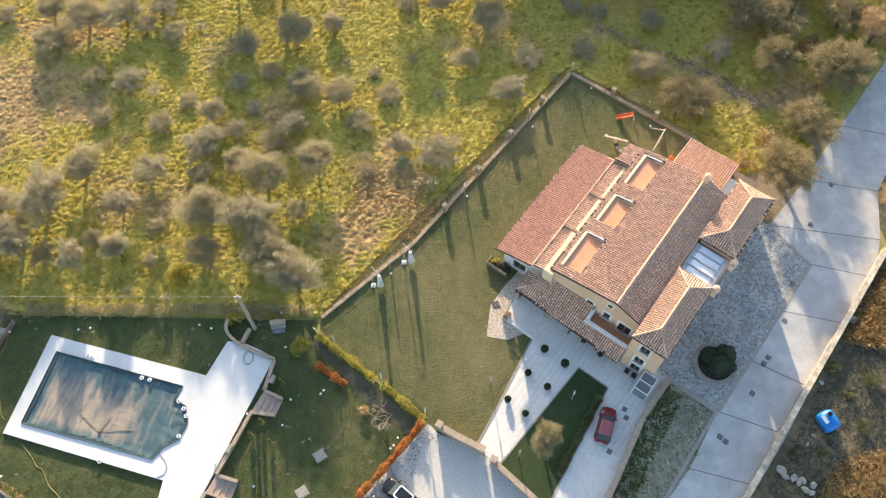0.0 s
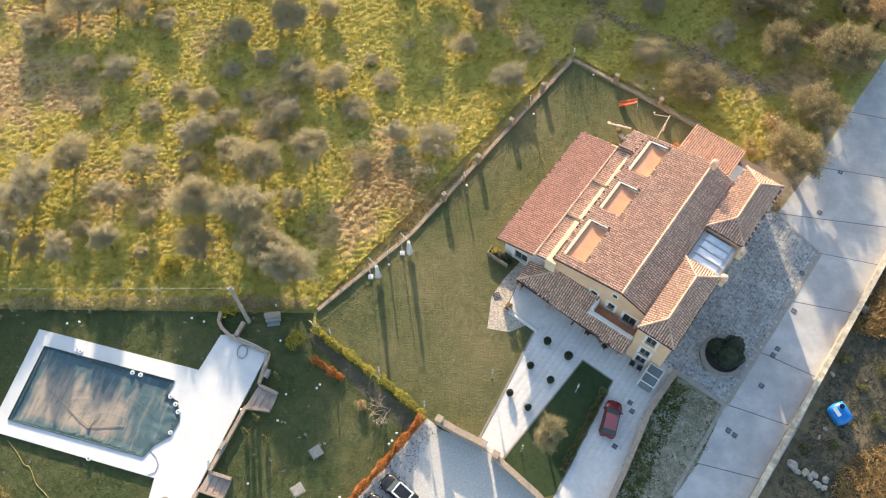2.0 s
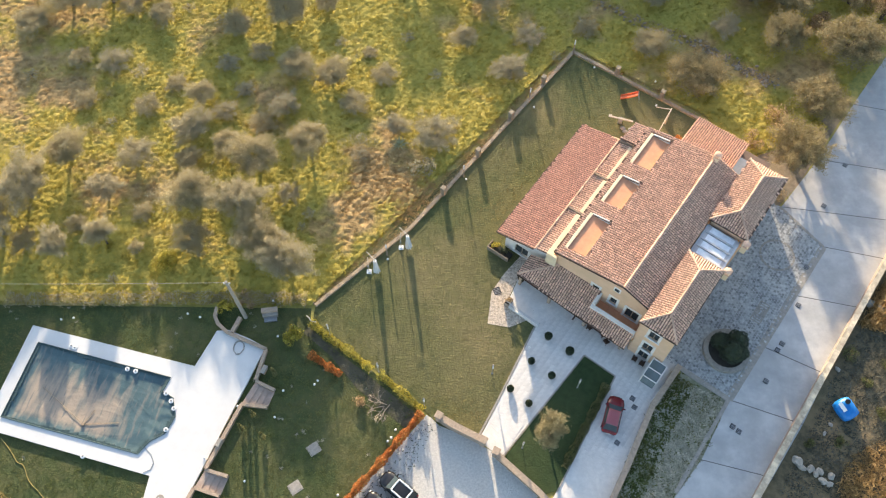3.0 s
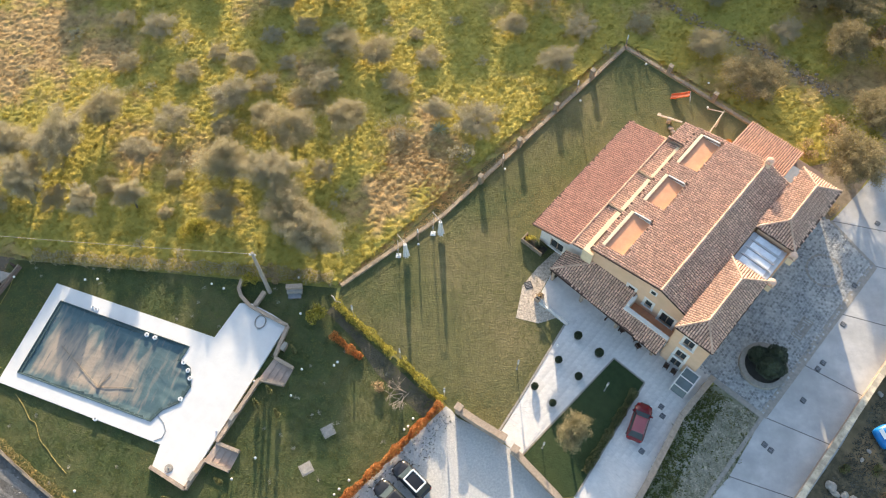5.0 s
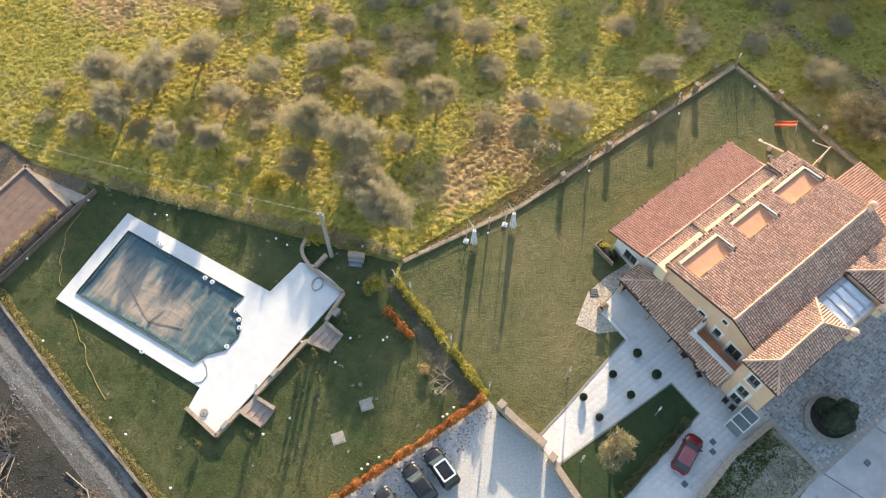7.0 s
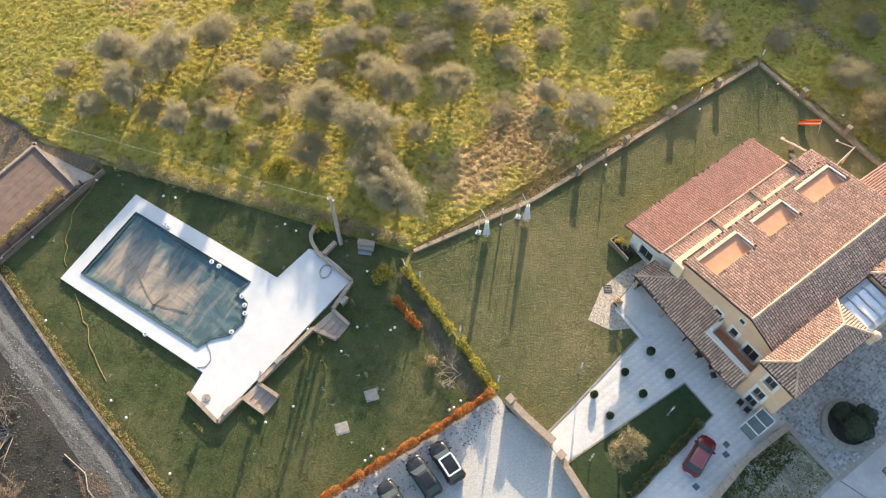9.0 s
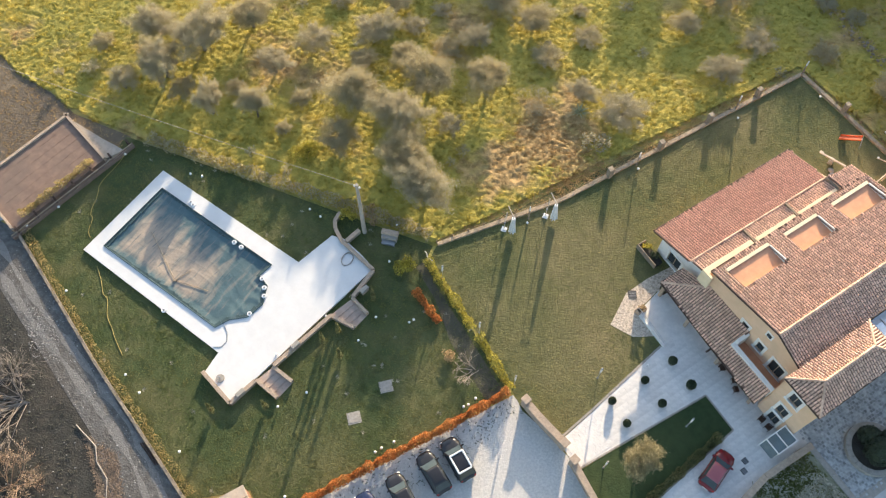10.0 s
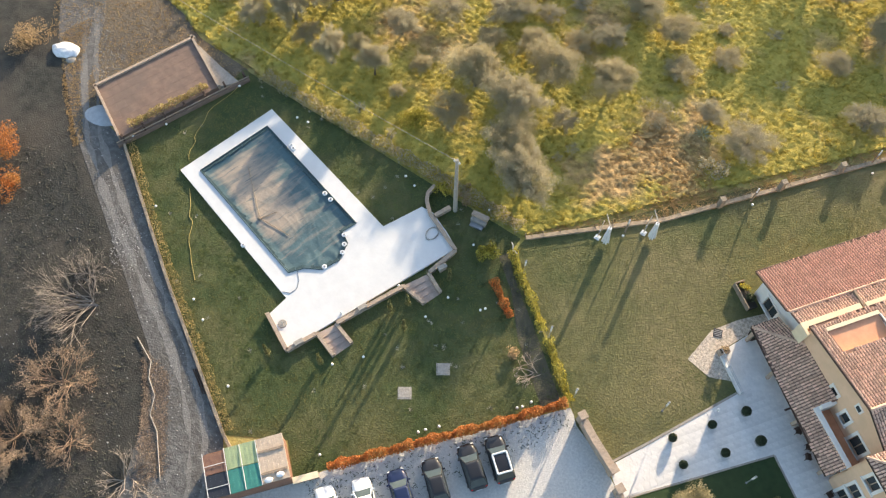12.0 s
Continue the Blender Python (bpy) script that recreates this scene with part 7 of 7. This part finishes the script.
# ---- cars ----
def car(name, x, y, z, heading, body, roofcol, label, length=4.0, width=1.74, height=1.48, rails=None, lights=True):
    """A hatchback, nose towards local +x."""
    t = thing(name, pose(x, y, z, 0, 0, heading), label, "car")
    L, W, H = length / 2, width / 2, height
    rows = [(-L, 0.70, 0.42, 0.72), (-L + 0.12, 0.90, 0.30, 0.92), (-L * 0.6, 1.0, 0.22, 0.98), (0.0, 1.0, 0.2, 0.95), (L * 0.45, 1.0, 0.2, 0.92), (L * 0.72, 0.96, 0.22, 0.84), (L - 0.14, 0.86, 0.28, 0.70), (L, 0.62, 0.36, 0.58)]
    bm = bmesh.new()
    rings = []
    for px_, w, zl, zb in rows:
        hw = W * w
        ring = [(px_, -hw * 0.9, zl), (px_, -hw, (zl + zb) / 2), (px_, -hw * 0.93, zb), (px_, -hw * 0.5, zb + 0.05), (px_, hw * 0.5, zb + 0.05), (px_, hw * 0.93, zb), (px_, hw, (zl + zb) / 2), (px_, hw * 0.9, zl)]
        rings.append([bm.verts.new(v) for v in ring])
    for a, b in zip(rings, rings[1:]):
        for i in range(8):
            j = (i + 1) % 8
            bm.faces.new((a[i], a[j], b[j], b[i]))
    bm.faces.new(rings[0][::-1]), bm.faces.new(rings[-1])
    smooth(part("body", bm, body, t))
    # cabin: belt outline and roof outline
    bx0, bx1, tx0, tx1 = -L * 0.90, L * 0.50, -L * 0.66, L * 0.16
    wb, wt, zb, zt = W * 0.90, W * 0.70, 0.95, H - 0.04
    A = [(bx0, -wb, zb), (bx1, -wb, zb - 0.03), (bx1, wb, zb - 0.03), (bx0, wb, zb)]
    B = [(tx0, -wt, zt), (tx1, -wt, zt), (tx1, wt, zt), (tx0, wt, zt)]
    for nm, (i, j) in (("side_window", (0, 1)), ("windscreen", (1, 2)), ("side_window", (2, 3)), ("rear_window", (3, 0))):
        bm = bmesh.new()
        q = [Vector(v) for v in (A[i], A[j], B[j], B[i])]
        nrm = (q[1] - q[0]).cross(q[3] - q[0]).normalized() * 0.03
        lo, hi = [bm.verts.new(v - nrm) for v in q], [bm.verts.new(v) for v in q]
        bm.faces.new(hi), bm.faces.new(lo[::-1])
        for k in range(4):
            bm.faces.new((lo[k], lo[(k + 1) % 4], hi[(k + 1) % 4], hi[k]))
        part(nm, bm, M_CARGLASS if nm == "windscreen" else M_GLASS, t, "windscreen glass tinted paler for reflected sky" if nm == "windscreen" else "dark tinted glass")
    for k in range(4):
        part("pillar", tube(bmesh.new(), A[k], B[k], 0.05, 0.045, 6), body, t)
    bm = bmesh.new()
    n1, n2 = 6, 6
    grid_v = [[bm.verts.new((tx0 + (tx1 - tx0) * i / n1, -wt + 2 * wt * j / n2, zt + 0.06 * (1 - (2 * i / n1 - 1) ** 2) * (1 - 0.5 * (2 * j / n2 - 1) ** 2))) for j in range(n2 + 1)] for i in range(n1 + 1)]
    for i in range(n1):
        for j in range(n2):
            bm.faces.new((grid_v[i][j], grid_v[i + 1][j], grid_v[i + 1][j + 1], grid_v[i][j + 1]))
    ex = bmesh.ops.extrude_face_region(bm, geom=bm.faces[:])
    bmesh.ops.translate(bm, verts=[g for g in ex["geom"] if isinstance(g, bmesh.types.BMVert)], vec=(0, 0, -0.05))
    smooth(part("roof", bm, roofcol, t))
    if rails:
        for a, b in ((0, 1), (2, 3), (3, 0), (1, 2)):
            part("roof_edge", tube(bmesh.new(), Vector(B[a]) + Vector((0, 0, 0.03)), Vector(B[b]) + Vector((0, 0, 0.03)), 0.085, 0.085, 6), rails, t, "white roof edging")
    for sx, sy in ((1, 1), (1, -1), (-1, 1), (-1, -1)):
        cx_, cy_ = sx * L * 0.62, sy * (W - 0.1)
        w = part("wheel", tube(bmesh.new(), (cx_, cy_ - 0.11, 0.31), (cx_, cy_ + 0.11, 0.31), 0.31, 0.31, 18), M_RUBBER, t)
        part("rim", tube(bmesh.new(), (cx_, cy_ + sy * 0.1, 0.31), (cx_, cy_ + sy * 0.125, 0.31), 0.2, 0.18, 14), M_STEEL, w, "alloy rim")
    for sy in (1, -1):
        part("headlight", ball(bmesh.new(), (L - 0.17, sy * W * 0.66, 0.64), 0.16, 2, (0.9, 1.0, 0.5)), M_BALL, t, "pale headlight")
        part("tail_light", ball(bmesh.new(), (-L + 0.1, sy * W * 0.74, 0.82), 0.13, 2, (0.5, 0.9, 1.0)), M_TAIL, t, "red tail light")
        part("mirror", box(bmesh.new(), L * 0.36, L * 0.36 + 0.14, min(sy * W * 0.9, sy * (W + 0.17)), max(sy * W * 0.9, sy * (W + 0.17)), 0.92, 1.06, 0.02), body, t)
    part("bumper", box(bmesh.new(), L - 0.12, L + 0.03, -W * 0.62, W * 0.62, 0.26, 0.44, 0.03), M_RUBBER, t)
    part("number_plate", box(bmesh.new(), -L - 0.035, -L - 0.005, -0.26, 0.26, 0.5, 0.62), M_BALL, t, "plain pale number plate")
    return t


M_TAIL = paint("red_lens", (0.42, 0.02, 0.02))
P_BLACK, P_WHITE, P_NAVY = paint("black_car_paint", (0.025, 0.026, 0.03)), paint("white_car_paint", (0.72, 0.74, 0.75)), paint("navy_car_paint", (0.02, 0.03, 0.075))
P_RED, P_PALE_RED = paint("dark_red_car_paint", (0.15, 0.014, 0.02)), paint("pale_red_car_paint", (0.30, 0.095, 0.11))
car("parked_car", -4.8, 16.05, 0.03, 141.0, P_BLACK, P_BLACK, "black compact car with white roof edging on the gravel", 4.1, 1.78, 1.55, P_WHITE)
car("parked_car", -6.35, 14.15, 0.03, 143.0, P_BLACK, P_BLACK, "black hatchback parked on the gravel")
car("parked_car", -8.15, 11.35, 0.03, 141.0, P_BLACK, P_BLACK, "black saloon car parked on the gravel")
car("parked_car", -10.0, 8.95, 0.03, 143.0, P_NAVY, P_NAVY, "dark navy hatchback parked on the gravel")
car("parked_car", -12.0, 6.6, 0.03, 141.0, P_WHITE, P_WHITE, "white hatchback parked on the gravel")
car("parked_car", -14.05, 4.3, 0.03, 142.0, P_WHITE, P_WHITE, "white small car parked by the wall")
car("parked_car", 16.8, 23.6, 0.08, 72.0, P_RED, P_PALE_RED, "dark red hatchback with a paler red roof on the driveway")

# ---- yard things ----
tank = thing("water_tank", pose(40.6, 24.6, 0.0, 8, -14, 28), "bright blue plastic water tank lying on rough ground", "water tank")
bm = box(bmesh.new(), -0.95, 0.95, -1.1, 1.1, 0.05, 1.7, 0.62)
smooth(part("body", bm, M_BLUE, tank))
part("filler_cap", tube(bmesh.new(), (0.4, 0.6, 1.72), (0.4, 0.6, 1.86), 0.26, 0.24, 16), M_RUBBER, tank, "dark screw cap")
part("label_plate", box(bmesh.new(), -0.55, -0.15, -0.1, 0.85, 1.75, 1.765), M_BALL, tank, "pale label plate")
rng = np.random.default_rng(61)
for x, y, r in ((34.9, 19.2, 0.75), (35.3, 18.6, 0.5), (36.1, 18.5, 0.55), (36.5, 18.0, 0.45), (37.0, 18.2, 0.5), (37.1, 17.3, 0.55), (38.0, 17.8, 0.5), (37.7, 17.0, 0.45), (40.9, 28.9, 0.4), (46.0, 36.4, 0.7), (46.9, 35.8, 0.6), (39.0, 23.0, 0.3), (38.2, 22.1, 0.3)):
    r *= 0.72
    bm = ball(bmesh.new(), (0, 0, r * 0.35), r, 3, (1.15, 0.85, 0.6))
    for v in bm.verts:
        v.co += v.normal * r * 0.35 * noise.noise(v.co * (1.6 / r) + Vector((x, y, 0)))
    o = part("boulder", bm, M_ROCK)
    o.matrix_basis = pose(x, y, 0.0, 0, 0, x * 91 % 360)
    tagged(o, "pale grey boulder on the rough slope", "boulder", "boulders")

# slide and swing at the far end of the lawn
sl = thing("garden_slide", pose(22.2, 63.9, 0.03, 0, 0, -12) @ Matrix.Diagonal((0.75, 0.9, 0.85, 1)), "orange plastic garden slide with metal ladder", "slide")
bm = bmesh.new()
for k in range(8):
    f0, f1 = k / 8, (k + 1) / 8
    z0, z1 = 1.5 * (1 - f0) ** 1.15 + 0.18, 1.5 * (1 - f1) ** 1.15 + 0.18
    for y0, y1, up in ((-0.3, 0.3, 0.0), (-0.36, -0.3, 0.2), (0.3, 0.36, 0.2)):
        pr = [(-1.4 + 2.6 * (1 - f0), y0), (-1.4 + 2.6 * (1 - f0), y1), (-1.4 + 2.6 * (1 - f1), y1), (-1.4 + 2.6 * (1 - f1), y0)]
        prism(bm, pr, lambda x, y: 0.1 + 1.45 * max(0.0, (x + 1.4) / 2.6) ** 1.15, lambda x, y, u=up: 0.17 + u + 1.45 * max(0.0, (x + 1.4) / 2.6) ** 1.15)
bmesh.ops.remove_doubles(bm, verts=bm.verts[:], dist=0.002)
part("chute", bm, M_ORANGE, sl)
for sy in (-0.3, 0.3):
    part("ladder_rail", tube(bmesh.new(), (1.75, sy, -0.03), (1.2, sy, 1.9), 0.035, 0.035, 7), M_STEEL, sl)
for k in range(4):
    part("rung", tube(bmesh.new(), (1.66 - 0.13 * k, -0.3, 0.3 + 0.42 * k), (1.66 - 0.13 * k, 0.3, 0.3 + 0.42 * k), 0.03, 0.03, 6), M_STEEL, sl)
sw = thing("seesaw", pose(20.8, 60.45, 0.03, 0, 0, -16), "pale weathered timber beam on a low stone support", "seesaw")
part("beam", box(bmesh.new(), -1.5, 1.5, -0.11, 0.11, 0.62, 0.74, 0.02), M_BLEACHED, sw)
part("support", box(bmesh.new(), -0.25, 0.25, -0.3, 0.3, -0.05, 0.62, 0.04), M_ROCK, sw)
part("seat_block", box(bmesh.new(), -1.48, -1.1, -0.2, 0.2, 0.74, 0.82, 0.02), M_BLEACHED, sw)
for sx, sy in ((0.9, -1.3), (1.5, -0.8), (0.5, -0.9)):
    part("foot_stone", ball(bmesh.new(), (sx, sy, 0.1), 0.3, 2, (1.2, 0.9, 0.6)), M_ROCK, sw)
wp = thing("washing_line_post", pose(26.3, 60.2, 0.03, 0, 0, 60), "pale timber post with a long cross arm on the lawn", "post")
part("post", tube(bmesh.new(), (0, 0, -0.05), (0, 0, 2.3), 0.09, 0.08, 8), M_BLEACHED, wp)
part("arm", tube(bmesh.new(), (0.8, 0, 2.3), (-3.0, 0, 2.3), 0.07, 0.06, 7), M_BLEACHED, wp)
part("side_arm", tube(bmesh.new(), (0.6, 0, 2.25), (0.0, 1.7, 2.25), 0.06, 0.05, 7), M_BLEACHED, wp)

# ramp wall with railing below the porch corner
rw = thing("ramp_railing", Matrix(), "white railing along the porch ramp wall", "railing")
part("plinth", box_along((6.2, 36.0), (9.6, 33.4), 0.3, 0.0, 0.35), M_WHITE, rw)
for k in range(6):
    p = Vector((6.2, 36.0)).lerp(Vector((9.6, 33.4)), k / 5)
    part("baluster", tube(bmesh.new(), (p.x, p.y, 0.35), (p.x, p.y, 1.0), 0.04, 0.04, 7), M_STEEL, rw)
for z in (0.65, 1.0):
    part("rail", tube(bmesh.new(), (6.2, 36.0, z), (9.6, 33.4, z), 0.045, 0.045, 7), M_STEEL, rw)
bx = thing("planter_box", pose(6.5, 36.1, 0.05, 0, 0, 55), "stone planter with dry flowers at the ramp head", "planter")
part("box", box(bmesh.new(), -0.5, 0.5, -0.3, 0.3, 0, 0.7, 0.02), M_TANSTONE, bx)
part("soil", box(bmesh.new(), -0.42, 0.42, -0.22, 0.22, 0.66, 0.72), M_SCRUB, bx)
bush(6.5, 36.1, 0.45, 0.6, M_TAN_LEAF, "planter_flowers", "dry tan flowers in the ramp planter", 200, 0.07, 0.72, "plant")
lb = thing("lattice_planter", pose(5.6, 42.6, 0.03, 0, 0, -36), "planted bed edged with a low timber frame", "planter")
part("front_rail", box(bmesh.new(), -1.1, 1.6, -0.66, -0.56, 0, 0.75), M_TIMBER, lb)
part("end_rail", box(bmesh.new(), -1.2, -1.1, -0.66, 0.4, 0, 0.75), M_TIMBER, lb)
part("soil", box(bmesh.new(), -1.1, 1.6, -0.56, 0.4, 0, 0.4), M_SCRUB, lb)
bush(5.2, 42.9, 0.6, 0.7, M_YELLOW_LEAF, "bed_plants", "yellow-green plants in the timber edged bed", 350, 0.09, 0.4, "plant")
bush(6.2, 42.2, 0.5, 0.6, M_DARK_LEAF, "bed_plants", "dark green plants in the timber edged bed", 350, 0.09, 0.4, "plant")


def garden_chair(x, y, turn):
    c = thing("garden_chair", pose(x, y, 0.085, 0, 0, turn), "dark woven garden chair on the patio", "chair", "garden chairs")
    part("seat", box(bmesh.new(), -0.26, 0.26, -0.26, 0.26, 0.40, 0.46, 0.02), M_FASCIA, c)
    part("backrest", box(bmesh.new(), -0.26, 0.26, 0.22, 0.28, 0.46, 0.92, 0.02), M_FASCIA, c)
    for sx in (-0.23, 0.23):
        part("armrest", box(bmesh.new(), sx - 0.03, sx + 0.03, -0.24, 0.24, 0.62, 0.66), M_FASCIA, c)
        for sy in (-0.22, 0.22):
            part("leg", tube(bmesh.new(), (sx, sy, 0), (sx, sy, 0.42), 0.025, 0.025, 6), M_FASCIA, c)


for x, y, a in ((15.17, 33.2, 30), (16.5, 32.4, 200), (16.8, 31.6, 120), (19.6, 29.7, 60), (20.3, 29.2, 240)):
    garden_chair(x, y, a)
for x, y in ((8.0, 38.9),):
    t = thing("plant_pot", pose(x, y, 0.08), "large dark plant pot under the porch corner", "pot")
    part("pot", tube(bmesh.new(), (0, 0, 0), (0, 0, 0.7), 0.3, 0.42, 16), M_FASCIA, t)
    part("rim", tube(bmesh.new(), (0, 0, 0.68), (0, 0, 0.76), 0.46, 0.46, 16), M_FASCIA, t)
    bush(x, y, 0.5, 0.7, M_DARK_LEAF, "pot_plant", "dark green plant in the porch pot", 350, 0.08, 0.84, "plant")

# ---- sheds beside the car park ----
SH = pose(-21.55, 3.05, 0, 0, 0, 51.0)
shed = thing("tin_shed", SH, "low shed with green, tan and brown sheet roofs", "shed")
M_SHEET_G, M_SHEET_T = mat("pale_green_sheet", (0.33, 0.40, 0.22), (0.28, 0.34, 0.19), 2.0, 0.6, 0.2), mat("teal_sheet", (0.04, 0.20, 0.17), (0.03, 0.16, 0.14), 2.0, 0.6, 0.2)
M_SHEET_TAN, M_SHEET_BR = mat("tan_board", (0.55, 0.44, 0.33), (0.44, 0.35, 0.27), 2.0, 0.8, 0.3, (0.36, 0.30, 0.24), 0.6, 0.5), mat("brown_sheet", (0.24, 0.13, 0.085), (0.19, 0.10, 0.07), 2.0, 0.7, 0.2)
M_SHEET_DK = mat("dark_sheet", (0.03, 0.035, 0.045), (0.022, 0.026, 0.034), 2.0, 0.4, 0.1)
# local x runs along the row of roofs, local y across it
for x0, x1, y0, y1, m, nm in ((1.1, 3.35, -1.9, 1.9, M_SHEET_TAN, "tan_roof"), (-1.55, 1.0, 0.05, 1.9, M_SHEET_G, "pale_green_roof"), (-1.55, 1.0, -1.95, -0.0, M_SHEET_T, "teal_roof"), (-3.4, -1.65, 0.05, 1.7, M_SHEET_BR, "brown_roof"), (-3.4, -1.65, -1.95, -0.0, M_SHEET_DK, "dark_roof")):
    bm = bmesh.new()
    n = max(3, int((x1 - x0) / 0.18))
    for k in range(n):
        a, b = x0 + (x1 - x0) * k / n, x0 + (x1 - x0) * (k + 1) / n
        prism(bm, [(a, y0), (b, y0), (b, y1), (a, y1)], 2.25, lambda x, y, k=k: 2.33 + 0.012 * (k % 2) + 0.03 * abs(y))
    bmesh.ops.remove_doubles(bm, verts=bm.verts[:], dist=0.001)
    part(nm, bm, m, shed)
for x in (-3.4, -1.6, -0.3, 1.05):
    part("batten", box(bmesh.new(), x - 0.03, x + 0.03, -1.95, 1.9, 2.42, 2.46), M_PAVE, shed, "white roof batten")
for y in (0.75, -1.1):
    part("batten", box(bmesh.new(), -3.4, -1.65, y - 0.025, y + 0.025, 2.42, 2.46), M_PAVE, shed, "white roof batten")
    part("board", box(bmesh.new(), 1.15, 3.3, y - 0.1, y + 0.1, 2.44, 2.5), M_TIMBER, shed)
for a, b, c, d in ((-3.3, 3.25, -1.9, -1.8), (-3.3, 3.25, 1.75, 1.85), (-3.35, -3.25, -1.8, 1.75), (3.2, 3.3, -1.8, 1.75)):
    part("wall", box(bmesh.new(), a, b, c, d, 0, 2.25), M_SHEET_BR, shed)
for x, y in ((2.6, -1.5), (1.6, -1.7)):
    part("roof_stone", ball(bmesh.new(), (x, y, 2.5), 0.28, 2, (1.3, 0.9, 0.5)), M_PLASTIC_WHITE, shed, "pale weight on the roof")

# ---- brown terrace building at the track ----
P0, PU, PV = Vector((-54.9, 20.9)), Vector((-51.1, 31.6)) - Vector((-54.9, 20.9)), Vector((-61.7, 24.1)) - Vector((-54.9, 20.9))
gar = thing("terrace_building", Matrix(), "low building with a brown paved roof terrace", "building")


def gp(a, b):
    p = P0 + PU * a + PV * b
    return (p.x, p.y)


part("wall", prism(bmesh.new(), [gp(0, 0), gp(1, 0), gp(1, 1), gp(0, 1)], -0.2, 0.72), M_BROWNROOF, gar)
for i in range(11):
    for j in range(7):
        a0, a1, b0, b1 = i / 11 + 0.0008, (i + 1) / 11 - 0.0008, j / 7 + 0.0014, (j + 1) / 7 - 0.0014
        part("paving_panel", prism(bmesh.new(), [gp(a0, b0), gp(a1, b0), gp(a1, b1), gp(a0, b1)], 0.7, 0.78 + 0.006 * ((i + j) % 3)), M_BROWNROOF, gar)
part("parapet", box_along(gp(-0.02, 1.01), gp(1.04, 1.01), 0.3, 0.3, 1.0), M_TANSTONE, gar, "pale stone parapet")
part("parapet", box_along(gp(-0.005, 0.02), gp(-0.005, 1.02), 0.25, 0.3, 1.0), M_TANSTONE, gar, "pale stone parapet")
part("parapet", box_along(gp(1.01, 0.0), gp(1.01, 1.06), 0.3, 0.3, 1.0), M_TANSTONE, gar, "pale stone parapet")
part("ramp", prism(bmesh.new(), [gp(1.02, 0.02), gp(1.2, -0.06), gp(1.12, 0.35), gp(1.03, 0.9)], -0.1, 0.5), M_KERB, gar, "pale concrete ramp")
part("rail", tube(bmesh.new(), (*gp(-0.05, -0.06), 0.85), (*gp(1.3, -0.08), 0.8), 0.07, 0.07, 6), M_TIMBER, gar)
part("low_wall", box_along(gp(-0.05, -0.06), gp(1.3, -0.08), 0.22, -0.1, 0.5), M_BROWNROOF, gar)
for k in range(7):
    x, y = gp(k / 6 * 1.25 + 0.02, -0.06)
    part("buttress", box_along((x, y), (x + PV.x * 0.09, y + PV.y * 0.09), 0.2, -0.1, 0.95), M_FASCIA, gar, "dark timber post")
t = thing("stone_heap", pose(-68.7, 25.9, 0.0, 0, 0, 20) @ Matrix.Diagonal((0.8, 0.8, 0.6, 1)), "heap of pale stone under a sheet beside the track", "heap")
bm = ball(bmesh.new(), (0, 0, 0.2), 1.7, 3, (1.2, 0.75, 0.42))
for v in bm.verts:
    v.co += v.normal * 0.25 * noise.noise(v.co * 1.3)
part("sheet", bm, M_PLASTIC_WHITE, t)
part("stones", ball(bmesh.new(), (1.4, -1.2, 0.0), 0.7, 2, (1, 1, 0.5)), M_ROCK, t)
t = thing("grey_tarpaulin", pose(-58.8, 22.2, 0.03, 0, 0, 25), "pale grey tarpaulin heap beside the terrace building", "tarpaulin")
bm = ball(bmesh.new(), (0, 0, 0.02), 1.7, 3, (1.3, 0.8, 0.12))
for v in bm.verts:
    v.co += v.normal * 0.08 * noise.noise(v.co * 1.5 + Vector((4, 0, 0)))
part("sheet", bm, mat("grey_tarp", (0.40, 0.42, 0.44), (0.32, 0.34, 0.36), 2.0, 0.5, 0.3), t)
# driftwood edge of the track and a stack of poles
t = thing("log_edging", Matrix(), "pale thin logs laid end to end along the track", "logs")
line = [(-38.2, 6.2), (-35.5, 5.2), (-34.6, 4.0), (-33.0, 3.1), (-32.1, 1.6), (-30.6, 0.9), (-27.4, -2.0)]
for p, q in zip(line, line[1:]):
    part("log", tube(bmesh.new(), (*p, 0.12), (*q, 0.12), 0.06, 0.045, 7), M_KERB, t)
t = thing("pole_stack", Matrix(), "stack of dark poles lying beside the retaining wall", "poles")
for k in range(4):
    part("pole", tube(bmesh.new(), (-31.9 + 0.15 * k, 6.9 + 0.1 * k, 0.12 + 0.03 * k), (-29.6 + 0.15 * k, 5.7 + 0.12 * k, 0.12), 0.06, 0.05, 6), M_FASCIA, t)
# dark leaf litter on the pale gravel
rng = np.random.default_rng(91)
spots = scatter(rng, 520, [(-2.6, 22.8), (-0.8, 22.3), (-5.0, 15.5), (-13.0, 3.0), (-17.6, 4.8), (-15.8, 6.6)])
tagged(part("gravel_weeds", blade_mesh("gravel_weeds", spots, 0.04, 0.13, 5, rng, M_DARK_LEAF, 0.03, 0.03), M_DARK_LEAF), "dark weeds growing through the pale gravel", "weeds", "", "stuff")
